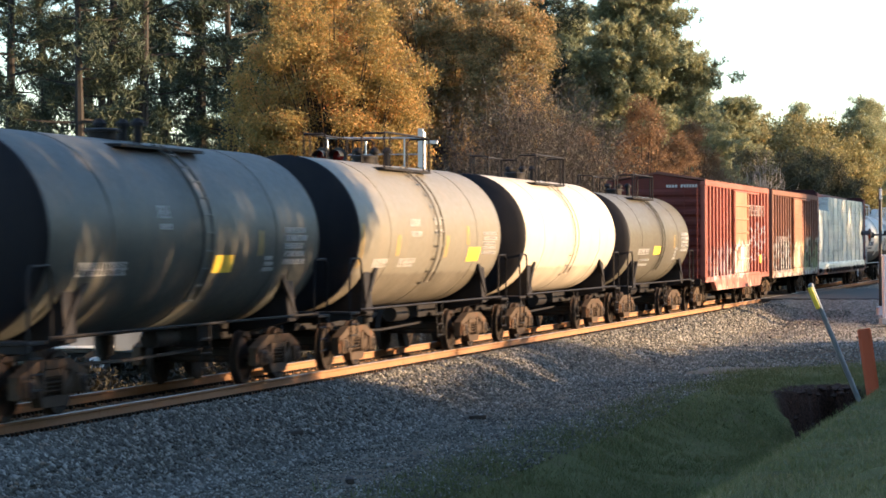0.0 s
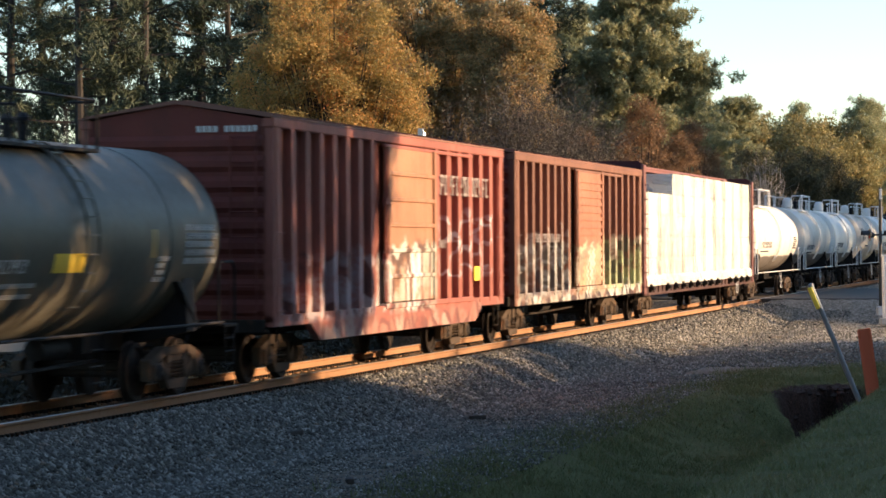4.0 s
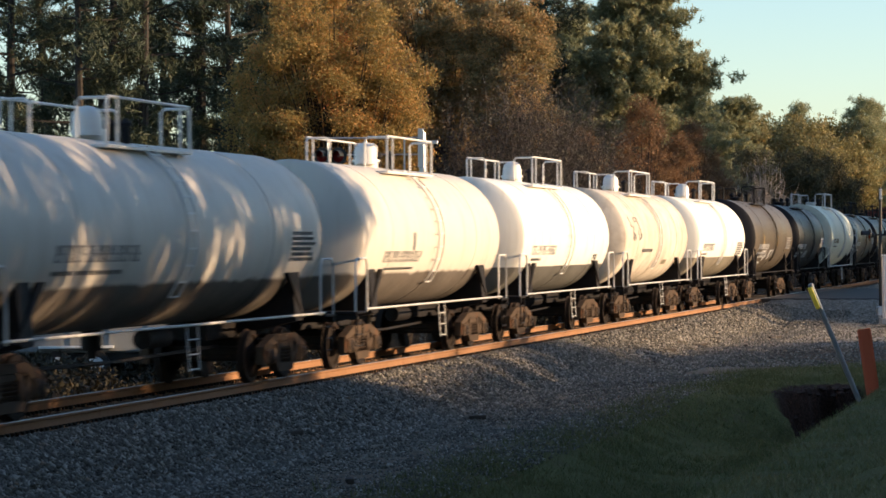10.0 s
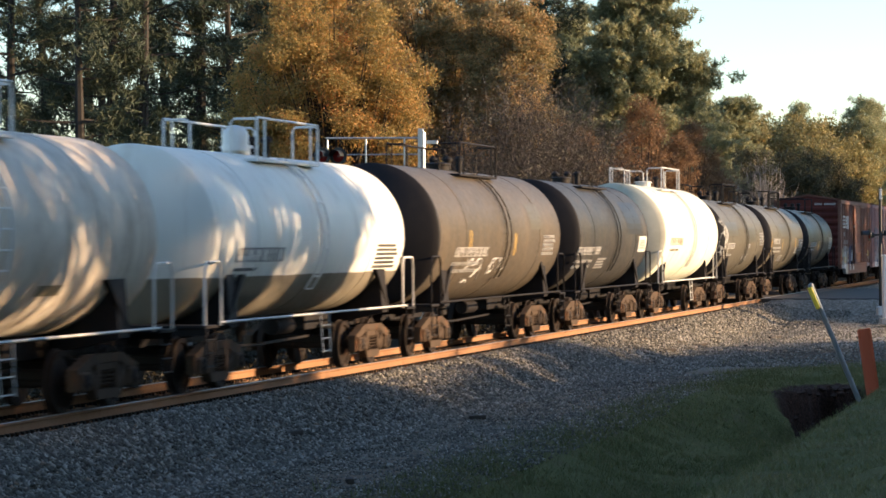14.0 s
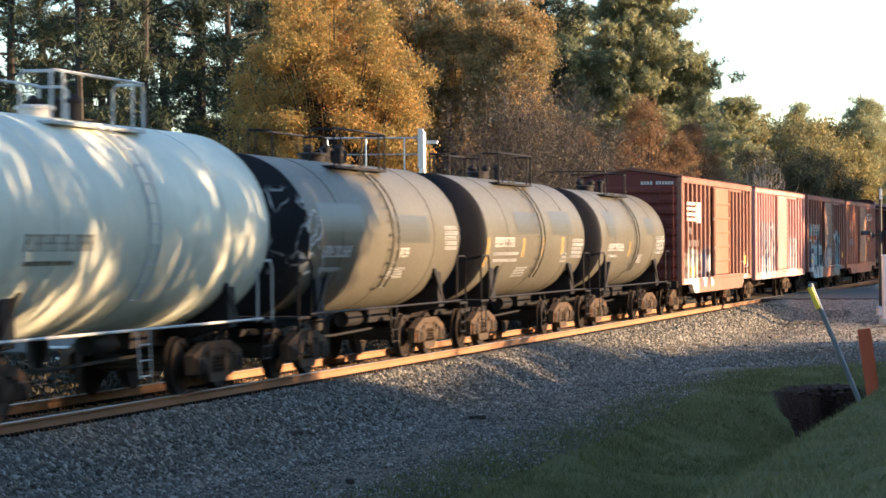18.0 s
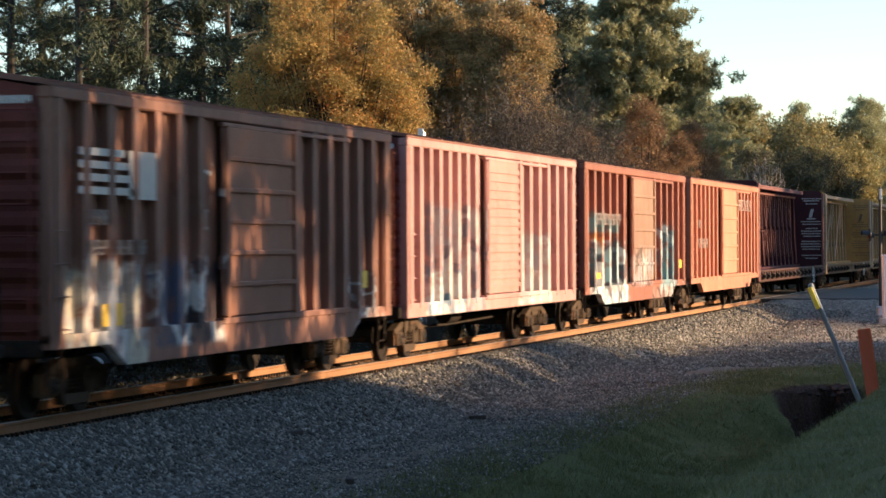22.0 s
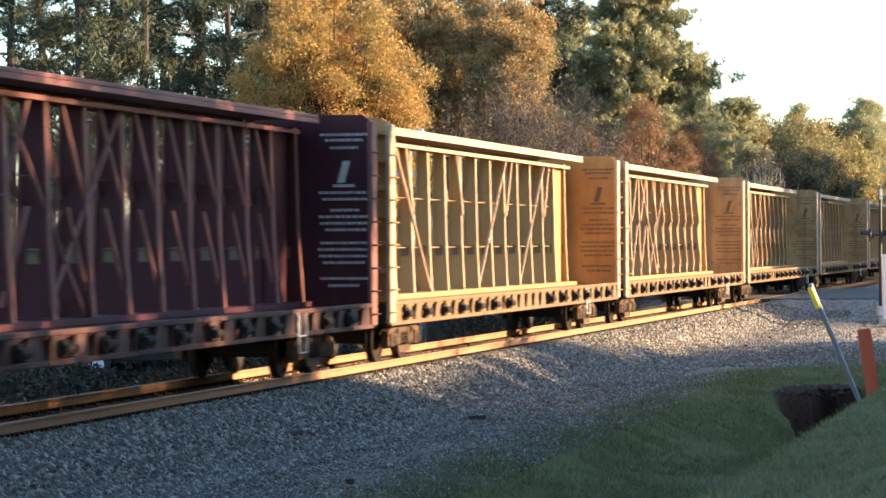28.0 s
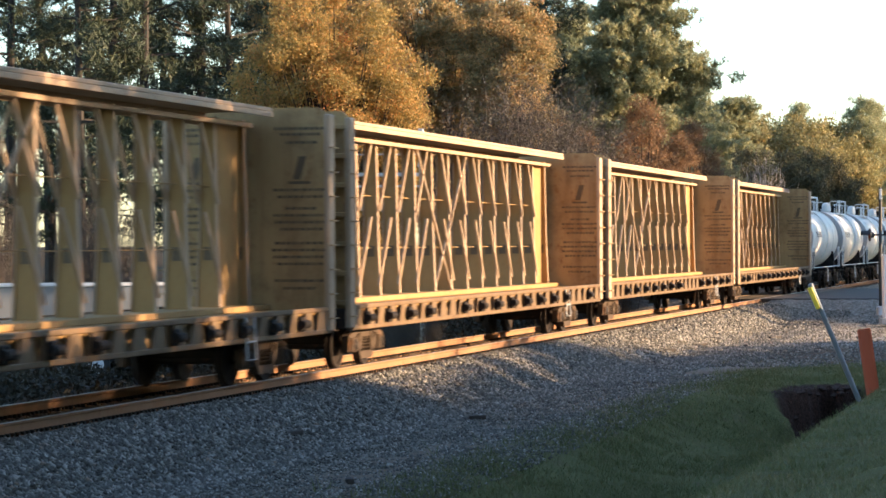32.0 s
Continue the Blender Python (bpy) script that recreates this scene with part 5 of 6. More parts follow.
sh = stand(bare_bush(8.0, 2.7, 31, "grey-brown tangled shrub with few leaves", 420, None, 9000, SHRUB_LEAVES, 0.5, (0.04, 0.09)), -9.7, 101.1)
more(sh, [(-3.1, 67.6, 45, 0.2), (-3.5, 66.2, 145, 0.22), (-8.4, 104.8, 70, 1.1), (-7.6, 103.2, 210, 1.15), (-9.0, 99.6, 330, 1.05), (-7.4, 95.5, 120, 1.3), (-5.8, 97.0, 20, 1.28), (-5.5, 101.8, 260, 1.1), (-7.4, 107.9, 130), (-7.6, 111.4, 190, 0.95), (-6.1, 115.8, 250, 0.9), (-6.8, 121.3, 310), (-5.5, 127.7, 20, 0.9), (-13.5, 97.0, 90), (-17.5, 93.0, 10, 0.8), (-21.0, 89.5, 40, 0.7), (-24.0, 86.0, 75, 0.7), (-6.0, 135.0, 75), (-5.6, 143.0, 175)])
fa = stand(broadleaf(17.5, 4.6, 0.1, 41, 14000, FAR_LEAVES, "distant yellowing autumn tree on the skyline", clusters=190, lo=0.2, hi=0.38), -21.5, 238.5)
more(fa, [(-22.9, 289.7, 90), (-18.0, 301.3, 30), (-12.9, 282.0, 150), (-28.0, 250.0, 210)])
fp = stand(pine(17.0, 3.8, 0.15, 42, "distant green pine in the tree line", 1.5, 50, SUNLIT_NEEDLES, 1.2), -22.5, 264.0)
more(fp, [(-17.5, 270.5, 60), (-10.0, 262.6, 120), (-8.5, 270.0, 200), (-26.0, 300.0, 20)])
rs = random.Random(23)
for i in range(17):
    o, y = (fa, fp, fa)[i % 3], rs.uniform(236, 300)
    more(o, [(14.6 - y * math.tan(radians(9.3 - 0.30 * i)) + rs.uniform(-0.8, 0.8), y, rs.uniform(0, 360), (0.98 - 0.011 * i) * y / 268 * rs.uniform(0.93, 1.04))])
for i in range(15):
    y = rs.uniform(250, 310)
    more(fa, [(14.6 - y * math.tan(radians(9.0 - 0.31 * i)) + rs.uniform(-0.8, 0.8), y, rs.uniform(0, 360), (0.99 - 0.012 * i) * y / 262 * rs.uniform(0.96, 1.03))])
more(fa, [(-17.8, 262.0, 15, 0.97), (-12.6, 262.0, 75, 0.94), (-22.1, 258.0, 135, 0.97), (-20.0, 255.0, 222, 0.95), (-15.2, 258.0, 301, 0.96), (-10.2, 263.0, 190, 0.92)])
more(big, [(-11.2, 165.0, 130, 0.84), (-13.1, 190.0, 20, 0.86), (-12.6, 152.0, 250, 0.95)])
ev = stand(broadleaf(10.6, 2.6, 0.05, 43, 24000, SHADED_LEAVES, "olive and brown tree beyond the crossing", clusters=160, lo=0.09, hi=0.18), -6.5, 181.5)
more(ev, [(-5.6, 187.2, 80), (-9.5, 178.0, 150), (-8.0, 192.0, 30), (-12.0, 186.0, 240), (-6.0, 200.0, 10)])
stand(bare_bush(8.2, 2.4, 51, "leafless pale grey tree-like shrub", 210, plain("pale_twigs", (0.42, 0.36, 0.31), 0.9, 0, 0.2, 4)), -3.6, 141.0)
# the grove on the camera's side whose shade falls across the near part of the track
rg = random.Random(17)
gt = stand(broadleaf(15.5, 3.5, 0.26, 71, 16000, OLIVE_LEAVES, "tall leafy tree in the grove beside the lane", clusters=118, lo=0.16, hi=0.30, tuft=0.9), 30.0, 50.4)
more(gt, [(30.3, 46.0, 140.0, 1.03), (30.6, 41.2, 300.0, 0.93)])
y = 36.0
while y > -26:
    more(gt, [(30.0 + rg.uniform(-1.0, 1.0), y, rg.uniform(0, 360), rg.uniform(0.95, 1.08))])
    y -= rg.uniform(4.2, 5.2)
# tall pines behind the grove, bare below; unseen, added to cut the skylight
tp = stand(pine(27, 4.2, 0.52, 72, "unseen tall pine with a high dark crown, added against skylight", 0.9, 46), 38.0, 20.0)
more(tp, [(36.5 + 4.5 * (k % 2) + rg.uniform(-1.2, 1.2), -30 + 4.6 * k, rg.uniform(0, 360), rg.uniform(0.92, 1.1)) for k in range(18)])
# and the trees beyond the crossing, which shade the far part of the train
for row, (gx0, tall) in enumerate(((33.0, pc), (41.0, pb))):
    spots = []
    y = 122.0 + row * 3.0
    while y < 245:
        spots.append((gx0 + rg.uniform(-2, 2), y, rg.uniform(0, 360), rg.uniform(0.85, 1.0)))
        y += rg.uniform(3.0, 4.6)
    more(tall, spots)


def thicket_scale(y):
    """Height of the thicket along the lane, set to shape its shade on the ground."""
    if y < 49.5:
        return 1.03
    if 65.0 < y < 67.5:
        return 1.0
    return 0.84 if y <= 65 else 0.95 - 0.009 * (y - 63)


# unseen thicket, added to shade the shoulder, the rails and the road
low = stand(bare_bush(5.2, 2.3, 61, "unseen leafy olive thicket, added to shape the shade", 130, None, 17000, OLIVE_LEAVES), 26.0, 29.5)
more(low, [(26.0 + rg.uniform(-1.2, 1.2), y + rg.uniform(-0.6, 0.6), rg.uniform(0, 360), thicket_scale(y)) for y in [7.5 + 3 * k for k in range(8)] + [31.5 + 1.3 * k for k in range(44)]] + [(26.0 + rg.uniform(-1, 1), y, rg.uniform(0, 360), 1.08) for y in range(104, 130, 2)])

# ---- crossing signals and lineside things ----
ALU = plain("aluminium_mast", (0.50, 0.50, 0.50), 0.4, 0.6, 0.1)
SIGN_WHITE = plain("white_sign_face", (0.75, 0.74, 0.72), 0.5, 0, 0.08)
PALE_TRIM = plain("bright_white_trim", (0.72, 0.72, 0.70), 0.4, 0, 0.08)
DARK_METAL = plain("black_signal_hood", (0.02, 0.02, 0.02), 0.5, 0, 0.2)
LAMP_RED = plain("dark_red_lamp_glass", (0.16, 0.012, 0.01), 0.15, 0, 0.1)


def flasher(parent, at, face):
    """One lamp: black round background, hood and red lens; face turns it about z."""
    b = part("lamp_background", Shape().lathe([(-0.02, 0.02), (-0.02, 0.24), (0.0, 0.25), (0.0, 0.16)], (0, 0, 0), "y", 24, False), DARK_METAL, parent, smooth=40)
    b.location, b.rotation_euler = at, (0, 0, face)
    part("lens", Shape().lathe([(0.0, 0.16), (0.03, 0.12), (0.045, 0.02)], (0, 0, 0), "y", 20, False), LAMP_RED, b, smooth=60)
    h = Shape()
    n = 12
    vs = [((0.17 + 0.0 * a) * math.cos(math.pi * i / n), y, 0.17 * math.sin(math.pi * i / n)) for a, y in ((0, 0.0), (1, 0.3)) for i in range(n + 1)]
    h.add(vs, [(i, i + 1, n + 2 + i, n + 1 + i) for i in range(n)])
    part("hood", h, DARK_METAL, b)
    part("lamp_housing", Shape().lathe([(-0.02, 0.12), (-0.16, 0.11), (-0.2, 0.03)], (0, 0, 0), "y", 14, False), DARK_METAL, b, smooth=50)


sg = thing("crossing_signal", "grey cantilever crossing signal with twin flashing lamps", "railway signal", pose(-3.7, 69.5, -0.78, 0, 0, 14))
part("mast", Shape().lathe([(0, 0.10), (6.1, 0.09)], (0, 0, 0), "z", 14), ALU, sg, smooth=40)
part("mast_base", Shape().lathe([(0, 0.24), (0.3, 0.2), (0.36, 0.1)], (0, 0, 0), "z", 14), ALU, sg, smooth=40)
part("sign_plate", Shape().box(-0.13, 0.03, -0.12, -0.09, 5.15, 6.2, 0.006), ALU, sg, "white sign plate")
part("cross_arm", Shape().box(0.0, 0.42, -0.03, 0.03, 5.78, 5.88, 0.01), ALU, sg)
part("cantilever_arm", Shape().box(-2.7, 0.0, -0.05, 0.05, 4.9, 5.0, 0.01).box(-2.7, 0.0, -0.05, 0.05, 4.6, 4.66, 0.01), ALU, sg)
for x in (-2.6, -1.55, -0.5):
    part("rail_post", Shape().tube([(x, 0, 5.0), (x, 0, 5.95)], 0.025, 6), ALU, sg)
part("hand_rail", Shape().tube([(-2.65, 0, 5.95), (-0.1, 0, 5.95)], 0.028, 6).tube([(-2.65, 0, 5.5), (-0.1, 0, 5.5)], 0.02, 6), ALU, sg)
flasher(sg, (-2.75, -0.1, 5.45), radians(160))
flasher(sg, (-2.3, -0.1, 5.45), radians(160))

ms = thing("crossing_signal", "dark crossing signal mast beside the road", "railway signal", pose(5.9, 102.0, -0.55, 0, 0, 14))
part("mast", Shape().lathe([(0, 0.07), (4.9, 0.06)], (0, 0, 0), "z", 12), DARK_METAL, ms, smooth=40)
part("mast_base", Shape().lathe([(0, 0.2), (0.3, 0.16), (0.35, 0.07)], (0, 0, 0), "z", 12), ALU, ms, smooth=40)
part("top_plate", Shape().box(-0.05, 0.05, -0.1, -0.08, 4.45, 4.85, 0.006), ALU, ms)
part("lamp_arm", Shape().box(-0.5, 0.5, -0.04, 0.04, 3.05, 3.12, 0.01), DARK_METAL, ms)
flasher(ms, (-0.42, 0.0, 3.08), radians(95))
flasher(ms, (0.45, 0.0, 3.08), radians(95))

cb = thing("equipment_cabinet", "white metal signal cabinet on a concrete base", "cabinet", pose(6.8, 96.6, -0.62, 0, 0, 12))
part("cabinet_body", Shape().box(-0.35, 0.55, -0.3, 0.3, 0.12, 2.35, 0.02), SIGN_WHITE, cb)
part("cabinet_roof", Shape().box(-0.38, 0.58, -0.33, 0.33, 2.35, 2.42, 0.015), SIGN_WHITE, cb)
part("cabinet_door", Shape().box(-0.28, 0.48, -0.315, -0.30, 0.25, 2.2, 0.004), SIGN_WHITE, cb)
part("base", Shape().box(-0.45, 0.65, -0.4, 0.4, -0.1, 0.12, 0.02), plain("pale_concrete", (0.4, 0.39, 0.37), 0.9), cb)

# a pale object beyond the track, seen through the open cars, built as a parked cargo trailer
TRAILER = weathered("chalky_white_trailer_skin", (0.24, 0.25, 0.25), 0.5, (0.12, 0.11, 0.1), 0.4, 0.4)
tx, ty = -8.2, 56.5
tl = thing("cargo_trailer", "pale grey cargo trailer parked behind the track", "trailer", pose(tx, ty, float(ground_height(tx, ty)), 0, 0, 23))
body = part("trailer_body", Shape().box(-2.3, 2.3, -0.95, 0.95, 0.62, 2.18, 0.04), TRAILER, tl)
part("roof_rail", Shape().box(-2.32, 2.32, -0.98, -0.93, 2.12, 2.2, 0.01), PALE_TRIM, body, "bright roof edge")
for i in range(6):
    part("side_rib", Shape().box(-2.2 + i * 0.88 - 0.03, -2.2 + i * 0.88 + 0.03, -0.975, -0.945, 0.66, 2.12), TRAILER, body)
part("chassis", Shape().box(-2.2, 2.2, -0.8, 0.8, 0.42, 0.62, 0.02).box(2.2, 3.2, -0.06, 0.06, 0.45, 0.55), DARK_METAL, tl)
for q in (-0.75, 0.1):
    # low sunlit patches on the object are put into the fenders' white
    part("fender", Shape().box(q - 0.42, q + 0.42, -1.12, -0.95, 0.72, 0.78, 0.01), PALE_TRIM, tl, "fender with sunlight put into its white")
    w = part("tyre", Shape().lathe([(-1.10, 0.2), (-1.12, 0.33), (-0.92, 0.34), (-0.90, 0.2)], (q, 0, 0.34), "y", 20), DARK_METAL, tl, smooth=40)
    part("rim", Shape().lathe([(-1.115, 0.02), (-1.125, 0.19), (-1.09, 0.2)], (q, 0, 0.34), "y", 16, False), PALE_TRIM, w, "white wheel rim", 40)

ORANGE = plain("faded_orange_plastic", (0.55, 0.11, 0.045), 0.5, 0, 0.12, 3)
PIPE_GREY = plain("grey_steel_pipe", (0.22, 0.24, 0.25), 0.5, 0.4, 0.2, 4)
SLEEVE = plain("yellow_plastic_sleeve", (0.75, 0.62, 0.06), 0.45, 0, 0.1, 4)
mk = thing("marker_post", "faded orange plastic marker post leaning by the washed-out hole", "marker post", pose(10.22, 51.21, -1.72, 0, -8, 14))
part("post", Shape().prism([(-0.13, -0.03), (-0.09, 0.03), (0.09, 0.03), (0.13, -0.03), (0.08, -0.05), (-0.08, -0.05)], 0, 2.31, "z"), ORANGE, mk)
part("cap", Shape().prism([(-0.12, -0.045), (-0.1, 0.03), (0.1, 0.03), (0.12, -0.045)], 2.31, 2.34, "z"), ORANGE, mk)
gp = thing("leaning_pipe", "grey steel pipe with a yellow sleeve, leaning over the ditch", "pipe", pose(10.0, 53.63, -1.95, 0, -22.5, 14))
part("pipe", Shape().lathe([(0, 0.055), (3.6, 0.05)], (0, 0, 0), "z", 14), PIPE_GREY, gp, smooth=40)
part("sleeve", Shape().box(-0.085, 0.0, -0.085, 0.06, 3.13, 3.60, 0.015), SLEEVE, gp, "yellow plastic sleeve")
part("pipe_cap", Shape().lathe([(3.6, 0.06), (3.65, 0.058), (3.67, 0.02)], (0, 0, 0), "z", 14), PIPE_GREY, gp, smooth=40)
OLD_WOOD = plain("weathered_timber", (0.05, 0.04, 0.032), 0.9, 0, 0.4, 8)
for x, y, L, r in ((3.9, 85.5, 0.75, 70), (2.7, 77.5, 1.1, 80), (3.9, 78.5, 0.6, 100), (2.6, 72.5, 0.5, 60), (3.6, 45.5, 0.3, 30), (4.9, 33.0, 0.25, 110), (2.4, 38.5, 0.4, 75)):
    tb = thing("timber_scrap", "dark weathered scrap of timber on the gravel", "wood scrap", pose(x, y, float(ground_height(x, y)) + 0.01, 0, 0, r))
    part("timber", Shape().box(-L / 2, L / 2, -0.05, 0.05, 0.0, 0.07, 0.012), OLD_WOOD, tb)
rk = Shape()
rr = np.random.default_rng(9)
for i in range(7):
    a0 = i / 6 * math.pi - math.pi / 2
    rk.v += [(0.17 * math.cos(a0) * math.cos(b) * rr.uniform(0.8, 1.2), 0.11 * math.cos(a0) * math.sin(b) * rr.uniform(0.8, 1.2), 0.07 + 0.09 * math.sin(a0)) for b in (k * math.pi / 4 for k in range(8))]
rk.f = [(i * 8 + j, i * 8 + (j + 1) % 8, (i + 1) * 8 + (j + 1) % 8, (i + 1) * 8 + j) for i in range(6) for j in range(8)]
rock = new("rock", rk.mesh("rock", plain("pale_rock", (0.42, 0.40, 0.37), 0.9, 0, 0.3, 9)))
rock.matrix_world = pose(7.0, 35.6, float(ground_height(7.0, 35.6)) - 0.02)
tagged(rock, "small pale rock lying in the ditch grass", "rock")
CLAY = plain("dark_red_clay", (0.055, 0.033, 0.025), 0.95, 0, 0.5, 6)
cl = Shape()
rc = np.random.default_rng(12)
for i in range(170):
    px_, py_ = 8.6 + rc.normal(0, 0.45), 56.2 + rc.normal(0, 0.9)
    q = rc.uniform(0.04, 0.13)
    zz = float(ground_height(px_, py_)) - q * 0.2
    cl.add([(px_ + q * a * rc.uniform(0.6, 1.2), py_ + q * b * rc.uniform(0.6, 1.2), zz + q * d * rc.uniform(0.4, 0.8)) for a, b, d in ((1, 0, 0), (-1, 0, 0), (0, 1, 0), (0, -1, 0), (0, 0, 1), (0, 0, -1))],
           [(0, 2, 4), (2, 1, 4), (1, 3, 4), (3, 0, 4), (2, 0, 5), (1, 2, 5), (3, 1, 5), (0, 3, 5)])
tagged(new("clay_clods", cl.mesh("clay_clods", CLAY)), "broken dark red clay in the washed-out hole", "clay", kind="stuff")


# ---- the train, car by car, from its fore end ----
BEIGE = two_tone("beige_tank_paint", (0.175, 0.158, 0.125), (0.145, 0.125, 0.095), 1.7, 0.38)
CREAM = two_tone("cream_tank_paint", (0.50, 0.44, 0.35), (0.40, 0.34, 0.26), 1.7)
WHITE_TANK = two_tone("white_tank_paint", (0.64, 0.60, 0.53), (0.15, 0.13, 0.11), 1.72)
WHITE_FULL = weathered("white_faded_tank_paint", (0.78, 0.75, 0.68), 0.45, (0.35, 0.26, 0.17), 0.35, 0.4)
WHITE_DIRTY = weathered("stained_white_tank_paint", (0.66, 0.59, 0.49), 0.5, (0.22, 0.15, 0.10), 0.55, 0.6)
# white head paint with dirt; end-on shade is put into its grey
SHADED_HEAD = weathered("shaded_dirty_white_head_paint", (0.36, 0.34, 0.32), 0.55, (0.12, 0.09, 0.07), 0.5, 0.5)
GREEN_GREY = weathered("grey_green_tank_paint", (0.07, 0.074, 0.068), 0.42, (0.16, 0.12, 0.08), 0.4, 0.35)
DARK_TANK = weathered("black_tank_paint", (0.042, 0.042, 0.04), 0.4, (0.12, 0.095, 0.065), 0.55, 0.4)
TAN_TANK = weathered("tan_grey_tank_paint", (0.105, 0.096, 0.074), 0.38, (0.10, 0.075, 0.05), 0.4, 0.4)
BROWN_TANK = weathered("brown_black_tank_paint", (0.088, 0.075, 0.058), 0.4, (0.17, 0.125, 0.08), 0.5, 0.5)
PALE_RAIL = plain("white_pipe", (0.72, 0.70, 0.66), 0.45, 0, 0.12)
OLIVE_DECAL = plain("drab_patch", (0.20, 0.17, 0.11), 0.6, 0, 0.2)
WHT, CRM, TEAL, NAVY, INK = (0.66, 0.66, 0.64), (0.58, 0.54, 0.42), (0.17, 0.29, 0.31), (0.07, 0.11, 0.19), (0.025, 0.025, 0.03)
GRN, GRYB, ORG = (0.33, 0.38, 0.20), (0.29, 0.31, 0.33), (0.60, 0.26, 0.08)
DOOR_TAGS = [(-1.6, 2.2, 1.0, 2.35, WHT, (0.36, 0.40, 0.34), INK, 0.75)]
RED_TAGS = DOOR_TAGS + [(2.4, 7.6, 1.6, 2.9, None, None, (0.50, 0.48, 0.50), 0.8), (-7.4, -2.2, 1.0, 2.2, (0.5, 0.47, 0.46), (0.32, 0.28, 0.30), INK, 0.6), (-8, 8, 0.6, 1.0, (0.30, 0.20, 0.15), (0.45, 0.40, 0.33), INK, 0.5)]
RED_BOX = tagged_paint("red_boxcar_paint", (0.29, 0.10, 0.075), RED_TAGS)
BROWN_TAGS = [(-8, -2.2, 1.0, 2.35, (0.05, 0.065, 0.08), (0.12, 0.13, 0.115), (0.34, 0.34, 0.31), 0.75), (-1.5, 2.3, 1.0, 2.3, CRM, (0.48, 0.34, 0.20), (0.20, 0.22, 0.16), 0.8), (2.2, 8, 1.0, 2.5, GRN, CRM, (0.10, 0.12, 0.08), 0.8), (-8, 8, 0.6, 1.15, (0.50, 0.50, 0.46), (0.33, 0.30, 0.24), INK, 0.85), (-7.5, -2.2, 1.2, 2.6, None, None, (0.45, 0.45, 0.42), 0.6)]
BROWN_BOX = tagged_paint("brown_boxcar_paint", (0.19, 0.09, 0.06), BROWN_TAGS)
BROWN_DOOR = tagged_paint("oxide_door_paint", (0.33, 0.145, 0.09), BROWN_TAGS)
BROWN_CLEAN = tagged_paint("oxide_boxcar_paint", (0.245, 0.125, 0.09), [(-7.6, -4.5, 0.6, 2.15, WHT, CRM, (0.40, 0.40, 0.38), 0.9), (-4.3, -1.2, 0.85, 2.15, INK, NAVY, WHT, 0.85), (-2.4, -1.5, 2.9, 3.6, None, None, WHT, 0.9), (5.6, 7.4, 0.7, 1.9, None, None, WHT, 0.8)])
PINK_TAGS = [(-6.6, -1.6, 0.85, 3.05, GRYB, (0.48, 0.44, 0.43), (0.13, 0.14, 0.17), 0.8), (-6.6, -3.4, 0.85, 1.9, WHT, (0.50, 0.47, 0.44), (0.12, 0.2, 0.26), 0.85), (1.6, 5.2, 0.9, 2.55, (0.44, 0.44, 0.42), (0.34, 0.34, 0.36), (0.62, 0.62, 0.60), 0.75)]
PINK_BOX = tagged_paint("faded_red_boxcar_paint", (0.45, 0.25, 0.225), PINK_TAGS, streak=0.3)
GRAF_TAGS = [(-7.2, -3.2, 2.55, 3.05, (0.16, 0.25, 0.25), TEAL, (0.16, 0.25, 0.25), 0.85), (-6.9, -4.6, 1.9, 2.6, (0.55, 0.16, 0.07), ORG, WHT, 0.85), (-7.4, -1.8, 0.6, 2.35, WHT, (0.36, 0.52, 0.54), (0.07, 0.10, 0.12), 0.92), (-1.5, 2.1, 1.05, 2.1, (0.50, 0.48, 0.46), (0.28, 0.30, 0.32), INK, 0.8), (3.3, 6.4, 0.95, 2.85, TEAL, (0.48, 0.58, 0.58), (0.10, 0.17, 0.20), 0.92), (2.0, 7.5, 0.6, 1.05, (0.38, 0.47, 0.47), (0.30, 0.22, 0.18), INK, 0.7)]
GRAF_BOX = tagged_paint("oxide_paint_with_spray_paint", (0.27, 0.11, 0.075), GRAF_TAGS)
SALMON_BOX = weathered("salmon_boxcar_paint", (0.43, 0.185, 0.12), 0.6, (0.14, 0.06, 0.04), 0.4, 0.35, 0.3)
# end walls face away from the sun; their shade is put into this red
SHADED_END = weathered("shaded_red_end_paint", (0.14, 0.04, 0.032), 0.65, (0.05, 0.03, 0.025), 0.5, 0.4, 0.3)
ROOF_GREY = weathered("rusty_galvanised_roof", (0.20, 0.10, 0.075), 0.7, (0.10, 0.05, 0.035), 0.5, 0.0, 0.5)
ORANGE_DOOR = tagged_paint("faded_orange_door_paint", (0.34, 0.17, 0.10), DOOR_TAGS, streak=0.3, rust=0.2)
OXIDE_DOOR = weathered("faded_oxide_door_paint", (0.28, 0.135, 0.09), 0.6, (0.2, 0.1, 0.055), 0.35, 0.3, 0.2)
TAN_DOOR = weathered("faded_tan_door_paint", (0.40, 0.225, 0.145), 0.6, (0.25, 0.13, 0.07), 0.35, 0.3, 0.3)
GRAF_DOOR = tagged_paint("drab_door_paint", (0.27, 0.165, 0.115), GRAF_TAGS, streak=0.3, rust=0.3)
PINK_DOOR = weathered("faded_pink_door_paint", (0.43, 0.24, 0.21), 0.6, (0.2, 0.08, 0.06), 0.35, 0.3, 0.2)
MAROON = weathered("maroon_car_paint", (0.05, 0.015, 0.02), 0.55, (0.06, 0.03, 0.03), 0.4, 0.35, 0.15)
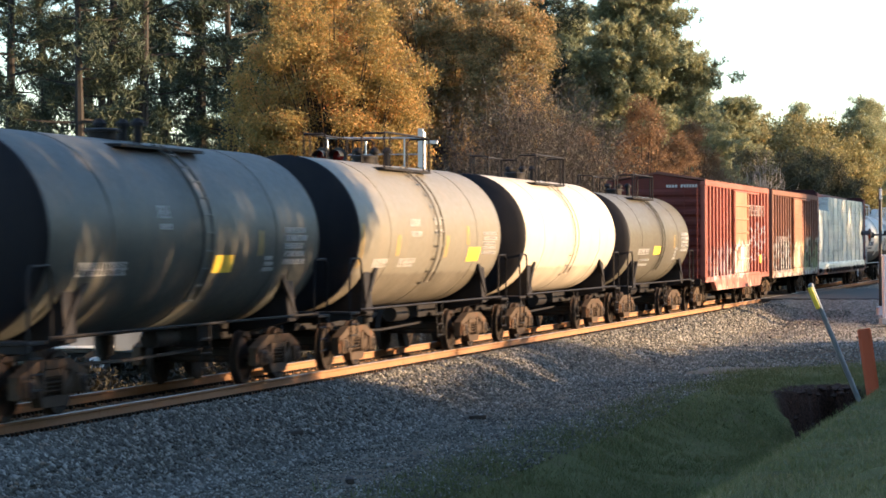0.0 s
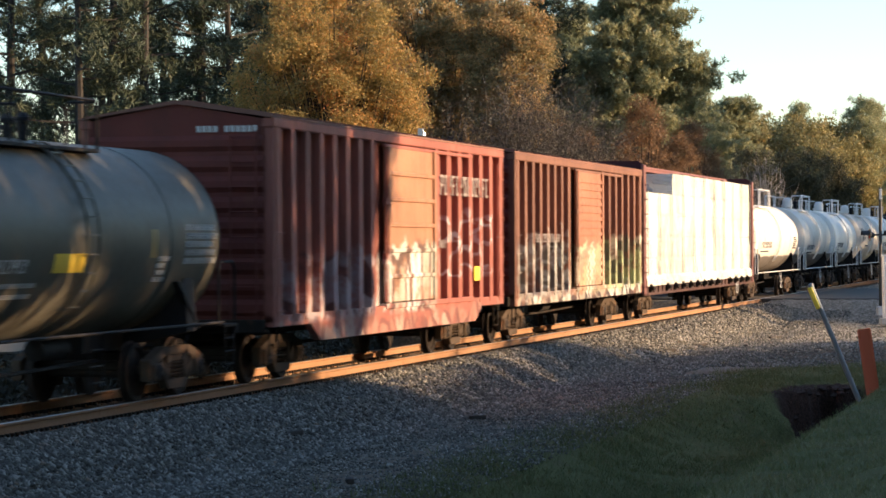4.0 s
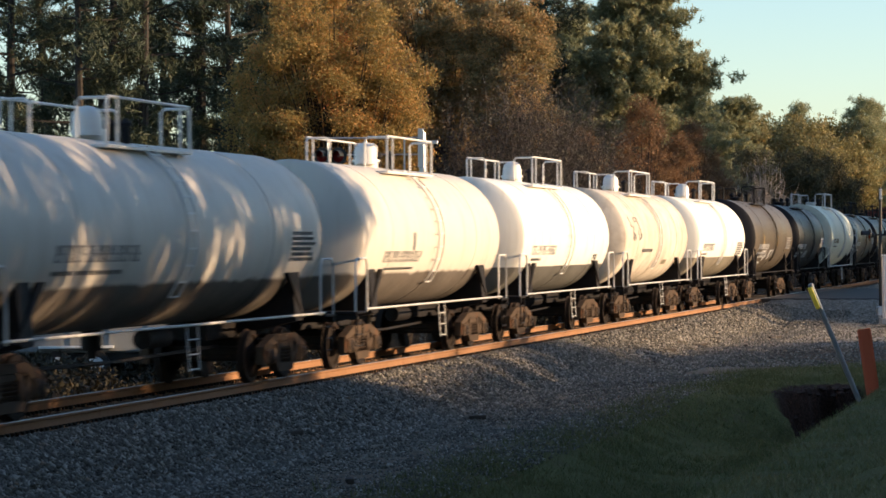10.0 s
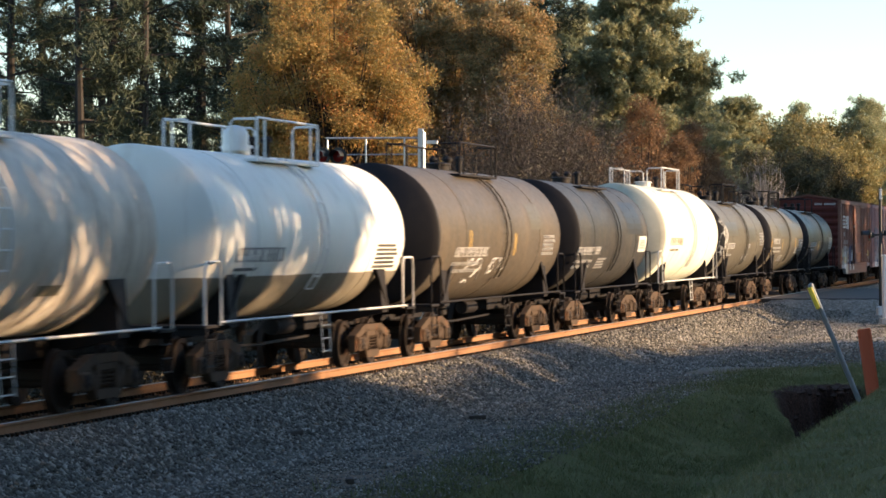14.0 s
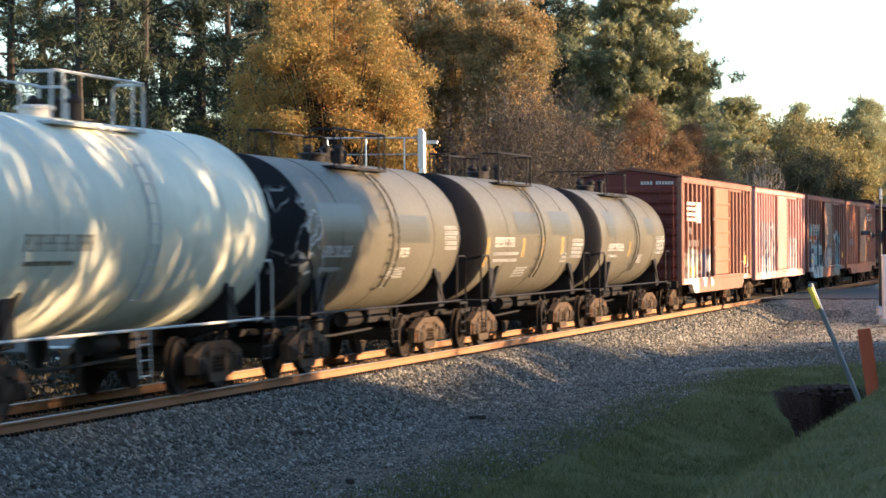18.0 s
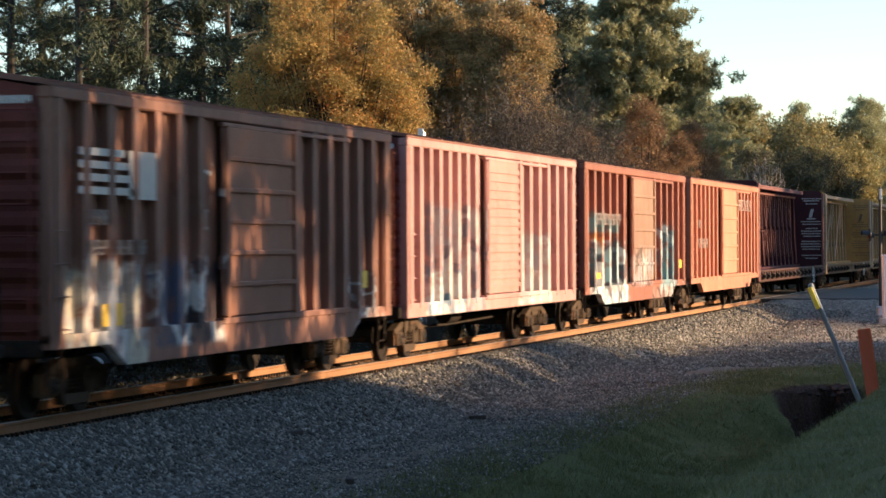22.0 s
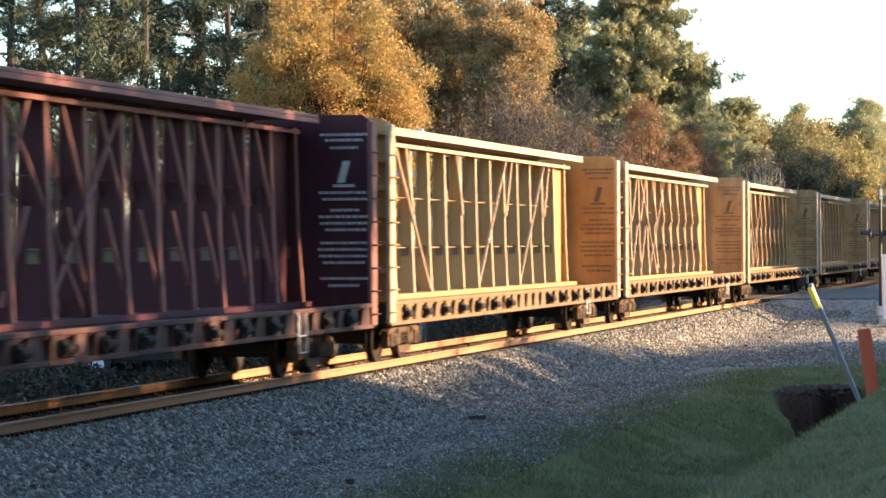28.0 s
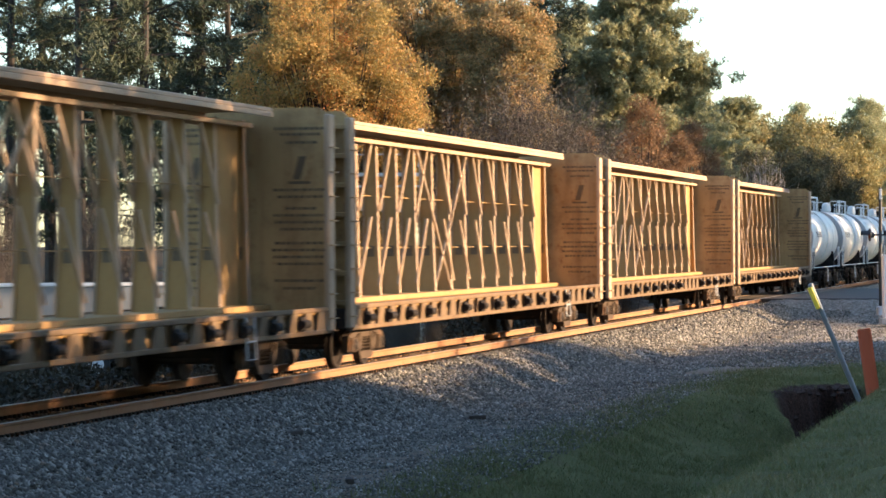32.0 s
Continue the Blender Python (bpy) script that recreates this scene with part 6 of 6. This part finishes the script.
MAROON_SILL = weathered("grimy_maroon_sill_paint", (0.06, 0.03, 0.028), 0.6, (0.15, 0.095, 0.055), 0.6, 0.5, 0.3)
# lighter copy of the maroon; sun on flanges and chords is put into it
MAROON_SUNLIT = weathered("sunlit_maroon_edge", (0.19, 0.085, 0.075), 0.55, (0.10, 0.04, 0.03), 0.4, 0.3, 0.3)
YELLOW = weathered("faded_yellow_car_paint", (0.35, 0.215, 0.088), 0.6, (0.20, 0.12, 0.06), 0.5, 0.5, 0.35)
YELLOW_PANEL = weathered("faded_yellow_bulkhead_paint", (0.40, 0.26, 0.12), 0.6, (0.14, 0.075, 0.04), 0.8, 0.6, 0.6)
YELLOW_ORANGE = weathered("rust_stained_yellow_paint", (0.42, 0.225, 0.075), 0.6, (0.22, 0.10, 0.04), 0.55, 0.5, 0.5)
YELLOW_SILL = weathered("grimy_yellow_sill_paint", (0.165, 0.11, 0.062), 0.65, (0.07, 0.04, 0.025), 0.85, 0.6, 0.7)
# lighter copy of the yellow, again with sun on the edges painted in
YELLOW_SUNLIT = weathered("sunlit_yellow_edge", (0.42, 0.30, 0.20), 0.55, (0.25, 0.15, 0.08), 0.4, 0.3, 0.3)
WRAP = Mat("white_plastic_wrap", 0.28, 0, 0.7)
folds = WRAP.node("ShaderNodeTexNoise", Scale=1.0, Detail=5.0, Roughness=0.6)
turn_ = WRAP.t.nodes.new("ShaderNodeMapping")
turn_.vector_type = "TEXTURE"
turn_.inputs["Rotation"].default_value = (radians(36), 0, 0)
turn_.inputs["Scale"].default_value = (1.0, 0.16, 1.2)
WRAP.link(WRAP.co, turn_.inputs["Vector"])
WRAP.link(turn_.outputs[0], folds.inputs["Vector"])
upright = WRAP.noise(1.0, 4, (1, 6.5, 0.7), 0.6)
crease = WRAP.step(WRAP.math("ABSOLUTE", WRAP.math("SUBTRACT", folds.outputs["Fac"], 0.5)), 0.07, 0.0)
crease = WRAP.math("MULTIPLY", crease, WRAP.step(WRAP.noise(0.45, 2), 0.42, 0.6))
film = WRAP.mix(WRAP.step(WRAP.noise(1.4, 4), 0.35, 0.7), (0.77, 0.75, 0.66), (0.87, 0.84, 0.74))
film = WRAP.mix(WRAP.math("MULTIPLY", WRAP.step(WRAP.noise(0.7, 5, (1, 1, 1.6)), 0.45, 0.75), 0.3), film, (0.52, 0.50, 0.44))
# a highlight is painted along the creases as paler film
WRAP.color(WRAP.mix(WRAP.math("MULTIPLY", crease, 0.35), film, (0.85, 0.86, 0.85)))
WRAP.bump(WRAP.math("ADD", WRAP.math("MULTIPLY", crease, 0.6), WRAP.math("ADD", WRAP.math("MULTIPLY", upright, 0.25), WRAP.math("MULTIPLY", WRAP.noise(5.0, 5), 0.25))), 0.9, 0.15)
STRAP = plain("grey_strap", (0.26, 0.27, 0.26), 0.6)

STRIPE_INK = plain("worn_yellow_stripe", (0.50, 0.33, 0.09), 0.5, 0, 0.2)
OLD_TAN = plain("overpainted_drab_field", (0.058, 0.054, 0.043), 0.42, 0, 0.2)
OLD_BLACK = plain("overpainted_black_field", (0.016, 0.016, 0.016), 0.45, 0, 0.2)


def stripes(y, z0, z1):
    """A pair of narrow upright reflector stripes."""
    return [(y, y + 0.06, z0, z1, STRIPE_INK), (y + 0.15, y + 0.21, z0, z1, STRIPE_INK)]


def panel_rows(y0, y1, z0, z1, n=5):
    """Rows of a stencilled data panel."""
    h = (z1 - z0) / n
    return [(y0 + 0.03 * (i % 2), y1 - 0.09 * (i % 3), z0 + i * h, z0 + (i + 0.68) * h) for i in range(n)]


def scribble(car, y0, y1, z0, z1, r, zc, ink, n, seed):
    """Loose spray-can strokes on a tank side."""
    rng = random.Random(seed)
    for i in range(n):
        y, z, pts = rng.uniform(y0, y1), rng.uniform(z0, z1), []
        a = rng.uniform(0, 6.28)
        for j in range(9):
            a += rng.uniform(-1.2, 1.6)
            y, z = min(y1, max(y0, y + 0.13 * math.cos(a))), min(z1, max(z0, z + 0.10 * math.sin(a)))
            pts.append((math.sqrt(max(0.01, r * r - (z - zc) ** 2)) + 0.002, y, z))
        part("spray_stroke", Shape().tube(pts, 0.016, 5), ink, car, "pale spray-can stroke", 60)



tank_car(-158.4, -144.1, "dark grey-green tank car with black ends", GREEN_GREY, BLACK_HEAD, r=1.46, zc=2.40, top="none", marks=[(-4.75, -2.9, 1.86, 2.05), (-1.8, -1.3, 2.66, 2.84), (-1.8, -1.3, 2.5, 2.58)] + panel_rows(4.0, 5.2, 1.95, 2.6) + panel_rows(3.05, 3.6, 1.85, 2.12, 3), decals=[(0.6, 1.5, 1.85, 2.12, YELLOW_INK)] + stripes(2.65, 2.1, 2.5), tall=False, seed=1)
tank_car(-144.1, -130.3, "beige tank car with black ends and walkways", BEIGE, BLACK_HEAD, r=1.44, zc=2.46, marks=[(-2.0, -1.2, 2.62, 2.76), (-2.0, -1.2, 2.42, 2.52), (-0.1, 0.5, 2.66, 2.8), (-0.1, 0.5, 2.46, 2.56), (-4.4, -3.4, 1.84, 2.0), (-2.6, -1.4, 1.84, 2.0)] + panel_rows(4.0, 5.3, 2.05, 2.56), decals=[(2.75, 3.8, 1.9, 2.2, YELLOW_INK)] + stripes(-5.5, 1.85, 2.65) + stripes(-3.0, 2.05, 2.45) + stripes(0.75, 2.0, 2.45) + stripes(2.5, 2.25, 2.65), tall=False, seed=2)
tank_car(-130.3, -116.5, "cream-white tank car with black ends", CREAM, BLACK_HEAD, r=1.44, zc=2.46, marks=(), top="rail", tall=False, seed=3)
tank_car(-116.5, -103.35, "tan tank car with dark ends and white lettering", TAN_TANK, BLACK_HEAD, r=1.38, zc=2.36, marks=[(-3.7, -1.9, 1.93, 2.1), (-3.2, -1.5, 1.74, 1.8), (-3.2, -1.5, 1.6, 1.66)] + panel_rows(3.8, 5.2, 2.0, 2.62) + panel_rows(2.7, 3.2, 1.75, 2.15, 4), decals=[(-1.1, 0.0, 1.92, 2.17, YELLOW_INK)] + stripes(2.4, 2.1, 2.5), top="rail", tall=False, seed=4)
boxcar(-103.35, -85.9, "red boxcar with faded orange door and spray paint", RED_BOX, ORANGE_DOOR, SHADED_END, ROOF_GREY, posts=(8, 7), door_w=3.4, door_y=0.3, marks=[(2.6, 6.8, 3.25, 3.65), (1.9, 3.0, 2.2, 2.35)], decals=[(5.4, 5.9, 1.5, 1.8, YELLOW_INK)])
boxcar(-85.9, -68.45, "weathered brown boxcar with ribbed door and spray paint", BROWN_BOX, BROWN_DOOR, SHADED_END, ROOF_GREY, posts=(8, 7), door_w=3.2, door_y=0.4, door_kind="corrugated", sill="straight", marks=[(-6.2, -3.2, 2.3, 2.5)])
centerbeam(-68.45, -43.9, "maroon centerbeam car loaded with wrapped lumber", MAROON, MAROON, FADED_INK, bright=MAROON_SUNLIT, sillmat=MAROON_SILL)
lumber_load(-68.45, -43.9, WRAP.m, STRAP)
tank_car(-43.9, -27.8, "white tank car with dark lower body and white railings", WHITE_TANK, None, rail=PALE_RAIL, ink=DARK_INK, marks=[(-4.9, -1.8, 2.05, 2.28), (-4.9, -2.4, 1.88, 1.94)] + panel_rows(5.1, 6.4, 2.0, 2.52, 6), seed=8)
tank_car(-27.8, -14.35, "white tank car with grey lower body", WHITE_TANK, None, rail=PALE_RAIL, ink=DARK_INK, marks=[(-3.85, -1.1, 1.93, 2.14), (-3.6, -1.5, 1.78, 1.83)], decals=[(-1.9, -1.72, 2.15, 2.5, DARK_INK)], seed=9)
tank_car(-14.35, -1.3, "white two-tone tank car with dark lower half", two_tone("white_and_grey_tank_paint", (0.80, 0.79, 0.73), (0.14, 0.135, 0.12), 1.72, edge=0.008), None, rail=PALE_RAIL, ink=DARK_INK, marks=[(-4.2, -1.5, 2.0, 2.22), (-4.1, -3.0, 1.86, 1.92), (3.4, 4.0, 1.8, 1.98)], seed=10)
tank_car(-1.3, 12.15, "stained cream tank car with white railings", WHITE_DIRTY, None, rail=PALE_RAIL, ink=DARK_INK, marks=[(-2.6, -0.8, 2.0, 2.1)], decals=[(1.6, 2.4, 1.62, 1.76, OLIVE_DECAL)], seed=11)
scribble(MOVERS[-1][0], -4.6, -2.9, 2.35, 3.0, 1.4, 2.43, DARK_INK, 7, 3)
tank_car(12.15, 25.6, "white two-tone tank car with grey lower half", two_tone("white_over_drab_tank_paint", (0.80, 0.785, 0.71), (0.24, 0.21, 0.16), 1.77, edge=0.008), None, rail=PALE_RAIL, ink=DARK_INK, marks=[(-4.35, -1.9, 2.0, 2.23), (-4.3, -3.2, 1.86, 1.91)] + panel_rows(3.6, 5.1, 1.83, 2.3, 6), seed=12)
tank_car(25.6, 40.0, "brown-black tank car with black ends", BROWN_TANK, BLACK_HEAD, r=1.46, zc=2.46, top="rail", marks=[(-4.45, -1.5, 2.0, 2.2), (-4.5, -2.1, 1.82, 1.89), (-4.5, -2.1, 1.67, 1.74)] + panel_rows(4.0, 5.3, 2.0, 2.5), decals=[(2.6, 3.9, 2.6, 3.2, TAN_TANK)] + stripes(-3.4, 2.2, 2.55) + stripes(0.9, 2.0, 2.5), tall=False, seed=13)
scribble(MOVERS[-1][0], -3.2, 0.6, 1.45, 1.95, 1.46, 2.46, WHITE_INK, 11, 5)
tank_car(40.0, 52.5, "black tank car with white placard", DARK_TANK, BLACK_HEAD, r=1.46, zc=2.46, top="none", marks=[(-5.0, -2.9, 1.97, 2.17), (-5.05, -2.8, 1.77, 1.84), (-5.05, -2.8, 1.63, 1.7), (-2.7, -2.0, 1.98, 2.18)] + panel_rows(-2.1, -0.9, 1.6, 1.9, 4), decals=[(1.75, 4.0, 2.52, 3.42, OLD_BLACK), (3.5, 4.7, 2.02, 2.46, WHITE_INK), (3.7, 4.5, 2.1, 2.36, FADED_INK)], tall=False, seed=14)
# head is a darker copy of the shell's cream, end shade included
tank_car(52.5, 65.75, "large cream tank car with tall railings", weathered("cream_enamel_tank_paint", (0.70, 0.71, 0.58), 0.42, (0.35, 0.28, 0.18), 0.2, 0.25), weathered("shaded_cream_head_paint", (0.50, 0.49, 0.40), 0.5, (0.2, 0.16, 0.1), 0.3, 0.3), r=1.56, zc=2.52, rail=GREYPIPE, ink=OLIVE_DECAL, marks=[(-4.3, -2.0, 2.2, 2.42), (-4.2, -2.6, 2.02, 2.08)], tall=False, seed=15)
tank_car(65.75, 78.8, "tan-grey tank car with spray-painted black ends", TAN_TANK, scrawled("spray_painted_black_head", (0.013, 0.013, 0.015), (0.42, 0.42, 0.40), 1.6, 3.3), r=1.44, zc=2.40, top="rail", marks=[(-4.4, -2.55, 2.05, 2.25), (-4.3, -3.1, 1.8, 1.87), (0.7, 1.4, 2.02, 2.2)] + panel_rows(4.05, 5.1, 2.15, 2.67) + panel_rows(0.1, 1.4, 1.62, 1.84, 4), decals=[(-4.6, -1.8, 2.5, 3.0, OLD_TAN), (0.3, 2.8, 2.3, 2.83, OLD_TAN)], tall=False, seed=16)
scribble(MOVERS[-1][0], -5.2, -4.2, 1.6, 2.85, 1.44, 2.40, WHITE_INK, 10, 7)
tank_car(78.8, 92.2, "tan-grey tank car with black ends and white lettering", TAN_TANK, BLACK_HEAD, r=1.42, zc=2.40, top="rail", marks=[(-4.6, -2.65, 2.2, 2.41), (-4.6, -2.1, 2.01, 2.08), (-4.5, -2.1, 1.86, 1.93)] + panel_rows(3.9, 5.3, 1.9, 2.41) + panel_rows(2.85, 3.5, 1.8, 2.07, 3) + panel_rows(-1.85, -0.6, 1.5, 1.75, 4), decals=[(1.5, 3.9, 2.47, 3.05, OLD_TAN), (-2.4, 0.2, 2.5, 3.0, OLD_TAN)] + stripes(-5.35, 1.75, 2.4) + stripes(-1.8, 1.96, 2.4) + stripes(0.38, 1.98, 2.4) + stripes(2.58, 2.0, 2.42), tall=False, seed=17)
tank_car(92.2, 104.9, "dark tan tank car with black ends", TAN_TANK, BLACK_HEAD, r=1.38, zc=2.38, top="hoop", marks=[(-4.0, -1.7, 2.06, 2.25), (-3.9, -2.4, 1.88, 1.95)] + panel_rows(3.6, 4.9, 1.95, 2.5) + panel_rows(0.6, 1.6, 1.7, 1.95, 4), decals=[(-4.1, -2.8, 2.45, 3.12, OLD_TAN), (2.0, 3.3, 2.5, 3.0, OLD_TAN)] + stripes(-0.9, 1.9, 2.3), tall=False, seed=18)
emblem_car = boxcar(104.75, 122.0, "oxide-brown boxcar with orange door and white patches", BROWN_CLEAN, OXIDE_DOOR, SHADED_END, ROOF_GREY, posts=(7, 7), door_w=3.4, door_y=0.35, marks=[(-6.9, -5.9, 2.55, 2.75), (-6.9, -4.6, 2.15, 2.35), (-2.5, -2.0, 2.5, 2.8)], decals=[(-6.3, -5.6, 1.2, 1.5, YELLOW_INK), (5.9, 6.4, 1.5, 1.8, YELLOW_INK)])
for k in range(4):
    patch(emblem_car, -7.1, -5.5 + 0.12 * k, 3.46 - 0.17 * k, 3.56 - 0.17 * k, WHITE_INK, "emblem_bar", x=1.634)
patch(emblem_car, -5.3, -4.2, 2.9, 3.56, WHITE_INK, "emblem_block", x=1.634)
boxcar(122.0, 139.25, "faded pink-red boxcar with ribbed door and blue spray paint", PINK_BOX, PINK_DOOR, SHADED_END, ROOF_GREY, posts=(8, 7), door_kind="corrugated", door_w=3.1, door_y=0.0, sill="straight")
boxcar(139.25, 156.45, "oxide-red boxcar with tan door and teal spray paint", GRAF_BOX, GRAF_DOOR, SHADED_END, ROOF_GREY, posts=(6, 6), door_w=3.5, door_y=0.4, marks=[(-6.6, -3.0, 2.75, 3.05)], decals=[(-6.7, -6.0, 1.35, 1.5, YELLOW_INK), (6.6, 7.2, 1.5, 1.75, YELLOW_INK)])
boxcar(156.45, 173.9, "salmon-red boxcar with pale tan door", SALMON_BOX, TAN_DOOR, SHADED_END, ROOF_GREY, posts=(7, 7), door_w=3.6, door_y=0.4, marks=[(2.9, 6.2, 3.4, 3.8), (-6.6, -6.0, 2.75, 3.0), (-6.6, -4.6, 2.1, 2.4)])
centerbeam(173.9, 197.95, "empty maroon centerbeam car with stencilled bulkheads", MAROON, MAROON, PALE_INK, True, MAROON_SUNLIT, MAROON_SILL, True, 1.6)
centerbeam(197.95, 222.4, "empty yellow centerbeam car with rusty orange bulkhead", YELLOW, YELLOW_ORANGE, BROWN_INK, False, YELLOW_SUNLIT, YELLOW_SILL)
for a, b in ((222.4, 247.5), (247.5, 272.1), (272.1, 297.1), (297.1, 321.5)):
    centerbeam(a, b, "empty faded yellow centerbeam car with stencilled bulkheads", YELLOW, YELLOW_PANEL, BROWN_INK, True, YELLOW_SUNLIT, YELLOW_SILL, True)
for i, a in enumerate((321.5, 335.0, 348.5, 362.0, 375.5)):
    tank_car(a, a + 13.6, "white tank car with white railings", WHITE_FULL, SHADED_HEAD, rail=PALE_RAIL, ink=DARK_INK, marks=[(-3.9, -1.8, 2.5, 2.75)], seed=30 + i)


# ---- what moves ----
def motions():
    for ob, place in MOVERS:
        walk(ob, [(t, pose(0, place - run(t), 0)) for t in range(33)])
    for ob, place, at in SPINNERS:
        # the wheels roll while they pass the open stretch before the camera
        fs = [f for f in range(961) if 20 < place - run(f / 30) < 78]
        rows = [(f / 30, pose(*at, math.degrees((run(f / 30) + 188.0) / WHEEL_R) % 360)) for f in fs]
        first, last = (rows[0][1], rows[-1][1]) if rows else (pose(*at), pose(*at))
        if not fs or fs[0] > 0:
            rows = [(0, first)] + rows
        if not fs or fs[-1] < 960:
            rows = rows + [(32, last)]
        walk(ob, rows)


motions()
